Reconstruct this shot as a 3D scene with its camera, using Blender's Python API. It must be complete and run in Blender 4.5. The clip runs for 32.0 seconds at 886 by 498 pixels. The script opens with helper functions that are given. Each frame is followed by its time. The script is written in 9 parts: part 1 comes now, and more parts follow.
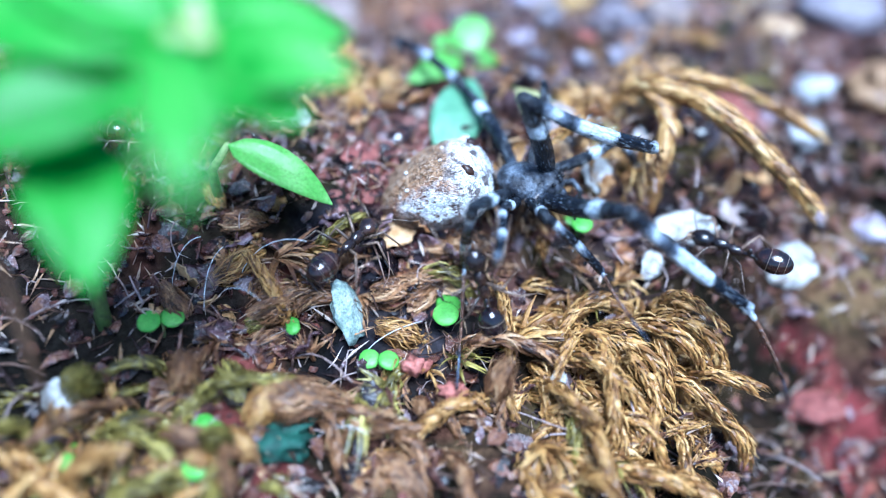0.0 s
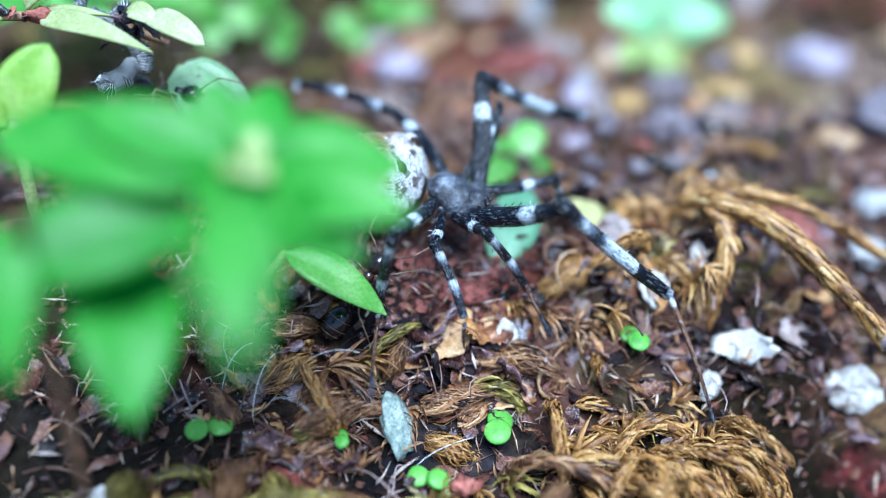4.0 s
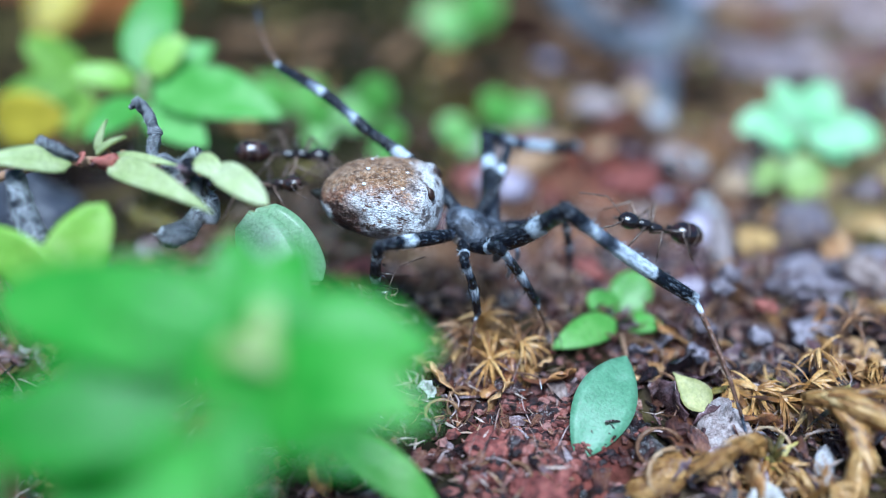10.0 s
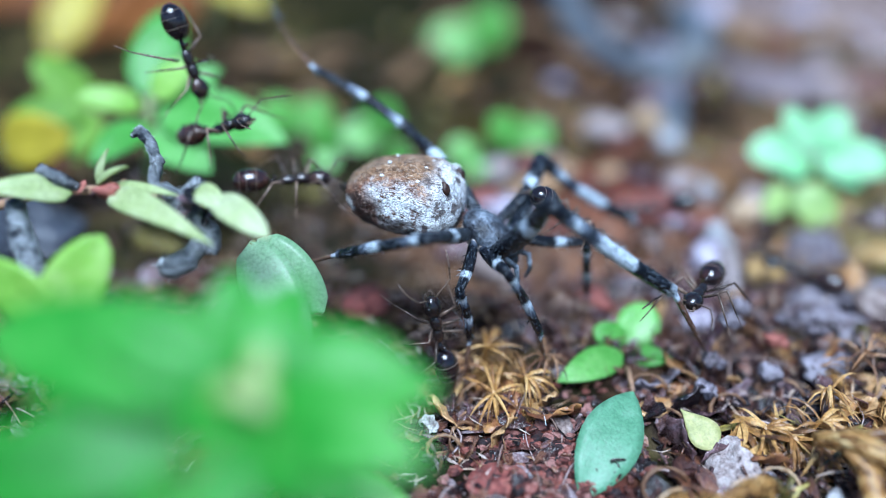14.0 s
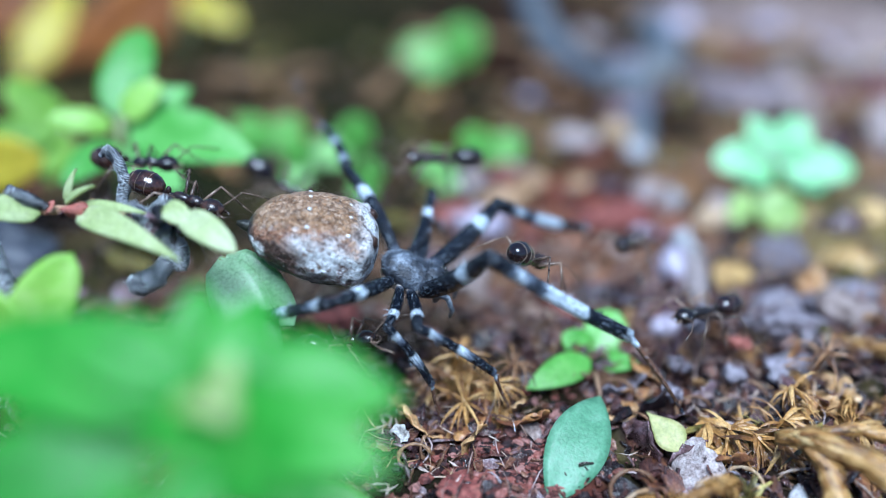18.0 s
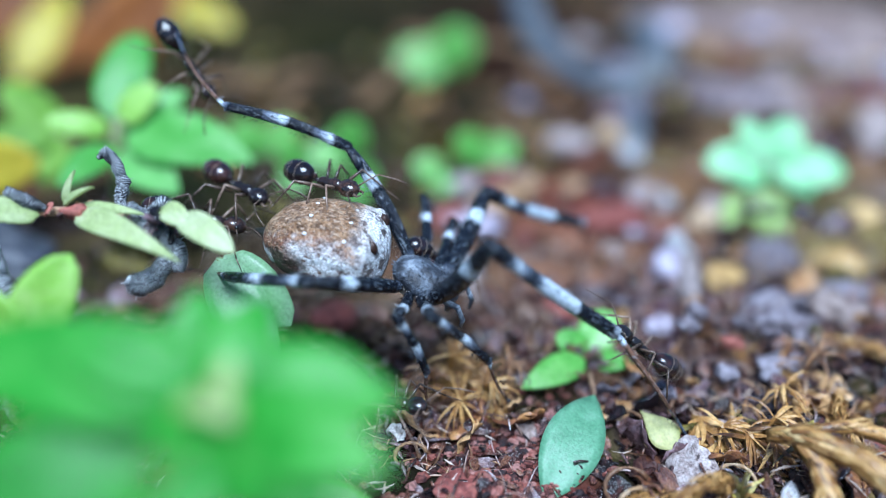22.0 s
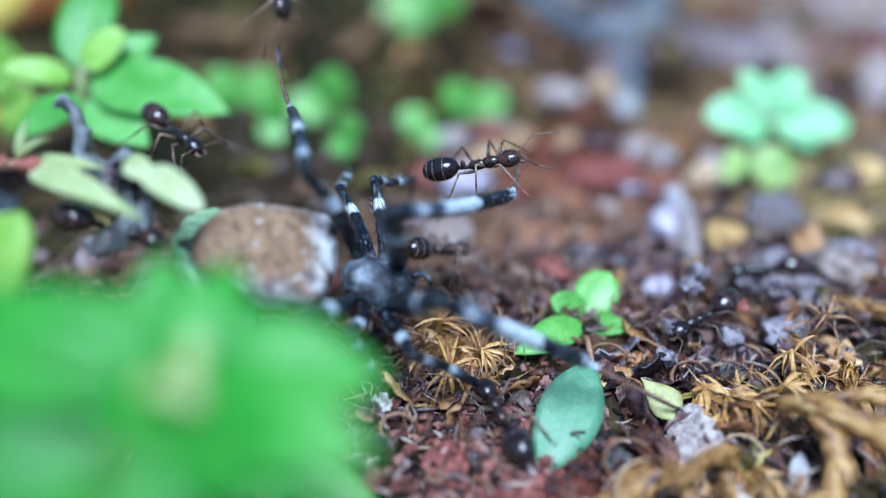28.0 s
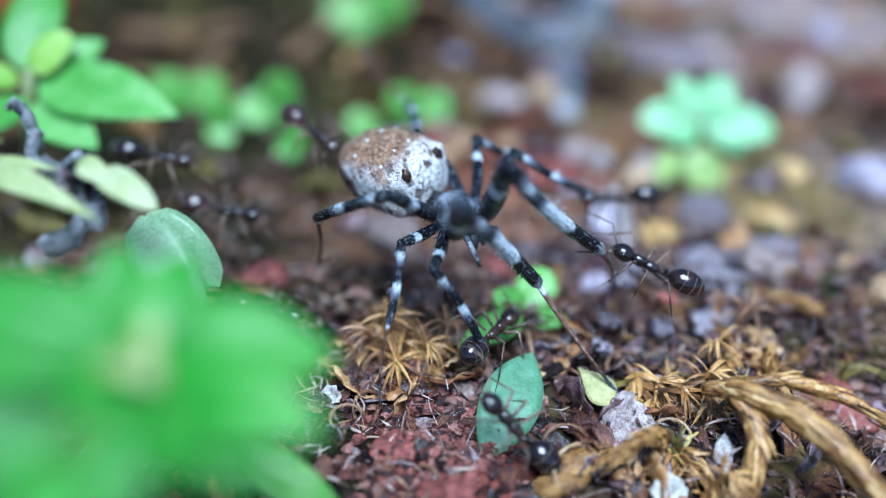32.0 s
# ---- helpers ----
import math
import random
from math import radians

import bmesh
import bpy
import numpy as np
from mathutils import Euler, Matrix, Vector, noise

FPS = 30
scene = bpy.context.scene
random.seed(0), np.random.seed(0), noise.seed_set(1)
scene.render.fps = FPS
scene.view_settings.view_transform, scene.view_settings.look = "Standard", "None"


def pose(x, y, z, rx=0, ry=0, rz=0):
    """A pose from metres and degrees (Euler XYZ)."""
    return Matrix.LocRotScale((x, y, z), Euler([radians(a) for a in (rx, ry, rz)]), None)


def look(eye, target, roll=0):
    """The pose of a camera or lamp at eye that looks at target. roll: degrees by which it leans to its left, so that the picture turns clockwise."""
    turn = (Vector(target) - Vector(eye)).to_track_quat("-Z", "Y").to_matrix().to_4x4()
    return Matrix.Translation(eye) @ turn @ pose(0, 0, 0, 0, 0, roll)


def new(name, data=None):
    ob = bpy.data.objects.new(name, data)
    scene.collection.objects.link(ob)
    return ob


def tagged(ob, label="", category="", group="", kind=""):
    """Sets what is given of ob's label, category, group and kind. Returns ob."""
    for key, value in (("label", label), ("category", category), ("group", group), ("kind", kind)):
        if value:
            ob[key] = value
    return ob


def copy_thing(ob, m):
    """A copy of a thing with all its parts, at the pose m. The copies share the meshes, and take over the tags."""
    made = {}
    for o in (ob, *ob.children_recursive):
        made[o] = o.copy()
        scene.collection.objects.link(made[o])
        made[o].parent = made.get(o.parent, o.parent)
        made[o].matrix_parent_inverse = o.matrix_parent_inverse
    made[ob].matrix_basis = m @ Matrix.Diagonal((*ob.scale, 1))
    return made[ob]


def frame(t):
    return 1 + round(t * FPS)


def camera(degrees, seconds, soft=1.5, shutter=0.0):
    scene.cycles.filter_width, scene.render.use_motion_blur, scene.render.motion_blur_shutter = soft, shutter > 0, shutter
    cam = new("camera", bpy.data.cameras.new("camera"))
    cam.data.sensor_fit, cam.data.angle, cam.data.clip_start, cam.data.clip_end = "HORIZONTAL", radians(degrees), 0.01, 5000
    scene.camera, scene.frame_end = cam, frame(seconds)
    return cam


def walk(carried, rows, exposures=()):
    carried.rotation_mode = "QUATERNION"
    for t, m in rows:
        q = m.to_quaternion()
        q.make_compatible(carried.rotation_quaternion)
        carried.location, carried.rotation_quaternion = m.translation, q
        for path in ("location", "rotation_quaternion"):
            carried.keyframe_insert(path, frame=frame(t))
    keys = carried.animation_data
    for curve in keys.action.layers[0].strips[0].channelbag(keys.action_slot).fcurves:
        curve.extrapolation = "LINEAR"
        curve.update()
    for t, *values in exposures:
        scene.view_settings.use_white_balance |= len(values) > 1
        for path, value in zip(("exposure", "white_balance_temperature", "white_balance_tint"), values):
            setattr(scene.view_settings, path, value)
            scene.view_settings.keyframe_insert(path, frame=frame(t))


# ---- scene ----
import functools
MM = 0.001
cam = camera(55.0, 32.0, soft=1.0)
# macro lens: a wide pupil, focused on the spider
cam.data.dof.use_dof = True
cam.data.dof.focus_distance = 33.7 * MM
cam.data.dof.aperture_fstop = 14.0
# seconds, millimetres, then yaw, pitch and roll in degrees
CAMERA_ROWS = [
    (0, -2.27, -8.36, 21.58, -13.13, -33.42, -0.45),
    (0.5, -2.11, -8.66, 21.98, -13.39, -31.88, -0.79),
    (1, -1.68, -8.60, 22.24, -13.26, -31.30, -0.89),
    (1.5, -1.75, -8.28, 22.20, -12.51, -31.01, -0.73),
    (2, -2.34, -7.71, 22.34, -11.56, -30.45, -0.88),
    (2.5, -3.05, -6.97, 22.68, -11.74, -31.26, -1.35),
    (4.5, -2.78, -6.86, 22.94, -9.77, -28.17, -0.98),
    (5, -2.11, -6.40, 23.72, -9.23, -27.61, -0.95),
    (5.5, -1.21, -5.92, 23.75, -8.04, -26.04, -0.85),
    (6, -0.71, -4.79, 24.32, -7.57, -26.84, -0.93),
    (6.5, -0.51, -4.08, 24.43, -6.02, -27.29, -0.61),
    (7, -0.30, -3.21, 24.64, -4.33, -27.69, -0.27),
    (7.5, -0.18, -2.86, 24.95, -3.72, -27.60, -0.33),
    (8, -0.05, -2.40, 25.02, -3.29, -27.66, -0.33),
    (8.5, -0.21, -2.12, 25.36, -3.15, -27.03, -0.55),
    (9, -0.26, -1.82, 25.60, -2.28, -26.46, -0.24),
    (9.5, -0.27, -1.54, 25.73, -1.00, -26.38, -0.01),
    (10, -0.24, -1.23, 25.80, -0.84, -26.37, -0.20),
    (10.5, -0.16, -0.76, 25.86, -0.17, -25.72, -0.15),
    (11, -0.10, -0.46, 25.96, -0.36, -25.53, -0.34),
    (11.5, -0.03, -0.23, 26.01, -0.11, -25.41, -0.37),
    (12, 0.01, -0.04, 26.01, 0.24, -25.49, 0.02),
    (12.5, 0.02, -0.00, 25.98, 0.09, -25.85, -0.11),
    (13, 0.00, 0.00, 26.00, 0.00, -26.00, 0.00),
    (13.5, 0.01, -0.13, 26.10, 0.53, -25.71, 0.05),
    (14, 0.03, -0.43, 26.27, 0.02, -25.53, -0.35),
    (14.5, 0.10, -0.61, 26.42, -0.40, -24.48, -0.52),
    (16.5, 0.54, -1.24, 26.44, -1.66, -24.33, 0.33),
    (17, 0.51, -1.29, 26.44, -1.44, -23.83, 0.40),
    (17.5, 0.56, -1.18, 26.42, -1.47, -23.92, 0.37),
    (18, 0.68, -1.06, 26.35, -1.56, -24.46, 0.34),
    (18.5, 0.75, -1.01, 26.31, -1.92, -24.88, 0.35),
    (19, 0.71, -1.17, 26.31, -2.30, -25.09, 0.30),
    (19.5, 0.65, -1.34, 26.30, -2.34, -24.98, 0.43),
    (20, 0.60, -1.43, 26.31, -1.99, -24.84, 0.34),
    (20.5, 0.60, -1.45, 26.35, -1.59, -24.63, 0.43),
    (21, 0.62, -1.49, 26.38, -1.78, -24.48, 0.34),
    (21.5, 0.58, -1.55, 26.39, -2.20, -24.15, 0.26),
    (22, 0.59, -1.44, 26.34, -1.99, -24.14, 0.26),
    (22.5, 0.76, -1.07, 26.31, -2.04, -24.56, 0.64),
    (23, 0.80, -0.94, 26.31, -1.81, -24.71, 0.40),
    (23.5, 0.77, -0.85, 26.31, -1.84, -24.85, 0.35),
    (24, 0.75, -0.71, 26.31, -1.38, -24.67, 0.39),
    (24.5, 0.77, -0.47, 26.27, -1.22, -24.85, 0.42),
    (25, 0.87, -0.12, 26.18, -1.00, -25.31, 0.30),
    (25.5, 0.90, 0.11, 26.02, -1.29, -25.88, 0.74),
    (27.5, 0.57, 0.73, 25.45, -2.81, -26.65, -0.41),
    (28, 0.54, 0.80, 25.39, -2.88, -27.10, -0.16),
    (28.5, 0.47, 0.70, 25.38, -3.05, -27.33, -0.20),
    (29, 0.37, 0.52, 25.39, -3.53, -27.47, -0.26),
    (29.5, 0.29, 0.29, 25.50, -3.44, -27.16, -0.63),
    (30, 0.17, -0.08, 25.63, -3.62, -26.61, -0.67),
    (30.5, 0.11, -0.44, 25.75, -4.25, -26.14, -0.96),
    (31, 0.19, -0.62, 25.79, -5.48, -26.42, -1.43),
    (31.5, 0.33, -0.67, 25.82, -6.05, -26.55, -1.50),
    (32, 0.49, -0.67, 25.83, -6.25, -26.75, -1.40),
]
walk(cam, [(t, pose(x * MM, y * MM, z * MM, 90 + pitch, roll, yaw)) for t, x, y, z, yaw, pitch, roll in CAMERA_ROWS],
     exposures=((0.0, 1.12, 4520, 4), (2.5, 0.90, 4660, 3), (5.0, 0.64, 4920, 3), (9.0, 0.47, 4860, 3), (17.0, 0.52, 4840, 3), (32.0, 0.48, 4820, 3)))

# ---------------------------------------------------------------- light
world = bpy.data.worlds.new("world")
scene.world = world
world.use_nodes = True
wn = world.node_tree.nodes
sky = wn.new("ShaderNodeTexSky")
sky.sky_type = "NISHITA"
sky.sun_disc = False
sky.sun_elevation = radians(63)
sky.sun_rotation = radians(176)
wn["Background"].inputs["Strength"].default_value = 0.075
world.node_tree.links.new(sky.outputs[0], wn["Background"].inputs["Color"])
sun_data = bpy.data.lights.new("sun", "SUN")
sun_data.energy, sun_data.angle, sun_data.color = 5.0, radians(30), (1.0, 0.97, 0.92)
sun = new("sun", sun_data)
sun.matrix_world = look((0.02, -0.29, 0.62), (0, 0.03, 0))


# ---------------------------------------------------------------- materials
def nodes_of(name):
    m = bpy.data.materials.new(name)
    m.use_nodes = True
    nt = m.node_tree
    return m, nt, nt.nodes["Principled BSDF"]


def ramp(nt, stops, factor, mode="LINEAR"):
    r = nt.nodes.new("ShaderNodeValToRGB")
    r.color_ramp.interpolation = mode
    els = r.color_ramp.elements
    while len(els) < len(stops):
        els.new(0.5)
    for e, (p, c) in zip(els, stops):
        e.position, e.color = p, (*c, 1)
    nt.links.new(factor, r.inputs[0])
    return r


def noise_of(nt, coord, size_mm, detail=4.0, rough=0.6):
    n = nt.nodes.new("ShaderNodeTexNoise")
    n.inputs["Scale"].default_value = 1.0 / (size_mm * MM)
    n.inputs["Detail"].default_value = detail
    n.inputs["Roughness"].default_value = rough
    nt.links.new(coord, n.inputs["Vector"])
    return n


def math_node(nt, op, a, b):
    n = nt.nodes.new("ShaderNodeMath")
    n.operation = op
    for k, v in ((0, a), (1, b)):
        if isinstance(v, (int, float)):
            n.inputs[k].default_value = v
        else:
            nt.links.new(v, n.inputs[k])
    return n.outputs[0]


def mix_col(nt, fac, a, b, blend="MIX"):
    n = nt.nodes.new("ShaderNodeMix")
    n.data_type, n.blend_type = "RGBA", blend
    for key, v in ((0, fac), (6, a), (7, b)):
        if isinstance(v, (int, float)):
            n.inputs[key].default_value = v
        elif isinstance(v, tuple):
            n.inputs[key].default_value = (*v, 1)
        else:
            nt.links.new(v, n.inputs[key])
    return n.outputs[2]


def bump(nt, bsdf, height, depth_mm, strength=0.7):
    b = nt.nodes.new("ShaderNodeBump")
    b.inputs["Strength"].default_value = strength
    b.inputs["Distance"].default_value = depth_mm * MM
    nt.links.new(height, b.inputs["Height"])
    nt.links.new(b.outputs[0], bsdf.inputs["Normal"])


def attribute(nt, name):
    n = nt.nodes.new("ShaderNodeAttribute")
    n.attribute_name = name
    return n.outputs["Fac"]


def step_mask(nt, value, lo, hi):
    """Rises from 0 at lo to 1 at hi; falls where lo is the greater."""
    n = nt.nodes.new("ShaderNodeMapRange")
    n.inputs["From Min"].default_value, n.inputs["From Max"].default_value = lo, hi
    nt.links.new(value, n.inputs["Value"])
    return n.outputs[0]


def varied(name, stops, size_mm, rough=0.7, grain=0.25, relief=0.06, spread=0.35, pick="Random", spec=0.4, leafy=0.0, metal=0.0):
    """A natural surface: colour from a noise and from each piece's own chance, with a fine grain and relief."""
    m, nt, p = nodes_of(name)
    tc = nt.nodes.new("ShaderNodeTexCoord").outputs["Object"]
    big, fine = noise_of(nt, tc, size_mm), noise_of(nt, tc, grain, 3.0)
    if pick == "Random":
        chance = nt.nodes.new("ShaderNodeObjectInfo").outputs["Random"]
    else:
        chance = nt.nodes.new("ShaderNodeNewGeometry").outputs["Random Per Island"]
    shift = math_node(nt, "MULTIPLY", math_node(nt, "SUBTRACT", chance, 0.5), spread)
    f = math_node(nt, "ADD", big.outputs["Fac"], shift)
    col = ramp(nt, stops, f).outputs[0]
    speck = ramp(nt, [(0.32, (0.45, 0.45, 0.45)), (0.62, (1.15, 1.15, 1.15))], fine.outputs["Fac"]).outputs[0]
    col = mix_col(nt, 0.36 if leafy else 0.8, col, speck, "MULTIPLY")
    nt.links.new(col, p.inputs["Base Color"])
    p.inputs["Roughness"].default_value = rough
    p.inputs["Specular IOR Level"].default_value = spec
    p.inputs["Metallic"].default_value = metal
    rr = ramp(nt, [(0.3, (rough * 0.7,) * 3), (0.7, (min(1, rough * 1.2),) * 3)], fine.outputs["Fac"]).outputs[0]
    nt.links.new(rr, p.inputs["Roughness"])
    bump(nt, p, fine.outputs["Fac"], relief)
    if leafy:
        out = nt.nodes["Material Output"]
        tr = nt.nodes.new("ShaderNodeBsdfTranslucent")
        nt.links.new(mix_col(nt, 0.5, col, (1.0, 1.0, 0.45), "MULTIPLY"), tr.inputs["Color"])
        ms = nt.nodes.new("ShaderNodeMixShader")
        ms.inputs[0].default_value = leafy
        nt.links.new(p.outputs[0], ms.inputs[1])
        nt.links.new(tr.outputs[0], ms.inputs[2])
        nt.links.new(ms.outputs[0], out.inputs["Surface"])
    return m


def banded(name, stops, length_mm):
    """Leg cuticle ringed along its own axis."""
    m, nt, p = nodes_of(name)
    tc = nt.nodes.new("ShaderNodeTexCoord").outputs["Object"]
    sep = nt.nodes.new("ShaderNodeSeparateXYZ")
    nt.links.new(tc, sep.inputs[0])
    wob = noise_of(nt, tc, 0.35, 3.0)
    s = math_node(nt, "DIVIDE", sep.outputs["Z"], length_mm * MM)
    s = math_node(nt, "ADD", s, math_node(nt, "MULTIPLY", math_node(nt, "SUBTRACT", wob.outputs["Fac"], 0.5), 0.13))
    col = ramp(nt, stops, s).outputs[0]
    drawn = nt.nodes.new("ShaderNodeMapping")
    drawn.inputs["Scale"].default_value = (1.0, 1.0, 0.22)
    nt.links.new(tc, drawn.inputs["Vector"])
    fine, blotch = noise_of(nt, drawn.outputs[0], 0.075, 3.0, 0.7), noise_of(nt, tc, 0.22, 2.0)
    speck = ramp(nt, [(0.40, (0.10, 0.11, 0.14)), (0.49, (0.8, 0.82, 0.85)), (0.58, (1.25, 1.25, 1.25))], fine.outputs["Fac"]).outputs[0]
    scales = math_node(nt, "MULTIPLY", step_mask(nt, fine.outputs["Fac"], 0.54, 0.62), step_mask(nt, wob.outputs["Fac"], 0.46, 0.58))
    stain = step_mask(nt, blotch.outputs["Fac"], 0.60, 0.66)
    col = mix_col(nt, math_node(nt, "MULTIPLY", stain, 0.8), col, (0.012, 0.014, 0.02))
    col = mix_col(nt, 0.62, col, speck, "MULTIPLY")
    col = mix_col(nt, math_node(nt, "MULTIPLY", scales, 0.5), col, (0.36, 0.40, 0.46))
    nt.links.new(col, p.inputs["Base Color"])
    p.inputs["Roughness"].default_value = 0.16
    p.inputs["Specular IOR Level"].default_value = 0.32
    bump(nt, p, math_node(nt, "ADD", fine.outputs["Fac"], math_node(nt, "MULTIPLY", blotch.outputs["Fac"], 0.8)), 0.09, 1.0)
    return m


BLACK, GREY, WHITE, BROWN = (0.006, 0.008, 0.014), (0.12, 0.14, 0.19), (0.60, 0.67, 0.75), (0.16, 0.085, 0.055)


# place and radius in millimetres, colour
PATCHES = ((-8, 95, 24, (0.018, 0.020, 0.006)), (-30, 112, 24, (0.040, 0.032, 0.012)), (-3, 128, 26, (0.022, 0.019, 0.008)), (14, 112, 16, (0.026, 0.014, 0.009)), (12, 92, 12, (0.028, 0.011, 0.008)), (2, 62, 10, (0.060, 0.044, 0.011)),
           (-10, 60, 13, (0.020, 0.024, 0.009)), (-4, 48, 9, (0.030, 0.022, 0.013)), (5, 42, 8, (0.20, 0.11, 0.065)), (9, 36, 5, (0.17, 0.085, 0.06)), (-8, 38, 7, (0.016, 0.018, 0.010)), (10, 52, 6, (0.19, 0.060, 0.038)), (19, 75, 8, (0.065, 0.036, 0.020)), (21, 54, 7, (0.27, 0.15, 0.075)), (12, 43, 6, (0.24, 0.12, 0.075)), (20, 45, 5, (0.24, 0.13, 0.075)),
           (30, 60, 8, (0.27, 0.16, 0.085)), (40, 74, 9, (0.27, 0.15, 0.15)), (31, 80, 7, (0.36, 0.29, 0.32)), (48, 108, 22, (0.32, 0.23, 0.21)), (54, 87, 14, (0.36, 0.27, 0.25)),
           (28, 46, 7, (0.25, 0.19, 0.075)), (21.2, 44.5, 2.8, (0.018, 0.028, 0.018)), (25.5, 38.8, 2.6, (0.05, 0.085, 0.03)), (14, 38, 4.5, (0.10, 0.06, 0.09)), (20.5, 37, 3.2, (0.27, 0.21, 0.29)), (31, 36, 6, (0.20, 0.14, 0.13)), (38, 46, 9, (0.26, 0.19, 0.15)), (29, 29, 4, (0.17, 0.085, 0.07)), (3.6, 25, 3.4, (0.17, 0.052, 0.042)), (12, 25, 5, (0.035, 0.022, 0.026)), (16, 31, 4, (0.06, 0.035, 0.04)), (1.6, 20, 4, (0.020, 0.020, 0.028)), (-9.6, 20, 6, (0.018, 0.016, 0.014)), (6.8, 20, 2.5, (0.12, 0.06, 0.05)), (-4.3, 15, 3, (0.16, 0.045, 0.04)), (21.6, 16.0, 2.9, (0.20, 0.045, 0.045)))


def ground_material():
    m, nt, p = nodes_of("soil")
    tc = nt.nodes.new("ShaderNodeTexCoord").outputs["Object"]
    patch, mid, fine = noise_of(nt, tc, 17, 3.0), noise_of(nt, tc, 3.2, 5.0, 0.7), noise_of(nt, tc, 0.5, 4.0, 0.7)
    a = ramp(nt, [(0.36, (0.004, 0.004, 0.005)), (0.46, (0.014, 0.009, 0.009)), (0.56, (0.055, 0.026, 0.020)), (0.66, (0.11, 0.060, 0.036)), (0.78, (0.16, 0.12, 0.12))], mid.outputs["Fac"]).outputs[0]
    b = ramp(nt, [(0.36, (0.006, 0.005, 0.004)), (0.48, (0.028, 0.022, 0.012)), (0.62, (0.085, 0.060, 0.028)), (0.78, (0.16, 0.13, 0.11))], mid.outputs["Fac"]).outputs[0]
    red = ramp(nt, [(0.38, (0.035, 0.012, 0.010)), (0.65, (0.25, 0.085, 0.06))], mid.outputs["Fac"]).outputs[0]
    f1 = ramp(nt, [(0.42, (0, 0, 0)), (0.58, (1, 1, 1))], patch.outputs["Fac"]).outputs[0]
    f2 = ramp(nt, [(0.55, (0, 0, 0)), (0.64, (1, 1, 1))], noise_of(nt, tc, 9, 2.0).outputs["Fac"]).outputs[0]
    col = mix_col(nt, f2, mix_col(nt, f1, a, b), red)
    zone = noise_of(nt, tc, 34, 2.0)
    moss = ramp(nt, [(0.35, (0.012, 0.014, 0.005)), (0.65, (0.095, 0.085, 0.025))], mid.outputs["Fac"]).outputs[0]
    f3 = ramp(nt, [(0.50, (0, 0, 0)), (0.60, (0.85, 0.85, 0.85))], zone.outputs["Fac"]).outputs[0]
    col = mix_col(nt, f3, col, moss)
    # clumps of dead moss, and near-black spots where the same noise is low
    clump = noise_of(nt, tc, 6.5, 2.0)
    col = mix_col(nt, math_node(nt, "MULTIPLY", step_mask(nt, clump.outputs["Fac"], 0.54, 0.62), 0.5), col, (0.15, 0.11, 0.045))
    col = mix_col(nt, math_node(nt, "MULTIPLY", step_mask(nt, clump.outputs["Fac"], 0.47, 0.38), 0.85), col, (0.014, 0.012, 0.008))
    broad = noise_of(nt, tc, 13, 3.0, 0.6)
    col = mix_col(nt, math_node(nt, "MULTIPLY", step_mask(nt, broad.outputs["Fac"], 0.52, 0.42), 0.8), col, (0.012, 0.010, 0.006))
    col = mix_col(nt, math_node(nt, "MULTIPLY", step_mask(nt, broad.outputs["Fac"], 0.58, 0.67), 0.3), col, (0.24, 0.15, 0.08))
    # blotches of olive, red, lilac, pale and near-black colour at the PATCHES places
    warp = nt.nodes.new("ShaderNodeVectorMath")
    warp.operation = "MULTIPLY_ADD"
    nt.links.new(noise_of(nt, tc, 9, 3.0).outputs["Color"], warp.inputs[0])
    warp.inputs[1].default_value = (0.016, 0.016, 0)
    nt.links.new(tc, warp.inputs[2])
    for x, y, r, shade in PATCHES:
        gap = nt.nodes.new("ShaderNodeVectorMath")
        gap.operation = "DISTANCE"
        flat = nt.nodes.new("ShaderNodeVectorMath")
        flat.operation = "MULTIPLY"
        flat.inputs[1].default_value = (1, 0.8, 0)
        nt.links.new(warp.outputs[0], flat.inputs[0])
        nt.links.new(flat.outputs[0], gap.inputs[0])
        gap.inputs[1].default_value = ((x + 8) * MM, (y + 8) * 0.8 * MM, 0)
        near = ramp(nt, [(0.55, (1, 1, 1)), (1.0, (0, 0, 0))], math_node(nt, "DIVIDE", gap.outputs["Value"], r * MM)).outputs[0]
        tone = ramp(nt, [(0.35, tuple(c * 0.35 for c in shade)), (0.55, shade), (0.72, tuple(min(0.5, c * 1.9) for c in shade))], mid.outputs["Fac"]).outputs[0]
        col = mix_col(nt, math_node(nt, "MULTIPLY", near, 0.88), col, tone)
    speck = ramp(nt, [(0.3, (0.35, 0.35, 0.35)), (0.65, (1.2, 1.2, 1.2))], fine.outputs["Fac"]).outputs[0]
    col = mix_col(nt, 0.8, col, speck, "MULTIPLY")
    nt.links.new(col, p.inputs["Base Color"])
    p.inputs["Roughness"].default_value = 0.9
    p.inputs["Specular IOR Level"].default_value = 0.02
    bump(nt, p, fine.outputs["Fac"], 0.3, 0.9)
    return m


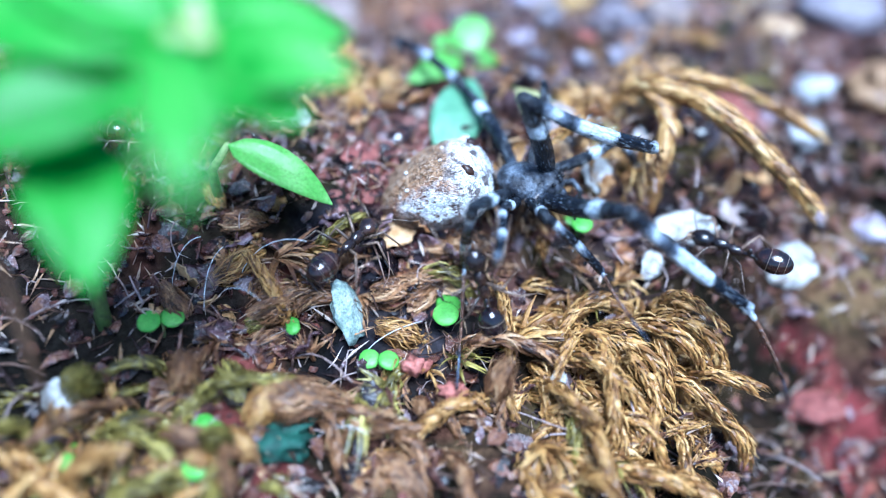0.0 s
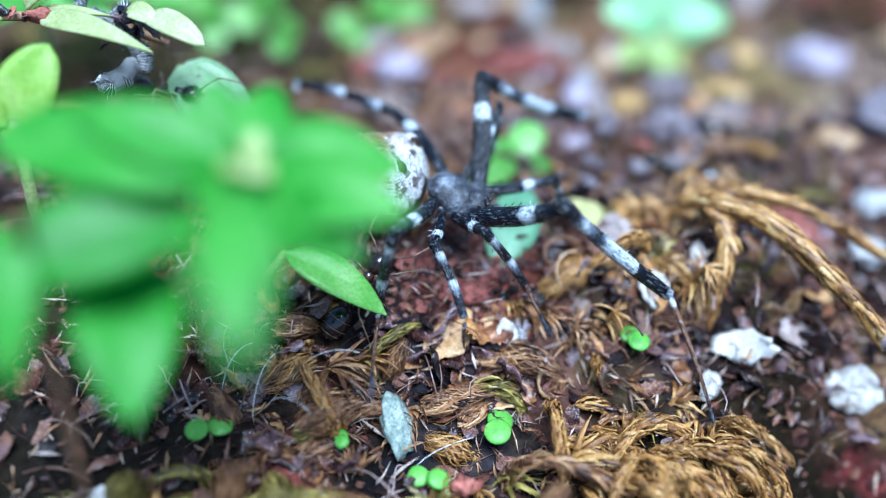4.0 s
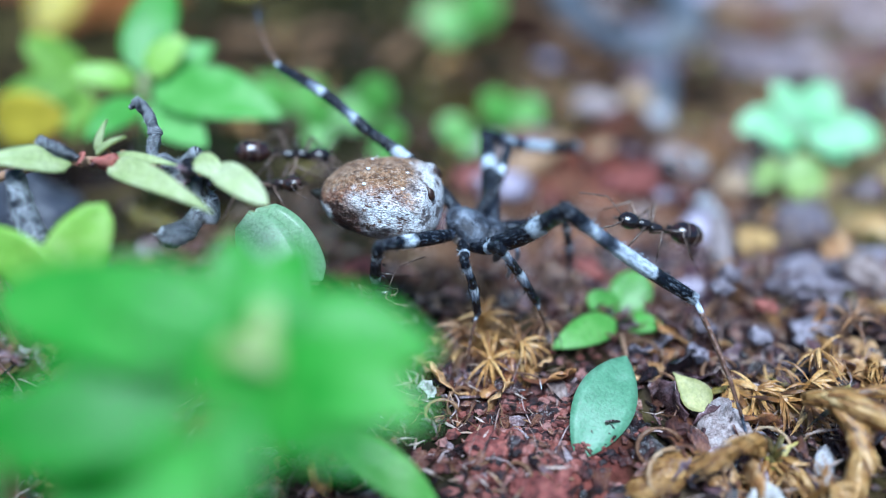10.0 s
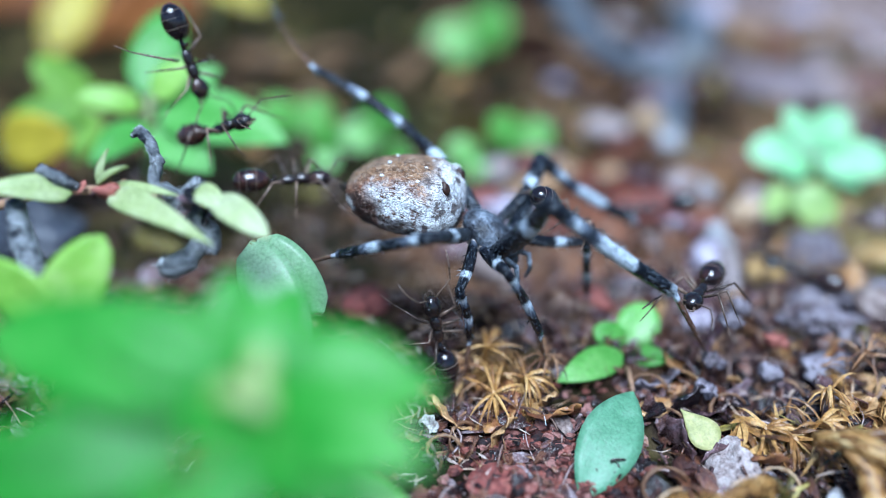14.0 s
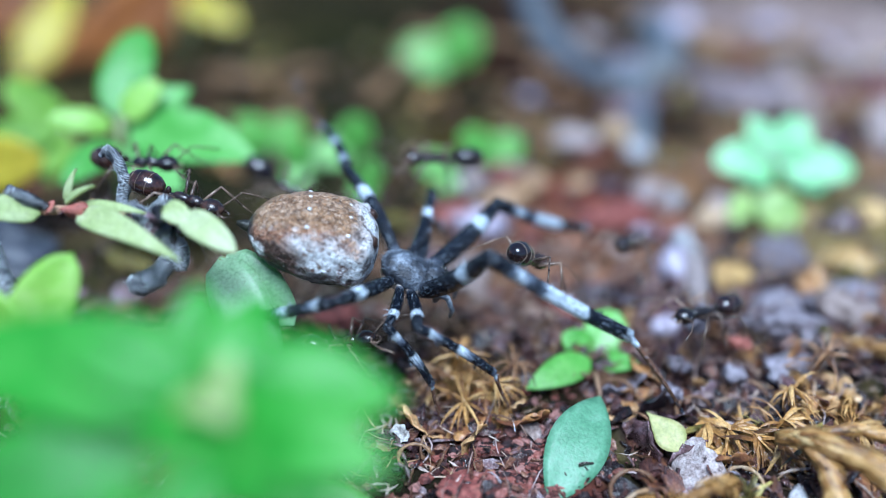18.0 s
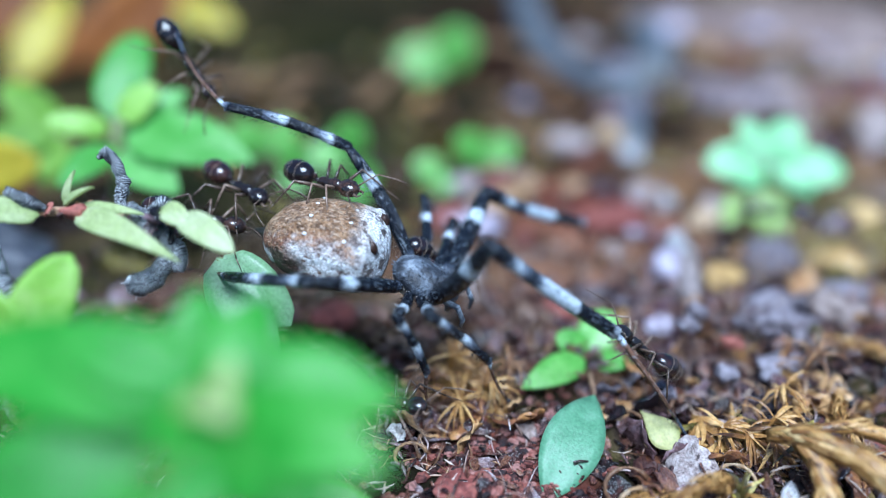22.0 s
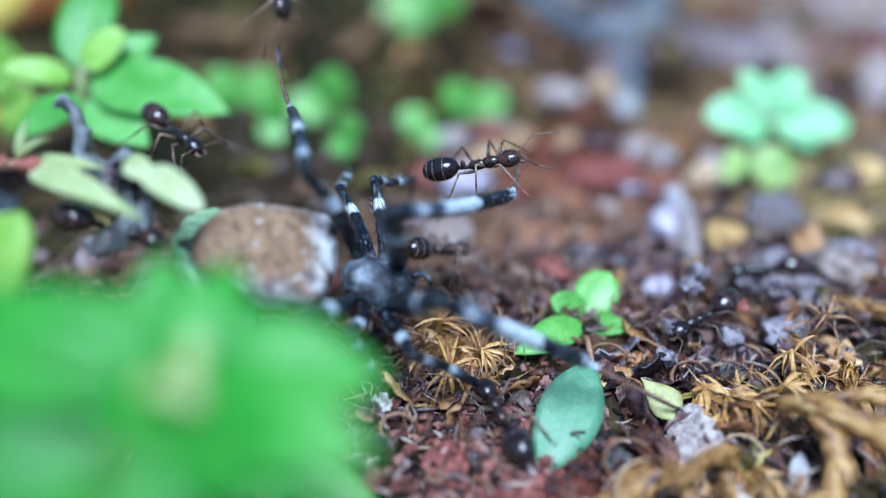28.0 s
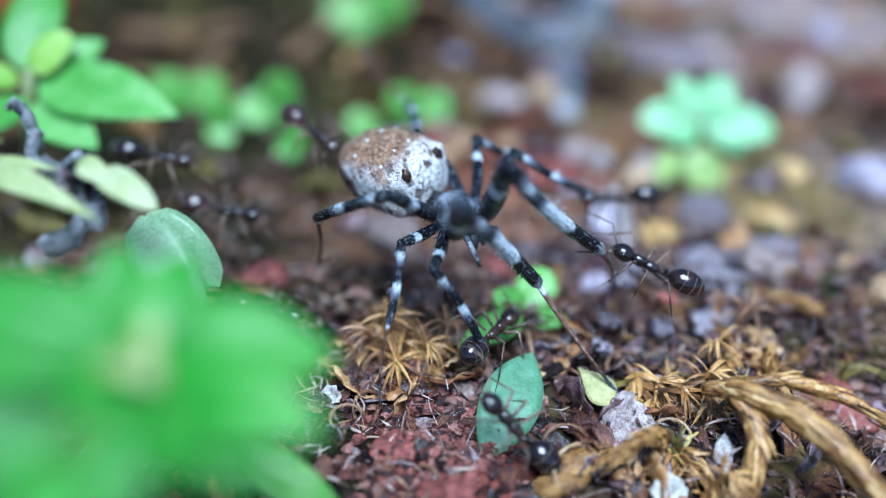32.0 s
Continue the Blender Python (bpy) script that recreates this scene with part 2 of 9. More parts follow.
def abdomen_material():
    m, nt, p = nodes_of("abdomen_skin")
    tc = nt.nodes.new("ShaderNodeTexCoord").outputs["Object"]
    stretch = nt.nodes.new("ShaderNodeMapping")
    stretch.inputs["Scale"].default_value = (1.0, 0.55, 1.0)
    nt.links.new(tc, stretch.inputs["Vector"])
    lengthwise = stretch.outputs[0]
    cloud, mid = noise_of(nt, tc, 1.3, 3.0), noise_of(nt, lengthwise, 0.24, 4.0, 0.7)
    fine, hair = noise_of(nt, lengthwise, 0.10, 3.0, 0.75), noise_of(nt, lengthwise, 0.055, 2.0, 0.6)
    along, side = attribute(nt, "along"), attribute(nt, "side")
    wob = math_node(nt, "ADD", math_node(nt, "MULTIPLY", math_node(nt, "SUBTRACT", cloud.outputs["Fac"], 0.5), 0.9), math_node(nt, "MULTIPLY", math_node(nt, "SUBTRACT", mid.outputs["Fac"], 0.5), 0.5))
    h = math_node(nt, "ADD", side, wob)
    u = math_node(nt, "ADD", along, math_node(nt, "MULTIPLY", wob, 0.45))
    brown = ramp(nt, [(0.30, (0.035, 0.013, 0.007)), (0.43, (0.15, 0.058, 0.028)), (0.56, (0.31, 0.140, 0.075)), (0.70, (0.52, 0.31, 0.20))], mid.outputs["Fac"]).outputs[0]
    gold = ramp(nt, [(0.3, (0.10, 0.048, 0.018)), (0.5, (0.26, 0.16, 0.07)), (0.7, (0.44, 0.33, 0.19))], mid.outputs["Fac"]).outputs[0]
    white = ramp(nt, [(0.34, (0.16, 0.11, 0.09)), (0.42, (0.62, 0.62, 0.65)), (0.52, (0.90, 0.92, 0.95))], mid.outputs["Fac"]).outputs[0]
    maroon = ramp(nt, [(0.35, (0.020, 0.010, 0.008)), (0.70, (0.12, 0.055, 0.040))], mid.outputs["Fac"]).outputs[0]
    black = ramp(nt, [(0.35, (0.006, 0.006, 0.008)), (0.75, (0.07, 0.07, 0.08))], mid.outputs["Fac"]).outputs[0]
    times = functools.partial(math_node, nt, "MULTIPLY")
    col = mix_col(nt, times(step_mask(nt, h, 0.55, 0.85), 0.6), brown, gold)
    streak = step_mask(nt, fine.outputs["Fac"], 0.52, 0.60)
    col = mix_col(nt, times(streak, 0.46), col, (0.72, 0.58, 0.46))
    # white flank, broadest towards the front, and a maroon blotch low behind
    flank = times(times(step_mask(nt, h, 0.66, 0.40), step_mask(nt, u, 0.78, 0.60)), step_mask(nt, mid.outputs["Fac"], 0.40, 0.46))
    col = mix_col(nt, flank, col, white)
    col = mix_col(nt, times(step_mask(nt, u, 0.56, 0.66), step_mask(nt, h, 0.30, 0.08)), col, maroon)
    col = mix_col(nt, times(step_mask(nt, h, -0.20, -0.32), times(step_mask(nt, u, 0.22, 0.34), 0.75)), col, maroon)
    # white front below a dark collar, pale tail corner
    col = mix_col(nt, step_mask(nt, u, 0.30, 0.10), col, white)
    col = mix_col(nt, times(step_mask(nt, u, 0.86, 0.90), times(step_mask(nt, h, 0.02, -0.06), step_mask(nt, h, -0.52, -0.42))), col, white)
    marks = noise_of(nt, tc, 0.55, 3.0)
    col = mix_col(nt, times(step_mask(nt, u, 0.34, 0.20), times(step_mask(nt, marks.outputs["Fac"], 0.54, 0.60), 0.85)), col, maroon)
    # row of white scales along the crest of the flank
    crest = times(step_mask(nt, side, 0.55, 0.62), step_mask(nt, side, 0.76, 0.69))
    col = mix_col(nt, times(crest, times(step_mask(nt, marks.outputs["Fac"], 0.52, 0.60), 0.35)), col, white)
    col = mix_col(nt, step_mask(nt, h, -0.62, -0.74), col, black)
    col = mix_col(nt, step_mask(nt, along, 0.955, 0.985), col, black)
    # fine pale granules
    cells = nt.nodes.new("ShaderNodeTexVoronoi")
    cells.inputs["Scale"].default_value = 1.0 / (0.085 * MM)
    nt.links.new(lengthwise, cells.inputs["Vector"])
    grain = step_mask(nt, cells.outputs["Distance"], 0.42, 0.18)
    col = mix_col(nt, times(times(grain, step_mask(nt, h, -0.45, -0.2)), 0.26), col, (0.62, 0.48, 0.36))
    # dark pits
    pits = ramp(nt, [(0.40, (0.16, 0.12, 0.10)), (0.52, (1.1, 1.1, 1.1))], hair.outputs["Fac"]).outputs[0]
    col = mix_col(nt, 0.6, col, pits, "MULTIPLY")
    nt.links.new(col, p.inputs["Base Color"])
    p.inputs["Roughness"].default_value = 0.40
    p.inputs["Specular IOR Level"].default_value = 0.45
    bump(nt, p, math_node(nt, "ADD", times(mid.outputs["Fac"], 1.2), math_node(nt, "ADD", fine.outputs["Fac"], times(grain, 0.7))), 0.10, 1.0)
    return m


def ribbed_material():
    """Dark dried bract with fine silvery cross ribs."""
    m, nt, p = nodes_of("ribbed_bract")
    tc = nt.nodes.new("ShaderNodeTexCoord").outputs["Object"]
    mid, fine = noise_of(nt, tc, 0.5, 3.0), noise_of(nt, tc, 0.09, 3.0)
    turn = math_node(nt, "ADD", math_node(nt, "MULTIPLY", attribute(nt, "along"), 84.0), math_node(nt, "MULTIPLY", mid.outputs["Fac"], 14.0))
    wave = math_node(nt, "SINE", turn, 0.0)
    rib = math_node(nt, "MULTIPLY", step_mask(nt, wave, 0.35, 0.75), step_mask(nt, mid.outputs["Fac"], 0.34, 0.46))
    dark = ramp(nt, [(0.35, (0.003, 0.004, 0.007)), (0.7, (0.022, 0.026, 0.038))], fine.outputs["Fac"]).outputs[0]
    col = mix_col(nt, math_node(nt, "MULTIPLY", rib, step_mask(nt, fine.outputs["Fac"], 0.36, 0.50)), dark, (0.74, 0.78, 0.82))
    nt.links.new(col, p.inputs["Base Color"])
    p.inputs["Roughness"].default_value = 0.38
    bump(nt, p, math_node(nt, "ADD", wave, fine.outputs["Fac"]), 0.02, 0.8)
    return m


M = {
    "ribbed": ribbed_material(),
    "soil": ground_material(),
    "near_leaf": varied("fresh_leaf", [(0.25, (0.060, 0.31, 0.020)), (0.50, (0.105, 0.44, 0.042)), (0.75, (0.20, 0.56, 0.10))], 2.5, 0.36, 0.14, 0.03, 0.25, leafy=0.52, spec=0.3),
    "leaf": varied("seedling_leaf", [(0.25, (0.09, 0.34, 0.04)), (0.5, (0.17, 0.50, 0.09)), (0.75, (0.30, 0.62, 0.20))], 2.0, 0.38, 0.15, 0.03, 0.3, leafy=0.38, spec=0.5),
    "seedling": varied("shaded_seedling_leaf", [(0.25, (0.06, 0.22, 0.03)), (0.5, (0.13, 0.36, 0.075)), (0.75, (0.27, 0.48, 0.18))], 1.4, 0.4, 0.15, 0.04, 0.5, leafy=0.3, spec=0.5),
    "dull_leaf": varied("dull_leaf", [(0.25, (0.10, 0.25, 0.13)), (0.5, (0.17, 0.36, 0.21)), (0.75, (0.27, 0.45, 0.31))], 1.2, 0.42, 0.13, 0.04, 0.2, leafy=0.3, spec=0.45),
    "mint_leaf": varied("mint_leaf", [(0.25, (0.22, 0.54, 0.20)), (0.5, (0.36, 0.70, 0.34)), (0.75, (0.52, 0.80, 0.50))], 2.0, 0.4, 0.15, 0.03, 0.25, leafy=0.3),
    "pale_leaf": varied("pale_leaf", [(0.25, (0.22, 0.36, 0.08)), (0.5, (0.42, 0.58, 0.17)), (0.75, (0.62, 0.70, 0.36))], 1.6, 0.42, 0.15, 0.03, 0.25, leafy=0.35),
    "sepal": varied("pale_sepal", [(0.25, (0.34, 0.44, 0.15)), (0.5, (0.52, 0.60, 0.28)), (0.75, (0.66, 0.71, 0.45))], 1.6, 0.36, 0.15, 0.02, 0.2, leafy=0.4),
    "thin_leaf": varied("thin_oval_leaf", [(0.25, (0.22, 0.40, 0.20)), (0.5, (0.34, 0.54, 0.31)), (0.75, (0.50, 0.66, 0.46))], 1.6, 0.34, 0.15, 0.02, 0.2, leafy=0.5, spec=0.5),
    "cotyledon": varied("cotyledon", [(0.3, (0.13, 0.42, 0.045)), (0.7, (0.27, 0.62, 0.11))], 0.8, 0.38, 0.09, 0.02, 0.2, leafy=0.35),
    "yellow_leaf": varied("yellow_leaf", [(0.25, (0.38, 0.30, 0.02)), (0.5, (0.62, 0.52, 0.04)), (0.75, (0.74, 0.64, 0.12))], 3, 0.45, 0.3, 0.04, 0.2, leafy=0.4),
    "orange_leaf": varied("dead_orange_leaf", [(0.3, (0.20, 0.060, 0.008)), (0.5, (0.36, 0.125, 0.015)), (0.7, (0.48, 0.20, 0.03))], 6, 0.6, 0.4, 0.06, 0.2, leafy=0.4),
    "back_leaf": varied("soft_green_leaf", [(0.25, (0.10, 0.34, 0.04)), (0.5, (0.18, 0.48, 0.09)), (0.75, (0.30, 0.60, 0.19))], 2.2, 0.36, 0.15, 0.03, 0.35, leafy=0.42),
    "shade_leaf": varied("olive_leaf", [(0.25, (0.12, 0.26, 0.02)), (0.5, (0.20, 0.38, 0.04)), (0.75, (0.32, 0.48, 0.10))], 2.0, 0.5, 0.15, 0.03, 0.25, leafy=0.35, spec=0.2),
    "lime_leaf": varied("lime_leaf", [(0.25, (0.22, 0.46, 0.04)), (0.5, (0.35, 0.60, 0.09)), (0.75, (0.52, 0.72, 0.22))], 1.6, 0.36, 0.15, 0.03, 0.25, leafy=0.42),
    "straw": varied("dry_straw", [(0.3, (0.085, 0.048, 0.024)), (0.7, (0.24, 0.15, 0.08))], 2.0, 0.7, 0.3, 0.06, 0.3, spec=0.1),
    "stem": varied("green_stem", [(0.3, (0.16, 0.26, 0.07)), (0.7, (0.36, 0.38, 0.18))], 1.2, 0.5, 0.2, 0.04, 0.3),
    "twig": varied("dry_twig", [(0.3, (0.10, 0.045, 0.03)), (0.7, (0.36, 0.22, 0.13))], 0.8, 0.6, 0.2, 0.06, 0.3),
    "root": varied("ochre_root", [(0.3, (0.17, 0.085, 0.022)), (0.55, (0.40, 0.24, 0.075)), (0.75, (0.58, 0.41, 0.18))], 0.6, 0.45, 0.10, 0.08, 0.4),
    "grey_root": varied("grey_root", [(0.3, (0.045, 0.052, 0.065)), (0.5, (0.095, 0.11, 0.135)), (0.7, (0.22, 0.20, 0.17))], 5.0, 0.6, 0.5, 0.1, 0.2),
    "gold_moss": varied("golden_moss", [(0.14, (0.05, 0.020, 0.007)), (0.34, (0.21, 0.095, 0.026)), (0.56, (0.42, 0.225, 0.062)), (0.90, (0.68, 0.45, 0.18))], 0.9, 0.38, 0.10, 0.05, 0.55, pick="Island", spec=0.5),
    "brown_moss": varied("dried_brown_moss", [(0.16, (0.020, 0.009, 0.006)), (0.38, (0.11, 0.048, 0.022)), (0.62, (0.29, 0.145, 0.060)), (0.90, (0.52, 0.34, 0.18))], 0.8, 0.40, 0.10, 0.05, 0.5, pick="Island", spec=0.5),
    "olive_moss": varied("olive_moss", [(0.16, (0.022, 0.018, 0.006)), (0.42, (0.12, 0.095, 0.020)), (0.66, (0.30, 0.24, 0.05)), (0.92, (0.52, 0.44, 0.14))], 0.7, 0.42, 0.16, 0.05, 0.5, pick="Island", spec=0.5),
    "flake": varied("litter_flake", [(0.18, (0.010, 0.006, 0.007)), (0.36, (0.055, 0.024, 0.022)), (0.52, (0.13, 0.055, 0.042)), (0.66, (0.22, 0.105, 0.060)), (0.82, (0.15, 0.090, 0.095)), (1.0, (0.27, 0.215, 0.23))], 0.5, 0.26, 0.10, 0.11, 0.85, pick="Island", spec=0.75),
    "crumb": varied("brick_crumb", [(0.2, (0.012, 0.009, 0.010)), (0.40, (0.055, 0.020, 0.017)), (0.58, (0.18, 0.060, 0.042)), (0.85, (0.13, 0.060, 0.045)), (1.0, (0.10, 0.075, 0.07))], 0.4, 0.5, 0.10, 0.09, 1.0, pick="Island"),
    "dust": varied("brick_dust", [(0.15, (0.02, 0.012, 0.014)), (0.4, (0.09, 0.028, 0.024)), (0.65, (0.23, 0.070, 0.052)), (0.95, (0.30, 0.15, 0.13))], 0.4, 0.7, 0.10, 0.09, 1.0, pick="Island"),
    "pitted": varied("pitted_pale_leaf", [(0.36, (0.05, 0.036, 0.035)), (0.44, (0.28, 0.22, 0.21)), (0.66, (0.50, 0.44, 0.43))], 0.24, 0.5, 0.09, 0.05, 0.1),
    "torn_corner": varied("torn_yellow_corner", [(0.25, (0.34, 0.36, 0.12)), (0.5, (0.56, 0.54, 0.24)), (0.75, (0.70, 0.66, 0.42))], 0.9, 0.45, 0.15, 0.04, 0.2, leafy=0.3),
    "dead_brown": varied("crumpled_dead_leaf", [(0.22, (0.05, 0.022, 0.018)), (0.42, (0.20, 0.080, 0.036)), (0.60, (0.40, 0.20, 0.065)), (0.8, (0.54, 0.34, 0.16))], 0.6, 0.34, 0.12, 0.06, 0.7, spec=0.6),
    "dead_purple": varied("rotten_leaf", [(0.24, (0.008, 0.006, 0.008)), (0.42, (0.040, 0.020, 0.022)), (0.62, (0.13, 0.070, 0.075)), (0.85, (0.28, 0.20, 0.23))], 0.6, 0.24, 0.12, 0.08, 0.7, spec=0.75),
    "sliver": varied("moss_leaf", [(0.2, (0.035, 0.015, 0.014)), (0.42, (0.16, 0.075, 0.041)), (0.65, (0.38, 0.23, 0.115)), (0.95, (0.56, 0.46, 0.405))], 0.5, 0.38, 0.12, 0.03, 1.0, pick="Island"),
    "fibre": varied("litter_fibre", [(0.2, (0.04, 0.02, 0.018)), (0.5, (0.19, 0.11, 0.08)), (0.8, (0.42, 0.33, 0.32))], 1.0, 0.5, 0.2, 0.03, 1.0, pick="Island"),
    "white_chip": varied("white_chip", [(0.25, (0.16, 0.14, 0.14)), (0.5, (0.38, 0.37, 0.38)), (0.7, (0.56, 0.57, 0.60))], 0.4, 0.5, 0.10, 0.06, 0.2),
    "bone_chip": varied("bleached_chip", [(0.28, (0.14, 0.12, 0.11)), (0.42, (0.38, 0.36, 0.34)), (0.62, (0.62, 0.61, 0.59))], 0.45, 0.45, 0.10, 0.06, 0.2),
    "grey_green_chip": varied("lichen_chip", [(0.3, (0.20, 0.26, 0.23)), (0.5, (0.38, 0.45, 0.41)), (0.7, (0.56, 0.62, 0.58))], 0.5, 0.5, 0.10, 0.06, 0.2),
    "grey_chip": varied("mottled_grey_chip", [(0.32, (0.028, 0.021, 0.024)), (0.42, (0.12, 0.095, 0.11)), (0.62, (0.28, 0.25, 0.29))], 0.3, 0.5, 0.09, 0.08, 0.2),
    "lilac_stone": varied("lilac_stone", [(0.3, (0.24, 0.20, 0.26)), (0.5, (0.44, 0.39, 0.48)), (0.7, (0.62, 0.57, 0.68))], 0.8, 0.6, 0.15, 0.08, 0.2),
    "red_cap": varied("red_spore_head", [(0.3, (0.16, 0.035, 0.025)), (0.7, (0.46, 0.17, 0.13))], 0.4, 0.6, 0.12, 0.12, 0.2),
    "algae": varied("dark_green_algae", [(0.3, (0.008, 0.03, 0.022)), (0.7, (0.03, 0.11, 0.075))], 0.5, 0.7, 0.15, 0.1, 0.2),
    "fresh_pale": varied("fresh_pale_leaf", [(0.25, (0.13, 0.40, 0.05)), (0.5, (0.24, 0.55, 0.11)), (0.75, (0.40, 0.66, 0.24))], 1.8, 0.34, 0.15, 0.03, 0.3, leafy=0.42),
    "cream_chip": varied("cream_bark", [(0.25, (0.12, 0.08, 0.069)), (0.5, (0.30, 0.23, 0.207)), (0.7, (0.48, 0.41, 0.414))], 0.6, 0.5, 0.10, 0.08, 0.2),
    "dark_stone": varied("dark_stone", [(0.3, (0.010, 0.012, 0.018)), (0.7, (0.06, 0.065, 0.085))], 1.5, 0.5, 0.25, 0.1, 0.2),
    "brick": varied("brick_red", [(0.3, (0.05, 0.014, 0.012)), (0.5, (0.20, 0.055, 0.045)), (0.75, (0.34, 0.13, 0.10))], 0.5, 0.75, 0.14, 0.15, 0.2),
    "flake_plain": varied("dry_leaf_rim", [(0.3, (0.14, 0.07, 0.035)), (0.55, (0.36, 0.22, 0.11)), (0.75, (0.55, 0.42, 0.28))], 0.5, 0.5, 0.15, 0.06, 0.4),
    "silk": varied("silk", [(0.3, (0.55, 0.57, 0.62)), (0.7, (0.8, 0.82, 0.86))], 1.0, 0.3, 0.3, 0.01, 0.2),
    "ant_shell": varied("ant_cuticle", [(0.3, (0.006, 0.005, 0.006)), (0.55, (0.018, 0.012, 0.012)), (0.75, (0.06, 0.028, 0.018))], 0.5, 0.22, 0.1, 0.015, 0.3, spec=0.65),
    "ant_gaster": varied("ant_gaster_cuticle", [(0.3, (0.005, 0.004, 0.006)), (0.55, (0.012, 0.008, 0.010)), (0.75, (0.05, 0.02, 0.014))], 0.6, 0.15, 0.12, 0.01, 0.3, spec=0.7),
    "ant_leg": varied("ant_leg_cuticle", [(0.3, (0.03, 0.02, 0.016)), (0.7, (0.22, 0.15, 0.11))], 0.8, 0.3, 0.1, 0.01, 0.3),
    "ant_band": varied("ant_pale_band", [(0.3, (0.12, 0.085, 0.06)), (0.7, (0.26, 0.20, 0.15))], 0.3, 0.3, 0.1, 0.01, 0.2),
    "abdomen": abdomen_material(),
    "carapace": varied("hairy_carapace", [(0.30, (0.010, 0.011, 0.016)), (0.44, (0.045, 0.050, 0.065)), (0.56, (0.13, 0.15, 0.19)), (0.70, (0.40, 0.44, 0.50))], 0.6, 0.45, 0.09, 0.08, 0.1),
    "spot": varied("white_spot", [(0.3, (0.60, 0.60, 0.60)), (0.7, (0.84, 0.85, 0.87))], 0.3, 0.35, 0.08, 0.04, 0.1),
    "hump": varied("dark_hump", [(0.3, (0.012, 0.006, 0.005)), (0.7, (0.06, 0.028, 0.018))], 0.3, 0.35, 0.1, 0.04, 0.1),
    "eye": varied("eye_lens", [(0.3, (0.004, 0.004, 0.005)), (0.7, (0.012, 0.012, 0.014))], 0.5, 0.1, 0.2, 0.0, 0.1, spec=0.8),
    "spinneret": varied("spinneret", [(0.3, (0.008, 0.008, 0.006)), (0.7, (0.03, 0.03, 0.022))], 0.2, 0.45, 0.1, 0.05, 0.1),
    "coxa": varied("pale_coxa", [(0.3, (0.07, 0.06, 0.06)), (0.5, (0.24, 0.21, 0.20)), (0.7, (0.46, 0.43, 0.43))], 0.4, 0.4, 0.09, 0.05, 0.1),
    "pale_skin": varied("pale_underside", [(0.3, (0.30, 0.22, 0.18)), (0.7, (0.55, 0.46, 0.40))], 0.4, 0.5, 0.12, 0.04, 0.1),
}


# ---------------------------------------------------------------- mesh helpers (all in millimetres)
def thing(name, at_mm, label, category, group="", kind=""):
    ob = new(name)
    ob.location = Vector(at_mm) * MM
    ob.empty_display_size = MM
    ob["at"] = list(at_mm)
    return tagged(ob, label, category, group, kind)


def mesh_of(name, verts, faces, material, smooth=True):
    me = bpy.data.meshes.new(name)
    me.from_pydata([tuple(c * MM for c in v) for v in verts], [], faces)
    me.materials.append(material)
    if smooth:
        me.polygons.foreach_set("use_smooth", [True] * len(me.polygons))
    me.update()
    return me


def part(name, geo, material, parent, label="", smooth=True, origin=None):
    """One mesh under a thing. geo: verts, faces in the thing's own millimetres (or the world's, with the thing's place as origin)."""
    verts, faces = geo
    if origin is not None:
        verts = [(v[0] - origin[0], v[1] - origin[1], v[2] - origin[2]) for v in verts]
    ob = new(name, mesh_of(name, verts, faces, material, smooth))
    ob.parent = parent
    return tagged(ob, label)


def join(*geos):
    verts, faces = [], []
    for v, f in geos:
        k = len(verts)
        verts.extend(v)
        faces.extend([tuple(i + k for i in q) for q in f])
    return verts, faces


def tube(points, radii, sides=8, cap=True):
    pts = [Vector(p) for p in points]
    n = len(pts)
    verts, faces = [], []
    ref = None
    for i, p in enumerate(pts):
        d = (pts[min(i + 1, n - 1)] - pts[max(i - 1, 0)]).normalized()
        if ref is None:
            ref = d.orthogonal().normalized()
        ref = (ref - d * ref.dot(d)).normalized()
        other = d.cross(ref)
        r = radii[i] if hasattr(radii, "__len__") else radii
        for k in range(sides):
            a = 2 * math.pi * k / sides
            verts.append(tuple(p + (ref * math.cos(a) + other * math.sin(a)) * r))
    for i in range(n - 1):
        for k in range(sides):
            a, b = i * sides + k, i * sides + (k + 1) % sides
            faces.append((a, b, b + sides, a + sides))
    if cap:
        faces.append(tuple(range(sides))[::-1])
        faces.append(tuple(range((n - 1) * sides, n * sides)))
    return verts, faces


def curve(p0, p1, p2, p3, n=8):
    """Points of a cubic through its four control points."""
    out = []
    a, b, c, d = (Vector(p) for p in (p0, p1, p2, p3))
    for i in range(n):
        s = i / (n - 1)
        out.append(a * (1 - s) ** 3 + b * 3 * s * (1 - s) ** 2 + c * 3 * s * s * (1 - s) + d * s ** 3)
    return out


def ball(centre, radii, rings=10, sides=14, rough=0.0, seed=0.0, turn=None):
    verts, faces = [], []
    c = Vector(centre)
    for i in range(rings + 1):
        th = math.pi * i / rings
        for k in range(sides):
            ph = 2 * math.pi * k / sides
            v = Vector((math.sin(th) * math.cos(ph), math.sin(th) * math.sin(ph), math.cos(th)))
            s = 1 + rough * noise.noise(v * 1.7 + Vector((seed, seed * 0.7, 0)))
            v = Vector((v.x * radii[0] * s, v.y * radii[1] * s, v.z * radii[2] * s))
            if turn is not None:
                v = turn @ v
            verts.append(tuple(c + v))
    for i in range(rings):
        for k in range(sides):
            a, b = i * sides + k, i * sides + (k + 1) % sides
            faces.append((a, a + sides, b + sides, b))
    return verts, faces


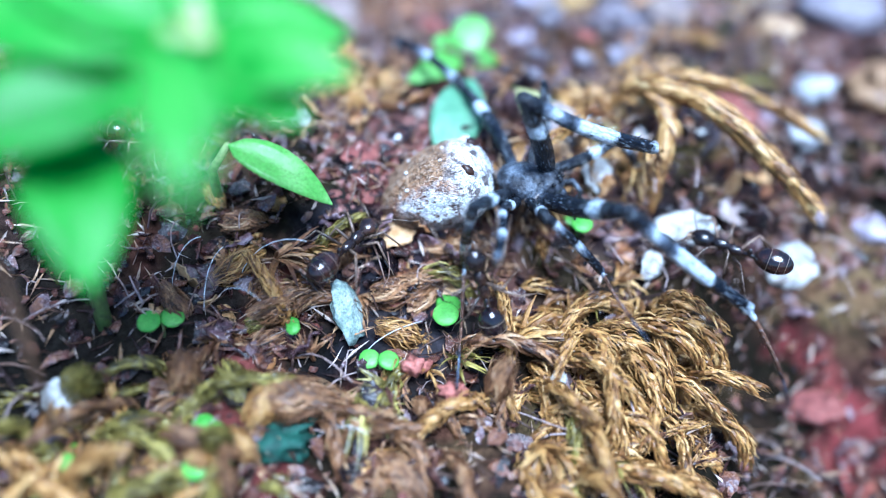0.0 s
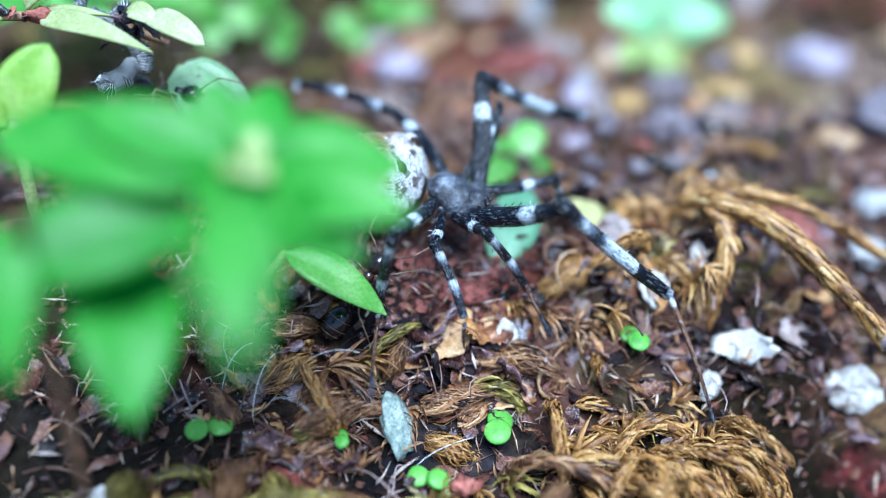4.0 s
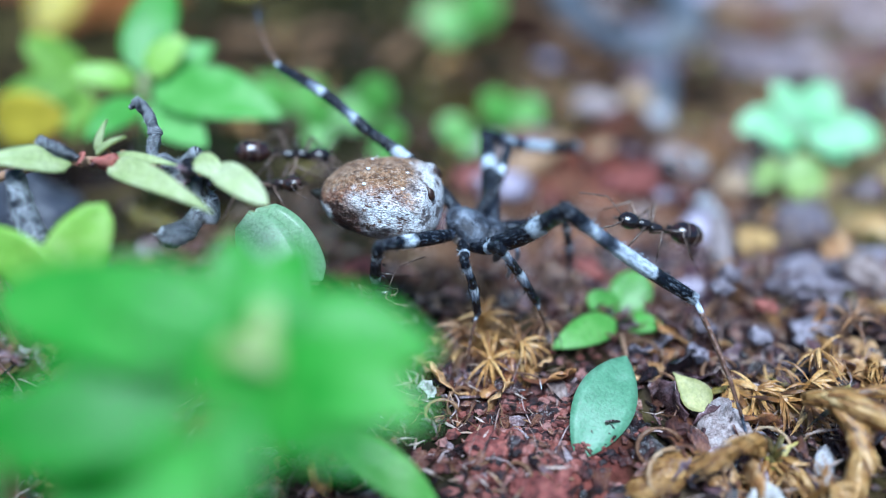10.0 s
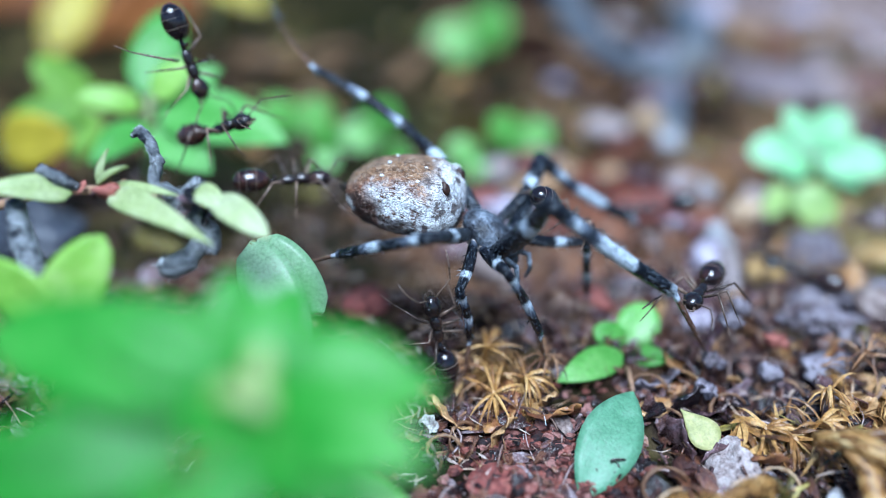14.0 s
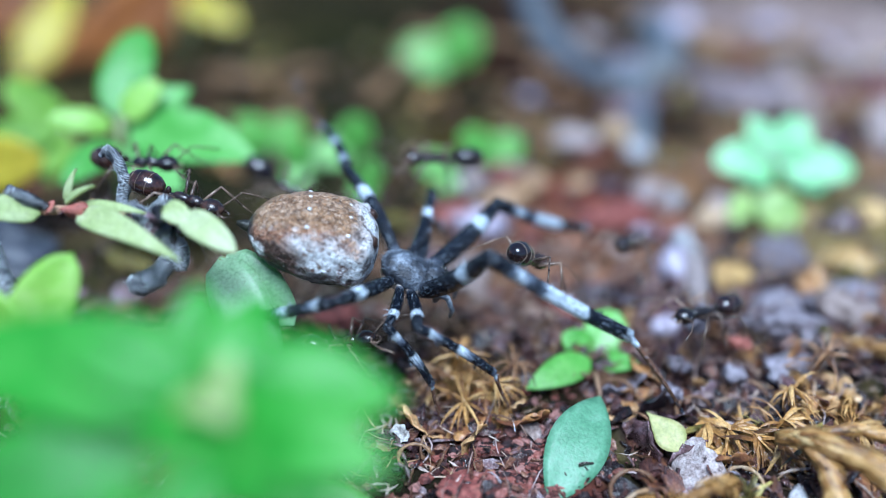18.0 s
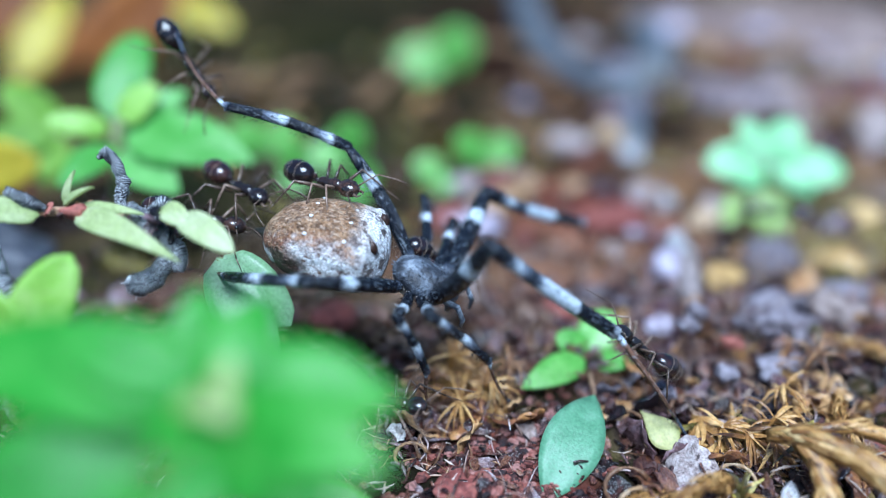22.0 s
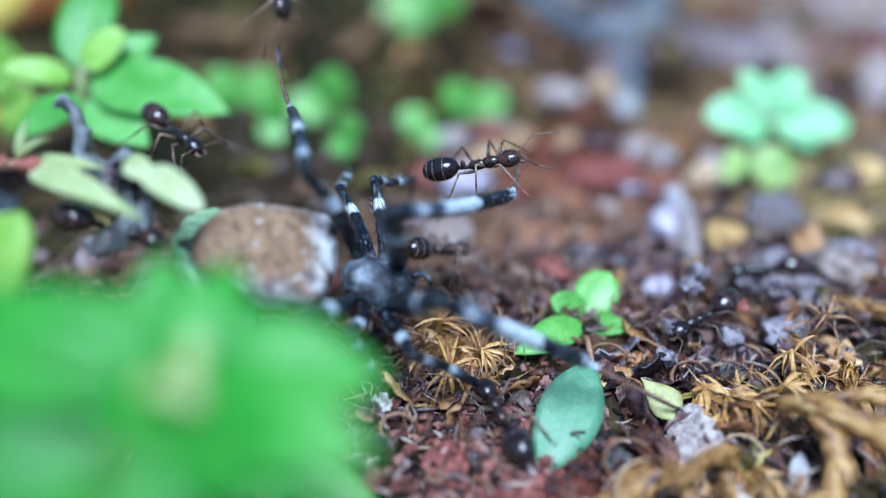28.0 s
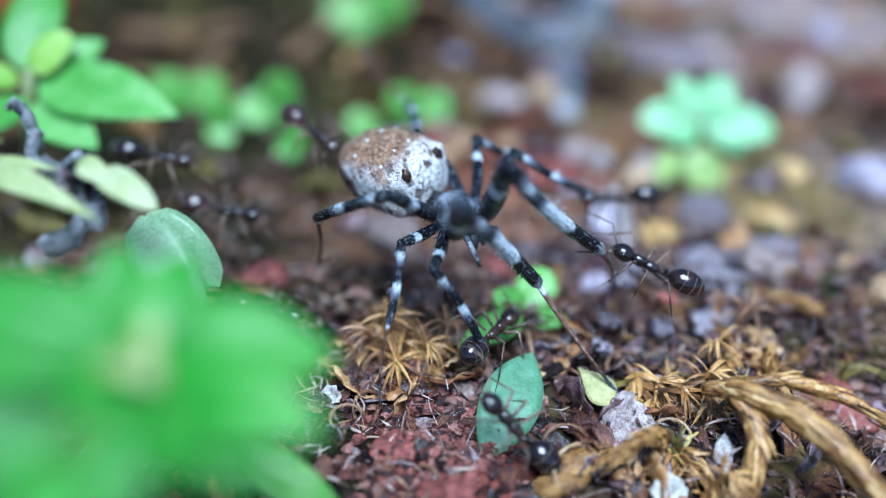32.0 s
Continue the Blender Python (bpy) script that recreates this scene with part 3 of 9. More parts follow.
def leaf_geo(base, tip, width, face=(0, 0, 1), bend=0.12, fold=0.25, thick=0.09, point=1.0, nu=12, nv=7, seed=0.0, belly=0.75):
    """A leaf blade from base to tip with a midrib fold, an arched spine and real thickness."""
    b, t = Vector(base), Vector(tip)
    axis = t - b
    length = axis.length
    axis.normalize()
    up = Vector(face)
    up = (up - axis * up.dot(axis)).normalized()
    side = axis.cross(up)
    layers = []
    for sgn in (1, -1):
        for i in range(nu):
            s = i / (nu - 1)
            half = 0.5 * width * max(0.03, math.sin(math.pi * min(1, s ** (belly if point < 1.5 else 0.6))) ** (0.75 if point > 0.8 else 0.5) * (1 - 0.35 * (point - 1) * s))
            arch = bend * length * 4 * s * (1 - s)
            for j in range(nv):
                u = 2 * j / (nv - 1) - 1
                wav = 0.022 * width * noise.noise(Vector((s * 3 + seed, u * 1.5, seed * 2.3)))
                rib = -0.018 * width * math.exp(-(u * 5) ** 2)
                h = arch + 0.6 * fold * half * (abs(u) ** 1.4) + wav + rib + sgn * thick * 0.5 * (1 - 0.7 * abs(u) ** 4)
                layers.append(tuple(b + axis * (s * length) + side * (u * half) + up * h))
    n = nu * nv
    faces = []
    for i in range(nu - 1):
        for j in range(nv - 1):
            a = i * nv + j
            faces.append((a, a + 1, a + nv + 1, a + nv))
            faces.append((n + a, n + a + nv, n + a + nv + 1, n + a + 1))
        a, c = i * nv, i * nv + nv - 1
        faces.append((a, a + nv, n + a + nv, n + a))
        faces.append((c, n + c, n + c + nv, c + nv))
    return layers, faces


# ---------------------------------------------------------------- ground
PROFILE = ((-400, -30), (-6, -14.0), (8, -5.6), (12, -3.9), (14, -2.9), (16, -1.8), (18.5, -0.3), (21, 1.5), (23.3, 3.5), (25, 4.4), (30, 5.0), (45, 5.4), (70, 6.0), (100, 7.6), (150, 9.5), (4000, 90))


def smooth_step(v, lo, hi):
    s = min(1.0, max(0.0, (v - lo) / (hi - lo)))
    return s * s * (3 - 2 * s)


def ground_height(x, y):
    z = PROFILE[0][1]
    for (y0, z0), (y1, z1) in zip(PROFILE, PROFILE[1:]):
        if y >= y0:
            s = min(1.0, (y - y0) / (y1 - y0))
            z = z0 + (z1 - z0) * s
    v = Vector((x, y, 0))
    z += 0.8 * noise.noise(v / 9.0) + 0.7 * noise.noise(v / 3.1 + Vector((7, 3, 1)))
    near = max(0.0, 1 - max(abs(x - 5) / 70, abs(y - 30) / 80))
    if near > 0:
        z += near * (0.5 * noise.noise(v / 1.1 + Vector((1, 9, 2))) + 0.26 * noise.noise(v / 0.45))
    # mossy hummocks
    z += 0.6 * math.exp(-(((x - 8) / 4.5) ** 2 + ((y - 15) / 4.5) ** 2))
    z += 0.4 * math.exp(-(((x + 4) / 5.0) ** 2 + ((y - 16) / 4.0) ** 2))
    # the bank falls away beside the mossy edge
    z -= 4.5 * smooth_step(x, 12.5, 18.0) * smooth_step(y, 19.5, 15.0) + 1.6 * smooth_step(x, 16.5, 23.0) * smooth_step(y, 32.0, 26.0)
    return z


def graded(lo, hi, step, far):
    out = list(np.arange(lo, hi, step))
    a, b, s = lo, hi, step
    left, right = [], []
    while b < far:
        s *= 1.35
        a, b = a - s, b + s
        left.append(a)
        right.append(b)
    return left[::-1] + out + right


def build_ground():
    xs, ys = graded(-32, 46, 0.55, 320), graded(-6, 78, 0.6, 320)
    verts = [(x, y, ground_height(x, y)) for y in ys for x in xs]
    w = len(xs)
    faces = [(j * w + i, j * w + i + 1, (j + 1) * w + i + 1, (j + 1) * w + i) for j in range(len(ys) - 1) for i in range(w - 1)]
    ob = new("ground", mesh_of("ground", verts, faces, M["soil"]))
    tagged(ob, "brown crumbly soil with reddish brick dust and litter", "ground", kind="structure")


build_ground()


# ---------------------------------------------------------------- spider
HIPS = {"R1": (0.75, 1.9, -0.5), "R2": (0.9, 1.45, -0.6), "R3": (0.9, 1.0, -0.65), "R4": (0.75, 0.55, -0.6),
        "L1": (-0.75, 1.9, -0.5), "L2": (-0.9, 1.45, -0.6), "L3": (-0.9, 1.0, -0.65), "L4": (-0.75, 0.55, -0.6)}
LEG_LENGTHS = {"R1": (5.2, 6.8, 6.8), "R2": (2.9, 3.9, 4.2), "R3": (2.4, 3.1, 3.6), "R4": (4.6, 4.9, 5.6),
               "L1": (5.4, 6.8, 6.8), "L2": (3.8, 3.9, 4.2), "L3": (4.2, 3.6, 3.8), "L4": (5.6, 5.2, 5.6)}
LEG_GIRTH = {"1": (0.39, 0.32, 0.27, 0.10), "2": (0.25, 0.21, 0.17, 0.07), "3": (0.23, 0.195, 0.16, 0.065), "4": (0.29, 0.25, 0.20, 0.08)}


def bristles(length, radius, count, rng, size):
    """Short stiff hairs leaning towards the far end of a leg segment."""
    geos = []
    for _ in range(count):
        s, a = rng.uniform(0.04, 0.96) * length, rng.uniform(0, 2 * math.pi)
        out = Vector((math.cos(a), math.sin(a), 0))
        p = out * radius * 0.8 + Vector((0, 0, s))
        d = (out + Vector((0, 0, rng.uniform(0.5, 1.4)))).normalized() * size * rng.uniform(0.6, 1.2)
        geos.append(tube([p, p + d * 0.5, p + d], [0.018, 0.012, 0.003], 3, False))
    return join(*geos)


def leg_segment(kind, length, girth, rng):
    f, t0, t1, m = girth
    n = 14
    zs = [length * i / (n - 1) for i in range(n)]
    if kind == "femur":
        rs = [f * (0.55 + 0.5 * math.sin(math.pi * min(1, 0.18 + i / (n - 1) * 0.72))) * (0.78 if i in (0, n - 1) else 1) for i in range(n)]
        bow = 0.04
    elif kind == "tibia":
        rs = [t0 * (1.06 - 0.12 * math.sin(6 * i / (n - 1))) * (1 - i / (n - 1)) + t1 * (i / (n - 1)) for i in range(n)]
        rs[0] *= 0.85
        rs[3] *= 0.86
        bow = 0.035
    else:
        rs = [m * (1.25 - 0.75 * i / (n - 1)) for i in range(n)]
        bow = -0.05
    pts = [(0, bow * length * math.sin(math.pi * z / length), z) for z in zs]
    skin = tube(pts, rs, 10)
    r = sum(rs) / n
    return join(skin, ball((0, 0, 0), (rs[0] * 1.02,) * 3, 6, 10), bristles(length, r, int(16 + length * (12 if kind != "metatarsus" else 6)), rng, 0.21 if kind != "metatarsus" else 0.15))


def fuzz(rng, centre, radii, count):
    """Short pale hairs over an ellipsoid's upper side."""
    geos = []
    for _ in range(count):
        v = Vector((rng.gauss(0, 1), rng.gauss(0, 1), abs(rng.gauss(0, 1)))).normalized()
        p = Vector(centre) + Vector((v.x * radii[0], v.y * radii[1], v.z * radii[2])) * 0.97
        d = (v + Vector((0, -0.7, 0))).normalized() * rng.uniform(0.12, 0.3)
        geos.append(tube([p, p + d], [0.016, 0.003], 3, False))
    return join(*geos)


def abdomen_radius(s):
    """Half-width along the abdomen: a broad blunt front, straight flanks, a narrower blunt tail."""
    q = (s - 0.43) / (0.43 if s < 0.43 else 0.57)
    return 1.84 * max(0.0, 1 - abs(q) ** (4.2 if q < 0 else 2.1)) ** 0.52


def abdomen_geo():
    rows, sides = 90, 80
    verts, faces, along, side = [], [], [], []
    for i in range(rows + 1):
        s = 0.5 - 0.5 * math.cos(math.pi * i / rows)
        r = max(0.04, abdomen_radius(s))
        for k in range(sides):
            a = 2 * math.pi * k / sides
            x, z = math.cos(a), math.sin(a)
            # flattened back and belly
            e = 1.0 / (abs(x) ** 2.5 + abs(z) ** 2.5) ** (1 / 2.5)
            p = Vector((x * e * r, -0.4 - 5.2 * s, z * e * r * (0.82 if z > 0 else 0.86) + 0.20 * math.sin(math.pi * s)))
            w = 0.05 * noise.noise(Vector((p.x * 1.4, p.y * 0.8, p.z * 1.4))) + 0.03 * noise.noise(p * 3.6) + 0.012 * noise.noise(p * 9.0)
            w += 0.014 * math.sin(a * 24 + s * 4) * max(0, -z + 0.3)
            hump = 0.16 * math.exp(-((s - 0.12) / 0.06) ** 2 - ((abs(x) - 0.72) / 0.22) ** 2) * (1 if z > 0 else 0)
            p += Vector((x, 0, z)) * (w * 2.0 + hump * r) * min(1, r)
            verts.append(tuple(p))
            along.append(s)
            side.append(z)
    for i in range(rows):
        for k in range(sides):
            a, b = i * sides + k, i * sides + (k + 1) % sides
            faces.append((a, b, b + sides, a + sides))
    return (verts, faces), along, side


def build_spider():
    rng = random.Random(4)
    spider = thing("spider", (0, 0, 0), "orb-weaving spider with a brown and white abdomen and black-and-white ringed legs", "spider")
    del spider["at"]
    part("cephalothorax", join(ball((0, 1.15, -0.35), (0.94, 1.28, 0.64), 12, 18, 0.12, 3), ball((0, 2.05, -0.2), (0.60, 0.66, 0.52), 10, 14, 0.1, 5), fuzz(rng, (0, 1.15, -0.35), (0.94, 1.28, 0.64), 150), fuzz(rng, (0, 2.05, -0.2), (0.60, 0.66, 0.52), 80)), M["carapace"], spider, "dark carapace with pale grey hairs")
    part("sternum", ball((0, 1.1, -0.85), (0.8, 1.1, 0.35), 8, 12, 0.1, 8), M["pale_skin"], spider, "pale underside")
    for x in (-0.2, 0.2):
        part("chelicera", tube([(x, 2.35, -0.35), (x * 1.1, 2.62, -0.75), (x * 1.05, 2.6, -1.15)], [0.2, 0.22, 0.1], 10), M["carapace"], spider)
    for x in (-0.45, 0.45):
        part("pedipalp", tube([(x, 2.3, -0.55), (x * 1.5, 2.95, -0.35), (x * 1.5, 3.35, -0.85), (x * 1.3, 3.4, -1.3)], [0.13, 0.12, 0.11, 0.06], 8), M["carapace"], spider)
    for x, y, z, r in ((-0.17, 2.55, 0.2, 0.09), (0.17, 2.55, 0.2, 0.09), (-0.15, 2.42, 0.36, 0.08), (0.15, 2.42, 0.36, 0.08), (-0.48, 2.32, 0.14, 0.08), (0.48, 2.32, 0.14, 0.08)):
        part("eye", ball((x, y, z), (r, r, r), 6, 8), M["eye"], spider)
    geo, along, side = abdomen_geo()
    abdomen = part("abdomen", geo, M["abdomen"], spider, "brown speckled abdomen with white flanks")
    for key, values in (("along", along), ("side", side)):
        abdomen.data.attributes.new(key, "FLOAT", "POINT").data.foreach_set("value", values)
    for x in (-1, 1):
        part("hump", ball((x * 0.96, -0.92, 1.02), (0.26, 0.27, 0.33), 8, 10, 0.3, x), M["hump"], abdomen, "dark brown shoulder hump")
    for lean in (48, 76, 104, 132):
        for y in (-1.9, -3.5):
            s, a = (-y - 0.4) / 5.2, radians(lean)
            x, z = math.cos(a), math.sin(a)
            r = abdomen_radius(s) / (abs(x) ** 2.5 + abs(z) ** 2.5) ** (1 / 2.5)
            part("spot", ball((x * r, y, z * r * 0.82 + 0.20 * math.sin(math.pi * s)), (0.075, 0.09, 0.04), 6, 10, 0.6, lean + y, Euler((0, radians(90 - lean), 0)).to_matrix()), M["spot"], abdomen, "small white spot")
    part("spinneret", tube([(0, -5.35, -0.05), (0, -5.6, -0.05), (0, -5.85, -0.02), (0, -6.05, 0)], [0.30, 0.24, 0.17, 0.08], 10), M["spinneret"], abdomen, "black spinnerets")
    bands = {
        "femur": [(0.0, GREY), (0.12, BLACK), (0.60, BLACK), (0.64, WHITE), (0.73, WHITE), (0.77, BLACK), (1.0, BLACK)],
        "tibia": [(0.0, BLACK), (0.12, BLACK), (0.16, GREY), (0.22, WHITE), (0.27, GREY), (0.33, BLACK), (0.37, GREY), (0.42, WHITE), (0.66, WHITE), (0.69, BLACK), (0.95, BLACK), (0.98, WHITE)],
        "short": [(0.0, BLACK), (0.10, BLACK), (0.15, WHITE), (0.24, GREY), (0.30, BLACK), (0.48, BLACK), (0.54, WHITE), (0.66, GREY), (0.72, BLACK), (0.95, BLACK), (0.985, GREY)],
        "metatarsus": [(0.0, GREY), (0.05, WHITE), (0.09, BROWN), (0.62, BROWN), (0.70, BLACK), (0.80, GREY), (1.0, BLACK)],
    }
    legs = {}
    for key, hip in HIPS.items():
        girth = LEG_GIRTH[key[1]]
        lengths = LEG_LENGTHS[key]
        h = Vector(hip)
        coxa = part("leg", tube([h * 0.45 + Vector((0, 0.6, -0.3)), h * 0.8 + Vector((0, 0.2, -0.1)), h], [girth[0] * 0.8, girth[0] * 0.85, girth[0] * 0.7], 10), M["coxa"], spider, "black-and-white ringed leg")
        made = []
        for kind, length in zip(("femur", "tibia", "metatarsus"), lengths):
            stops = bands["short"] if kind == "tibia" and key[1] != "1" else bands[kind]
            mat = banded("leg_%s_%s" % (kind, key), stops, length)
            made.append(part(kind, leg_segment(kind, length, girth, rng), mat, coxa))
        legs[key] = made
    return spider, abdomen, legs


# ---------------------------------------------------------------- ants
def build_ant():
    rng = random.Random(9)
    ant = thing("ant", (0, 0, 0), "small glossy black ant with long thin brown legs", "ant", "ants attacking the spider")
    del ant["at"]
    head = part("head", ball((0, -0.1, 0), (0.40, 0.50, 0.34), 12, 16, 0.05, 2), M["ant_shell"], ant)
    tagged(part("hairs", bristles_up(rng, (0, -0.1, 0.32), 10, 0.2), M["ant_shell"], head), kind="stuff")
    for x in (-1, 1):
        part("eye", ball((x * 0.33, -0.05, 0.1), (0.07, 0.11, 0.1), 6, 8), M["eye"], head)
        part("mandible", tube([(x * 0.18, 0.32, -0.08), (x * 0.20, 0.50, -0.12), (x * 0.03, 0.60, -0.12)], [0.07, 0.05, 0.015], 6), M["ant_leg"], head)
        part("antenna", join(tube([(x * 0.16, 0.25, 0.1), (x * 0.55, 0.55, 0.30), (x * 0.95, 0.72, 0.38)], [0.035, 0.03, 0.032], 6),
                             tube([(x * 0.95, 0.72, 0.38), (x * 1.25, 1.15, 0.20), (x * 1.45, 1.75, 0.02)], [0.028, 0.034, 0.03], 6)), M["ant_leg"], ant, "elbowed brown antenna")
    thorax = part("thorax", join(ball((0, -0.85, -0.02), (0.25, 0.40, 0.26), 10, 14, 0.1, 4), ball((0, -1.42, -0.06), (0.22, 0.42, 0.22), 10, 14, 0.1, 6), tube([(0, -0.5, 0), (0, -0.62, 0)], [0.12, 0.16], 8)), M["ant_shell"], ant)
    tagged(part("hairs", bristles_up(rng, (0, -1.0, 0.2), 12, 0.18), M["ant_shell"], thorax), kind="stuff")
    part("petiole", join(tube([(0, -1.75, -0.1), (0, -2.05, -0.08), (0, -2.3, -0.06)], [0.09, 0.1, 0.09], 8), ball((0, -2.02, 0.06), (0.12, 0.11, 0.2), 6, 8)), M["ant_shell"], ant)
    gaster = part("gaster", ball((0, -3.0, 0.02), (0.54, 0.80, 0.50), 14, 18, 0.03, 1), M["ant_gaster"], ant, "glossy black-brown gaster")
    tagged(part("hairs", bristles_up(rng, (0, -3.0, 0.46), 14, 0.16), M["ant_gaster"], gaster), kind="stuff")
    for y, r in ((-2.78, 0.525), (-3.2, 0.525), (-3.5, 0.425)):
        pts = [(r * 1.0 * math.cos(a), y, 0.02 + r * 0.925 * math.sin(a)) for a in [2 * math.pi * k / 20 for k in range(21)]]
        part("band", tube(pts, 0.012, 4, False), M["ant_band"], gaster, "thin pale band")
    legs = []
    for x in (-1, 1):
        for y, fy, reach in ((-0.75, 0.9, 1.0), (-1.1, -0.1, 1.0), (-1.5, -1.0, 1.2)):
            hip = Vector((x * 0.17, y, -0.15))
            knee = hip + Vector((x * 0.75 * reach, fy * 0.5, 0.55))
            ankle = knee + Vector((x * 0.55 * reach, fy * 0.75, -0.95))
            toe = ankle + Vector((x * 0.30, fy * 0.5, -0.45))
            legs.append(part("leg", join(tube([hip, hip.lerp(knee, 0.5), knee], [0.05, 0.075, 0.045], 6), tube([knee, knee.lerp(ankle, 0.5), ankle], [0.045, 0.045, 0.03], 6), tube([ankle, toe], [0.026, 0.014], 5)), M["ant_leg"], ant))
    return ant


def bristles_up(rng, centre, count, spread):
    geos = []
    for _ in range(count):
        p = Vector(centre) + Vector((rng.uniform(-spread, spread), rng.uniform(-2 * spread, 2 * spread), -0.06))
        d = Vector((rng.uniform(-0.3, 0.3), rng.uniform(-0.3, 0.1), 1)).normalized() * rng.uniform(0.14, 0.24)
        geos.append(tube([p, p + d], [0.012, 0.003], 3, False))
    return join(*geos)


# ---------------------------------------------------------------- plants
def plant(name, root, label, leaves, stems, leaf_mat="leaf", stem_mat="stem", category="plant", leaf_label=""):
    """leaves: (base, tip, width, facing, bend, fold); stems: (points, radius)."""
    ob = thing(name, root, label, category)
    for pts, r in stems:
        n = len(pts)
        part("stem", tube(pts, [r * (1.15 - 0.4 * i / max(1, n - 1)) for i in range(n)], 8), M[stem_mat], ob, origin=root)
    for k, row in enumerate(leaves):
        base, tip, width = row[:3]
        face = row[3] if len(row) > 3 else (0, 0, 1)
        bend = row[4] if len(row) > 4 else 0.08
        fold = row[5] if len(row) > 5 else 0.2
        part("leaf", leaf_geo(base, tip, width, face, bend, fold, point=row[6] if len(row) > 6 else 1.0, seed=k * 1.7 + root[0]), M[leaf_mat], ob, leaf_label, origin=root)
    del ob["at"]
    return ob


def build_plants():
    # the broad-leaved plant close to the lens; it sways a little
    near = plant("leafy_plant", (-9.6, 21.0, 0.6), "bright green leafy plant with broad oval leaves", [
        ((-4.2, 16.6, 14.8), (0.0, 16.5, 14.3), 2.6, (0.1, -0.5, 0.85), 0.05, 0.3),
        ((-4.2, 15.8, 14.3), (-0.2, 14.2, 14.0), 2.3, (0.1, -0.6, 0.8), 0.06, 0.3),
        ((-4.9, 16.2, 14.8), (-11.0, 17.2, 15.5), 2.7, (-0.1, -0.6, 0.8), 0.05, 0.2, 0.7),
        ((-6.0, 15.8, 13.8), (-10.8, 14.3, 13.0), 2.6, (-0.1, -0.7, 0.7), 0.05, 0.2, 0.7),
        ((-9.9, 16.2, 12.2), (-13.8, 14.4, 12.3), 2.8, (-0.2, -0.7, 0.7), 0.05, 0.2, 0.7),
        ((-4.9, 16.3, 14.9), (-8.9, 17.3, 16.2), 2.0, (0.0, -0.6, 0.8), 0.05, 0.25),
        ((-5.1, 17.3, 14.3), (-5.3, 19.0, 16.3), 1.9, (0.0, -0.8, 0.5), 0.05, 0.25),
        ((-5.6, 17.3, 14.4), (-7.4, 18.5, 15.6), 1.7, (0.0, -0.8, 0.5), 0.05, 0.2),
        ((-4.0, 15.9, 14.2), (-1.6, 13.8, 12.9), 2.4, (0.2, -0.7, 0.7), 0.05, 0.25),
        ((-4.3, 16.5, 14.8), (-3.5, 18.7, 16.2), 1.7, (0.0, -0.8, 0.5), 0.05, 0.2),
        ((-4.3, 16.3, 14.3), (-3.0, 13.3, 13.5), 2.3, (0.1, -0.7, 0.7), 0.05, 0.2),
        ((-4.5, 16.3, 14.3), (-5.3, 14.2, 14.3), 2.3, (-0.1, -0.7, 0.7), 0.05, 0.2),
        ((-8.1, 16.5, 12.1), (-7.7, 12.4, 9.4), 2.9, (0.2, -0.8, 0.5), 0.06, 0.2, 0.9),
        ((-4.7, 11.4, 16.1), (-4.4, 8.1, 14.0), 1.7, (0.1, -0.8, 0.5), 0.06, 0.2),
        ((-4.6, 13.5, 15.4), (-3.7, 11.4, 13.8), 1.2, (0.3, -0.8, 0.5), 0.06, 0.2),
    ], [([(-9.6, 21.0, 0.6), (-9.4, 20.4, 5.0), (-7.4, 18.4, 10.0), (-4.9, 16.5, 12.1), (-4.5, 16.0, 14.7)], 0.28), ([(-4.7, 16.1, 13.8), (-5.7, 15.8, 14.3), (-6.8, 15.8, 14.1), (-7.6, 15.8, 13.6)], 0.12), ([(-4.7, 16.1, 13.8), (-4.6, 14.2, 14.7), (-4.7, 11.4, 16.1)], 0.12)], "near_leaf")
    for b, t, w in (((-4.4, 16.0, 14.8), (-3.7, 14.7, 15.0), 0.8), ((-4.4, 16.0, 14.8), (-5.0, 14.9, 15.2), 0.8), ((-4.3, 16.1, 14.8), (-4.0, 16.5, 15.7), 0.7)):
        part("young_leaf", leaf_geo(b, t, w, (0, -0.6, 0.8), 0.05, 0.2, seed=t[0]), M["pale_leaf"], near, "pale yellow-green young leaf", origin=(-9.6, 21.0, 0.6))
    # seedling beside the spider's path
    sprig = plant("seedling", (8.4, 32.4, 4.4), "green seedling with oval leaves in the litter", [
        ((8.1, 31.6, 5.9), (5.0, 29.8, 5.6), 1.5, (0.1, -0.5, 0.85), 0.06, 0.12),
        ((8.4, 32.4, 6.0), (9.7, 33.6, 7.2), 1.9, (0.1, -0.6, 0.8), 0.05, 0.12, 0.7),
        ((8.3, 32.2, 5.9), (6.9, 32.5, 6.7), 1.3, (0.0, -0.7, 0.7), 0.05, 0.12, 0.7),
        ((8.5, 31.8, 5.7), (10.2, 31.2, 5.8), 1.1, (0.0, -0.5, 0.85), 0.05, 0.12),
    ], [([(8.4, 32.4, 4.0), (8.3, 32.2, 5.1), (8.2, 31.9, 6.0)], 0.18), ([(8.3, 32.1, 4.9), (8.1, 30.4, 5.9), (7.9, 28.4, 6.1)], 0.13)], "fresh_pale", "twig")
    part("leaf", leaf_geo((7.9, 28.4, 6.1), (5.3, 24.3, 4.1), 2.35, (-0.1, -0.75, 0.6), 0.10, 0.04, point=0.85, seed=3.0, nu=16, belly=1.05), M["dull_leaf"], sprig, "blue-green lower leaf", origin=(8.4, 32.4, 4.4))
    # rosette behind
    leaves = []
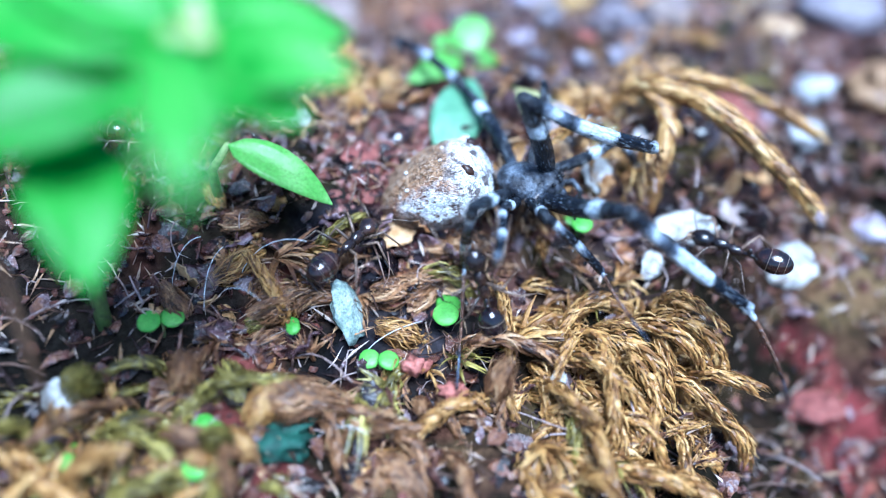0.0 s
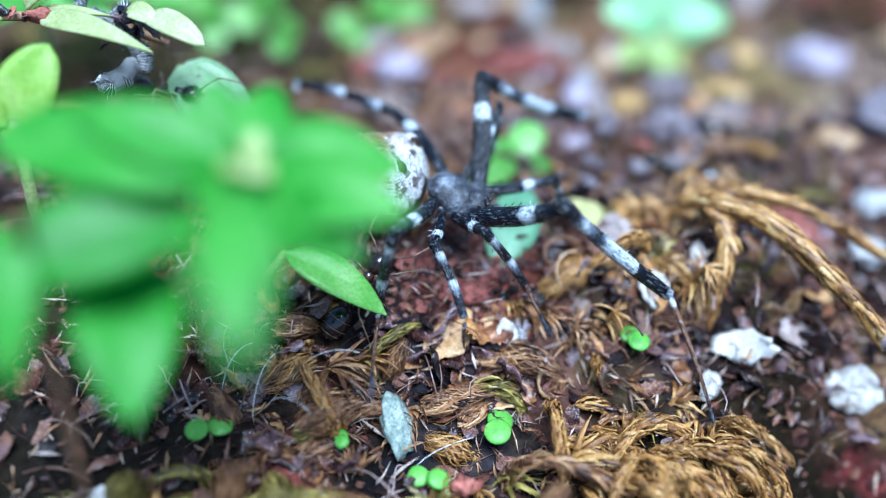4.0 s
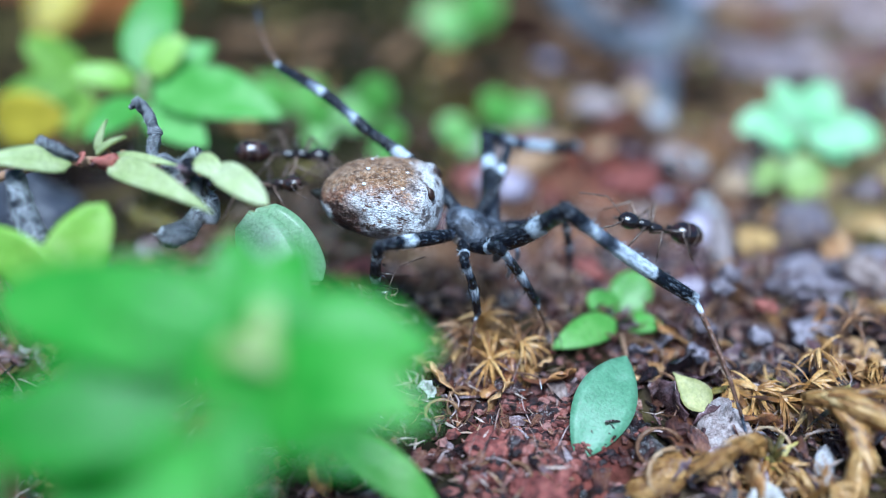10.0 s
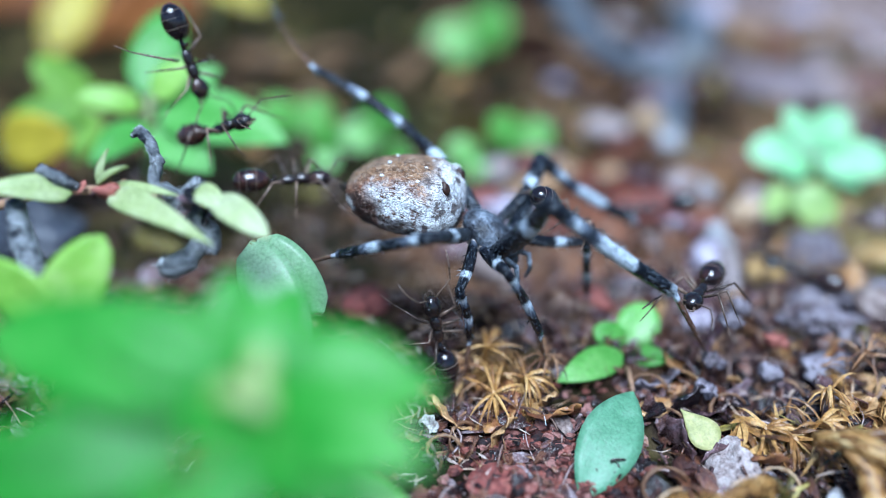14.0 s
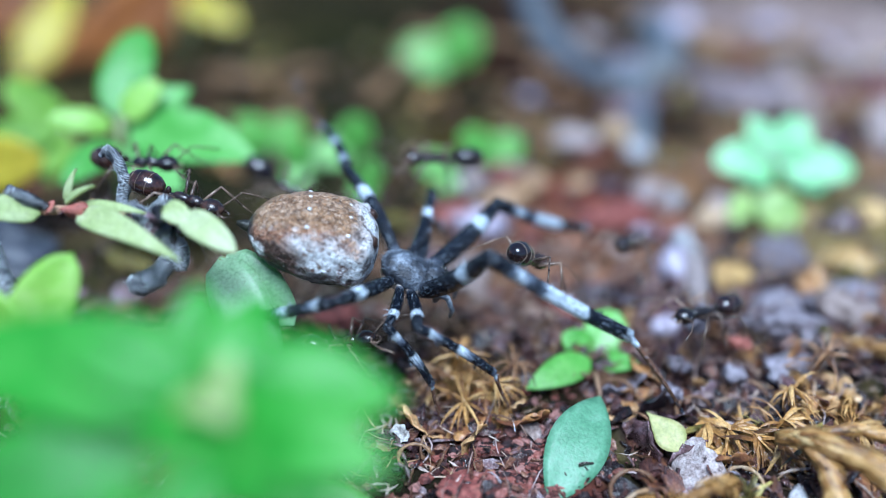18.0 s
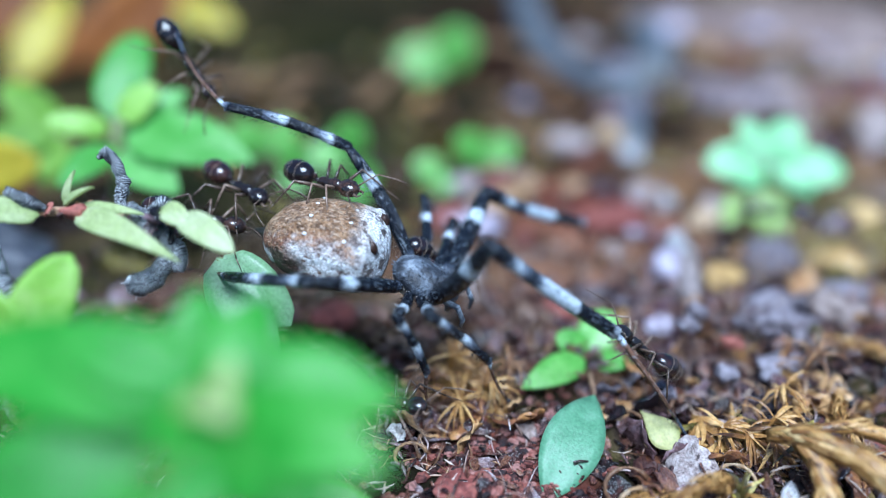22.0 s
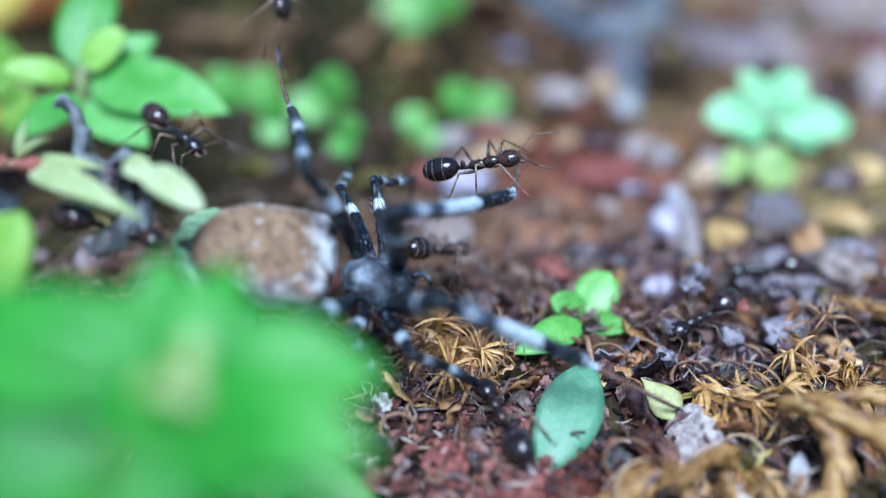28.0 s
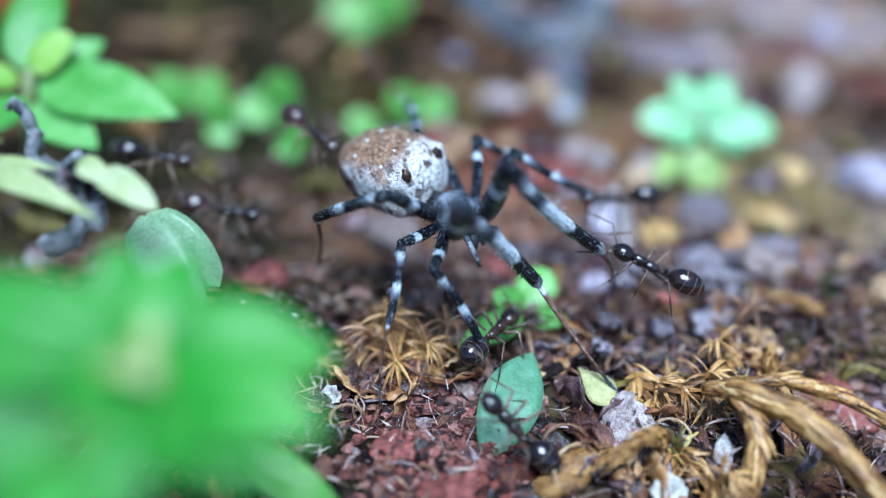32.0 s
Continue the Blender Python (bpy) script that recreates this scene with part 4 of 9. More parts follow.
    for k, (a, ln, w) in enumerate(((-6, 5.0, 2.5), (66, 4.2, 2.5), (116, 4.4, 1.7), (172, 4.4, 2.5), (-38, 3.4, 1.3), (212, 2.4, 1.3))):
        c, s = math.cos(radians(a)), math.sin(radians(a))
        b = (23.9 + c * 0.4, 51.6, 8.2 + s * 0.3)
        leaves.append((b, (23.9 + c * ln, 51.0 + 1.7 * s, 8.2 + s * ln * 0.72), w, (0, -0.8, 0.6), 0.06, 0.2, 0.5))
    plant("rosette_plant", (23.9, 52.4, 5.0), "small light green rosette of rounded leaves on the soil", leaves, [([(23.9, 52.4, 4.6), (23.9, 52.2, 6.6), (23.9, 51.6, 8.2)], 0.3)], "mint_leaf")
    plant("seedling", (21.6, 48.4, 4.8), "yellow-green seedling with two round leaves below the rosette", [
        ((21.0, 48.2, 7.4), (19.6, 46.8, 6.0), 1.5, (0, -0.85, 0.4), 0.05, 0.15, 0.5),
        ((21.9, 48.2, 7.5), (23.5, 46.6, 5.4), 2.4, (0, -0.85, 0.4), 0.05, 0.15, 0.4),
    ], [([(21.6, 48.4, 4.4), (21.4, 48.3, 6.2), (21.2, 48.2, 7.5)], 0.16)], "pale_leaf")
    # leafy plant behind the dry twig
    back = plant("leafy_plant", (-16.6, 46.0, 5.0), "green leafy plant behind the dry twig", [
        ((-16.5, 45.6, 13.6), (-15.4, 49.9, 17.6), 2.7, (0.1, -0.9, 0.4), 0.05, 0.2, 0.7),
        ((-15.2, 44.2, 13.2), (-7.9, 41.4, 12.3), 3.6, (0.1, -0.6, 0.8), 0.06, 0.2),
        ((-15.9, 43.9, 12.5), (-18.0, 40.7, 11.3), 2.0, (0, -0.7, 0.7), 0.05, 0.2),
        ((-15.3, 43.3, 12.4), (-11.7, 40.4, 11.0), 2.6, (0.1, -0.7, 0.7), 0.05, 0.2),
        ((-15.3, 44.8, 13.3), (-12.2, 46.4, 14.9), 2.2, (0, -0.7, 0.6), 0.05, 0.2),
    ], [([(-16.6, 46.0, 4.6), (-16.4, 44.6, 9.4), (-16.1, 44.7, 11.9), (-15.8, 44.9, 13.8)], 0.32)], "back_leaf")
    for b, t, w in (((-16.3, 44.7, 13.2), (-19.4, 44.0, 14.0), 1.5), ((-15.3, 44.1, 13.8), (-13.5, 45.2, 15.6), 1.8)):
        part("young_leaf", leaf_geo(b, t, w, (0, -0.7, 0.7), 0.06, 0.2, point=0.7, seed=t[0]), M["lime_leaf"], back, "pale lime-green young leaf", origin=(-16.6, 46.0, 5.0))
    plant("leafy_plant", (-22.5, 53.0, 5.0), "yellow-green leafy plant beside the dead leaf", [
        ((-21.8, 51.4, 11.4), (-25.4, 52.4, 14.0), 2.4, (0, -0.8, 0.6), 0.05, 0.2, 0.7),
        ((-21.8, 51.4, 11.2), (-26.4, 49.6, 11.0), 2.4, (0, -0.8, 0.6), 0.05, 0.2),
        ((-21.8, 51.4, 11.0), (-22.4, 49.0, 8.4), 2.2, (0, -0.8, 0.6), 0.05, 0.2),
    ], [([(-22.5, 53.0, 4.6), (-22.2, 52.4, 8.0), (-21.8, 51.4, 11.4)], 0.3)], "shade_leaf")
    # small seedlings further back
    for x, y, w, turn in ((-4.6, 60.0, 2.6, 75), (-7.4, 56.0, 2.0, 120), (5.6, 60.4, 2.4, 20), (2.6, 56.2, 2.1, 160), (3.6, 86.4, 4.4, 60), (-10.7, 60.9, 2.6, 30), (-2.6, 52.6, 1.6, 100)):
        g = ground_height(x, y)
        root = (x, y, g - 0.3)
        b = (x, y - 0.3, g + 1.0)
        plant("seedling", root, "small bright green seedling with round leaves on the soil", [
            (b, (x + math.cos(radians(a)) * w * 1.15, y - 0.8 + 0.4 * math.sin(radians(a)), g + 1.6 + math.sin(radians(a)) * w * 0.9), w * 0.95, (0, -0.85, 0.5), 0.05, 0.12, 0.4)
            for a in (turn, turn + 115)], [([root, b], 0.2)], "fresh_pale")
    # twig with dry bracts where the ants stand
    o = (-17.5, 30.5, 4.6)
    twig = thing("dry_flower_twig", o, "dry flowering twig with pale green sepals and dark curled bracts", "twig")
    part("stem", tube([(-17.5, 30.5, 4.2), (-18.2, 30.0, 9.0), (-17.4, 29.2, 13.6), (-14.6, 29.4, 14.4), (-12.2, 29.6, 14.3), (-9.6, 29.6, 13.9), (-7.8, 30.2, 12.9)], [0.34, 0.3, 0.24, 0.18, 0.2, 0.24, 0.12], 8), M["twig"], twig, origin=o)
    for b, t, w in (((-12.4, 29.2, 14.3), (-7.9, 26.3, 13.6), 1.15), ((-12.4, 29.4, 14.5), (-9.6, 28.8, 14.4), 0.55), ((-12.9, 29.6, 14.6), (-12.4, 29.8, 15.9), 0.4), ((-12.9, 29.5, 14.6), (-11.5, 29.0, 15.5), 0.4), ((-13.8, 29.2, 14.3), (-16.6, 27.8, 15.0), 1.3)):
        part("sepal", leaf_geo(b, t, w, (0, -0.6, 0.8), 0.08, 0.4, thick=0.16, point=1.6, seed=b[0]), M["sepal"], twig, "pale yellow-green sepal", origin=o)

    for b, t, w in (((-8.2, 28.2, 14.5), (-6.0, 26.7, 13.7), 1.05), ((-9.0, 28.7, 14.7), (-7.7, 27.8, 14.3), 0.85)):
        part("sepal", leaf_geo(b, t, w, (0.1, -0.7, 0.7), 0.12, 0.5, thick=0.14, point=0.6, seed=b[0]), M["sepal"], twig, "short rounded cup-shaped sepal", origin=o)

    def bract(pts, radii):
        """A shrivelled bract: a rolled strip with cross ribs and short hairs."""
        rng = random.Random(int(abs(pts[0][0]) * 100))
        path, girth = [], []
        for i in range(len(pts) - 1):
            for k in range(8):
                path.append(Vector(pts[i]).lerp(Vector(pts[i + 1]), k / 8))
                girth.append((radii[i] + (radii[i + 1] - radii[i]) * k / 8) * (1.0 + 0.30 * noise.noise(Vector((i * 1.3 + k * 0.3, pts[0][0], 2.0)))))
        path.append(Vector(pts[-1]))
        girth.append(radii[-1])
        verts, faces = tube(path, girth, 12)
        along = [(i // 12) / (len(path) - 1) * (len(pts) - 1) for i in range(len(verts))]
        # flattened crosswise, with a lengthwise groove
        hairs = []
        for _ in range(60):
            i = rng.randrange(1, len(path) - 1)
            d = Vector((rng.gauss(0, 1), rng.gauss(0, 1), rng.gauss(0, 1))).normalized()
            hairs.append(tube([path[i] + d * girth[i] * 0.85, path[i] + d * (girth[i] + 0.14)], [0.014, 0.004], 3, False))
        geo = join((verts, faces), *hairs)
        ob = part("bract", geo, M["ribbed"], twig, "dark curled ribbed bract", origin=o)
        along += [0.0] * (len(geo[0]) - len(along))
        ob.data.attributes.new("along", "FLOAT", "POINT").data.foreach_set("value", along)

    bract([(-10.7, 29.7, 13.9), (-11.1, 30.4, 14.4), (-11.0, 30.8, 15.0), (-11.3, 31.2, 15.7), (-11.7, 31.4, 16.1), (-12.0, 31.2, 15.9)], [0.2, 0.22, 0.28, 0.26, 0.2, 0.08])
    bract([(-13.6, 29.4, 14.5), (-14.2, 29.2, 14.9), (-14.7, 29.1, 15.3), (-14.9, 29.2, 14.8)], [0.16, 0.27, 0.25, 0.08])
    bract([(-10.6, 29.8, 14.3), (-10.0, 29.4, 14.0), (-9.2, 29.0, 13.5), (-8.6, 28.7, 12.9), (-8.6, 28.4, 12.2)], [0.3, 0.42, 0.46, 0.42, 0.2])
    bract([(-9.0, 28.7, 12.6), (-9.5, 28.0, 12.1), (-10.0, 27.7, 12.0), (-10.3, 27.6, 12.3)], [0.3, 0.46, 0.44, 0.2])
    bract([(-9.8, 29.6, 14.2), (-9.2, 29.7, 14.6), (-8.9, 29.8, 14.3)], [0.16, 0.24, 0.12])
    bract([(-15.8, 28.8, 14.2), (-15.4, 28.0, 13.2), (-14.8, 27.2, 12.2), (-14.6, 26.9, 11.0)], [0.3, 0.5, 0.5, 0.25])
    part("seed_head", ball((-12.3, 29.2, 14.45), (0.6, 0.36, 0.3), 8, 12, 0.7, 3), M["red_cap"], twig, "reddish dried flower base", origin=o)
    rng = random.Random(31)
    for k in range(12):
        spot = Vector((-9.0 + rng.gauss(0, 0.5), 28.7 + rng.gauss(0, 0.3), 14.1 + rng.gauss(0, 0.3)))
        turn = Euler((rng.uniform(-1, 1), rng.uniform(-1, 1), rng.uniform(0, 6.28))).to_matrix()
        verts, faces = crumpled_leaf(k + 90, rng.uniform(0.3, 0.55))
        part("dry_petal", ([tuple(spot + turn @ Vector(v)) for v in verts], faces), M["dead_purple"], twig, "blackened shrivelled petal", origin=o)
    for k in range(14):
        x = rng.uniform(-14.4, -10.0)
        spot = Vector((x, 29.3 + rng.uniform(-0.3, 0.4), 14.4 + rng.uniform(-0.15, 0.35) - 0.08 * max(0, x + 12)))
        turn = Euler((rng.uniform(-1, 1), rng.uniform(-1, 1), rng.uniform(0, 6.28))).to_matrix()
        verts, faces = crumpled_leaf(k + 60, rng.uniform(0.18, 0.34))
        part("dry_petal", ([tuple(spot + turn @ Vector(v)) for v in verts], faces), M[rng.choice(("red_cap", "dead_brown", "dead_purple"))], twig, "shrivelled reddish petal", origin=o)
    del twig["at"]
    # round-leaved plant beside the twig
    plant("round_leaf_plant", (-12.8, 25.6, 4.4), "pale green round-leaved plant beside the twig", [
        ((-13.3, 24.6, 11.2), (-11.4, 25.8, 14.2), 2.0, (0.1, -0.9, 0.3), 0.06, 0.1, 0.6),
        ((-13.1, 24.6, 11.6), (-15.6, 25.4, 13.6), 1.8, (0, -0.9, 0.3), 0.06, 0.2),
    ], [([(-12.8, 25.6, 4.0), (-13.0, 25.2, 8.0), (-12.8, 24.5, 11.8)], 0.26)], "lime_leaf")
    oval = plant("oval_leaf_plant", (-7.2, 30.6, 4.8), "grey-green plant with two thin oval leaves under the twig", [
        ((-7.5, 30.0, 12.0), (-5.2, 27.2, 8.2), 2.1, (0.3, -0.9, 0.3), 0.1, 0.12, 0.5),
        ((-7.2, 30.1, 12.1), (-4.6, 29.0, 9.4), 1.9, (0.3, -0.9, 0.3), 0.1, 0.12, 0.5),
    ], [([(-7.2, 30.6, 4.4), (-7.7, 30.5, 8.4), (-7.4, 30.0, 12.0)], 0.2)], "thin_leaf")
    # narrow leaf low over the soil
    plant("lance_leaf", (-4.2, 23.6, 3.6), "narrow green lance-shaped leaf over the soil", [((-3.5, 22.3, 6.8), (0.2, 21.0, 4.4), 1.6, (0.3, -0.6, 0.75), 0.10, 0.3)], [([(-4.2, 23.6, 3.2), (-4.3, 23.0, 5.4), (-3.5, 22.3, 6.8)], 0.2)], "fresh_pale")
    # leaf on a thin stem near the lens
    plant("side_leaf_plant", (-9.8, 13.6, 2.0), "green leaf on a thin brown stem", [((-9.7, 12.9, 12.8), (-10.1, 10.8, 9.9), 1.2, (0.2, -0.9, 0.4), 0.06, 0.2)], [([(-9.8, 13.6, 1.6), (-9.8, 13.5, 8.0), (-9.6, 13.3, 13.6), (-9.7, 12.9, 12.8)], 0.12)], "near_leaf", "twig")
    # yellow and orange leaves in the back corner
    plant("yellow_leaf", (-37.0, 79.0, 5.6), "yellowing leaf behind the plants", [((-36.6, 79.4, 8.2), (-33.4, 86.8, 15.4), 4.4, (0.1, -0.9, 0.4), 0.05, 0.2)], [([(-37.0, 79.0, 5.0), (-36.6, 79.4, 8.2)], 0.4)], "yellow_leaf")
    plant("yellow_leaf", (-26.0, 50.6, 5.0), "rounded pale yellow leaf beside green plants", [((-27.0, 49.4, 9.4), (-21.9, 48.0, 10.4), 3.2, (0.1, -0.9, 0.3), 0.05, 0.2, 0.6)], [([(-26.0, 50.6, 4.6), (-26.8, 49.8, 8.0), (-27.0, 49.4, 9.4)], 0.25)], "yellow_leaf")
    plant("yellow_leaf", (-24.0, 91.0, 7.0), "small yellow-green leaf far behind", [((-23.7, 90.1, 13.5), (-17.7, 88.6, 11.2), 3.0, (0, -0.8, 0.5), 0.05, 0.2, 0.7)], [([(-24.0, 91.0, 6.4), (-24.4, 90.6, 10.0), (-23.7, 90.1, 13.5)], 0.3)], "yellow_leaf")
    plant("dead_leaf", (-38.0, 90.0, 6.0), "large dead orange-brown leaf leaning behind the plants", [((-38.6, 88.6, 3.0), (-23.5, 105.5, 18.5), 7.6, (0.4, -0.9, 0.3), 0.04, 0.12, 0.7)], [([(-38.0, 90.0, 5.0), (-38.6, 88.6, 4.0)], 0.5)], "orange_leaf", "twig")
    plant("dead_leaf", (-54.0, 101.0, 6.4), "dead orange leaf standing behind the yellow leaf", [((-53.0, 100.6, 4.6), (-44.0, 110.0, 18.0), 9.0, (0.2, -0.9, 0.3), 0.04, 0.12, 0.7)], [([(-54.0, 101.0, 5.4), (-53.0, 100.6, 5.0)], 0.5)], "orange_leaf", "twig")
    # dry stalks lying on the far soil
    for x0, y0, x1, y1, r in ((-20.0, 80.0, -8.0, 84.0, 0.9), (-15.0, 62.0, -9.0, 80.0, 0.8), (-4.0, 74.0, 4.0, 98.0, 0.8), (-1.0, 98.0, 14.0, 92.0, 0.9), (26.0, 96.0, 44.0, 88.0, 1.0), (34.0, 66.0, 50.0, 72.0, 0.8)):
        rise = [(x0 + (x1 - x0) * k / 5, y0 + (y1 - y0) * k / 5) for k in range(6)]
        pts = [(x, y, ground_height(x, y) + r * 0.9 + 0.3 * math.sin(k * 1.9)) for k, (x, y) in enumerate(rise)]
        tagged(new("dry_stalk", mesh_of("dry_stalk", *tube(pts, [r * (1.1 - 0.08 * k) for k in range(6)], 8), M["straw"])), "dry tan plant stalk lying on the soil", "stalk", "dry stalks")
    # looped grey root far behind
    o = (18.0, 80.0, 6.4)
    curl = thing("curled_grey_root", o, "pale grey looping root lying on the soil", "root")
    part("root", tube(curve((13.6, 104.0, 12.6), (13.4, 86.0, 6.8), (18.0, 77.5, 6.2), (22.6, 80.8, 7.0), 22), [1.7 + 0.6 * noise.noise(Vector((i * 0.5, 2, 1))) for i in range(22)], 10), M["grey_root"], curl, origin=o)
    part("root", tube(curve((21.6, 80.2, 6.8), (24.6, 81.0, 7.4), (27.0, 86.0, 8.6), (25.4, 92.0, 9.6), 12), [1.9 + 0.8 * noise.noise(Vector((i * 0.6, 5, 1))) for i in range(12)], 10), M["grey_root"], curl, origin=o)
    part("root", tube(curve((21.2, 79.6, 6.8), (20.9, 75.0, 6.8), (18.6, 68.0, 6.4), (17.6, 62.0, 5.8), 14), [1.2 + 0.5 * noise.noise(Vector((i * 0.6, 9, 1))) for i in range(14)], 10), M["grey_root"], curl, origin=o)
    del curl["at"]
    # forked ochre root, spun of several strands
    o = (14.6, 24.3, 4.2)
    root = thing("forked_root", o, "ochre forked dry root bridging the litter", "root")

    def strands(pts, radii, count, seed, label=""):
        rng = random.Random(seed)
        path, girth = [], []
        for i in range(len(pts) - 1):
            for k in range(4):
                path.append(Vector(pts[i]).lerp(Vector(pts[i + 1]), k / 4))
                girth.append(radii[i] + (radii[i + 1] - radii[i]) * k / 4)
        path.append(Vector(pts[-1]))
        girth.append(radii[-1])
        for c in range(count):
            a0, turns = 6.283 * c / count, rng.uniform(0.25, 0.5)
            line = []
            for i, p in enumerate(path):
                a = a0 + turns * i + 0.3 * math.sin(i * 1.7 + c)
                line.append(p + Vector((0.4 * math.cos(a), 0.6 * math.cos(a), math.sin(a))) * girth[i] * 0.62)
            part("strand", tube(line, [g * rng.uniform(0.34, 0.52) for g in girth], 6), M["root"], root, label, origin=o)
        # dry leaf scales lying along the strands
        scales = []
        for k in range(int(len(path) * 9)):
            i = rng.randrange(0, len(path) - 2)
            d = (path[i + 1] - path[i]).normalized()
            a, ln = rng.uniform(0, 6.283), rng.uniform(0.7, 1.3)
            n1 = d.orthogonal().normalized()
            out = n1 * math.cos(a) + d.cross(n1) * math.sin(a)
            b = path[i].lerp(path[i + 1], rng.random()) + out * girth[i] * 0.85
            scales.append(ribbon([b, b + d * ln * 0.3 + out * 0.08, b + d * ln * 0.6 + out * 0.1, b + d * ln * 0.85 + out * 0.06, b + d * ln + out * rng.uniform(0, 0.2)], rng.uniform(0.06, 0.11), out))
        tagged(part("scale_cover", join(*scales), M["gold_moss"], root, "overlapping dry leaf scales", origin=o), kind="stuff")

    strands([(13.9, 25.0, 6.4), (14.7, 24.3, 6.9), (16.2, 23.2, 6.8), (17.4, 22.1, 6.2), (18.4, 20.9, 5.3), (19.6, 19.6, 4.2), (20.6, 18.6, 2.9)], [0.26, 0.42, 0.48, 0.50, 0.46, 0.40, 0.34], 7, 3)
    strands([(14.5, 24.4, 6.8), (15.1, 23.6, 6.3), (15.3, 22.9, 5.7), (15.0, 22.2, 4.8), (14.7, 21.9, 3.6), (14.6, 21.8, 2.4)], [0.22, 0.34, 0.36, 0.32, 0.26, 0.2], 5, 5, "short side root")
    strands([(15.4, 24.6, 6.9), (16.8, 24.6, 7.0), (18.6, 24.2, 6.6), (21.0, 23.2, 5.6), (23.0, 22.2, 4.4)], [0.14, 0.22, 0.24, 0.22, 0.14], 4, 7, "thin side root")
    del root["at"]
    # pairs of round seed leaves
    for x, y, a, r in ((-6.8, 19.1, 10, 0.46), (1.2, 16.7, -30, 0.42), (-5.3, 14.9, -60, 0.46), (-5.4, 13.8, 20, 0.48), (-10.2, 15.2, 80, 0.36), (4.3, 18.3, 70, 0.54), (-1.9, 18.1, 90, 0.28), (10.5, 20.4, 90, 0.46)):
        g = ground_height(x, y) - 0.1
        h = 0.9
        pair = thing("sprout", (x, y, g), "tiny sprout with two round bright green seed leaves", "sprout", "round-leaved sprouts")
        part("stem", tube([(0, 0, 0), (0.05, 0.02, h * 0.6), (0, 0, h)], 0.07, 6), M["stem"], pair)
        for s in (-1, 1):
            c, q = math.cos(radians(a)) * s, math.sin(radians(a)) * s
            part("seed_leaf", ball((c * r * 0.95, q * r * 0.95, h + 0.02 - q * 0.3 * r), (r, r, 0.10), 8, 16, 0.08, x + s, Euler((0.45, 0.12 * s, 0)).to_matrix()), M["cotyledon"], pair)
        del pair["at"]
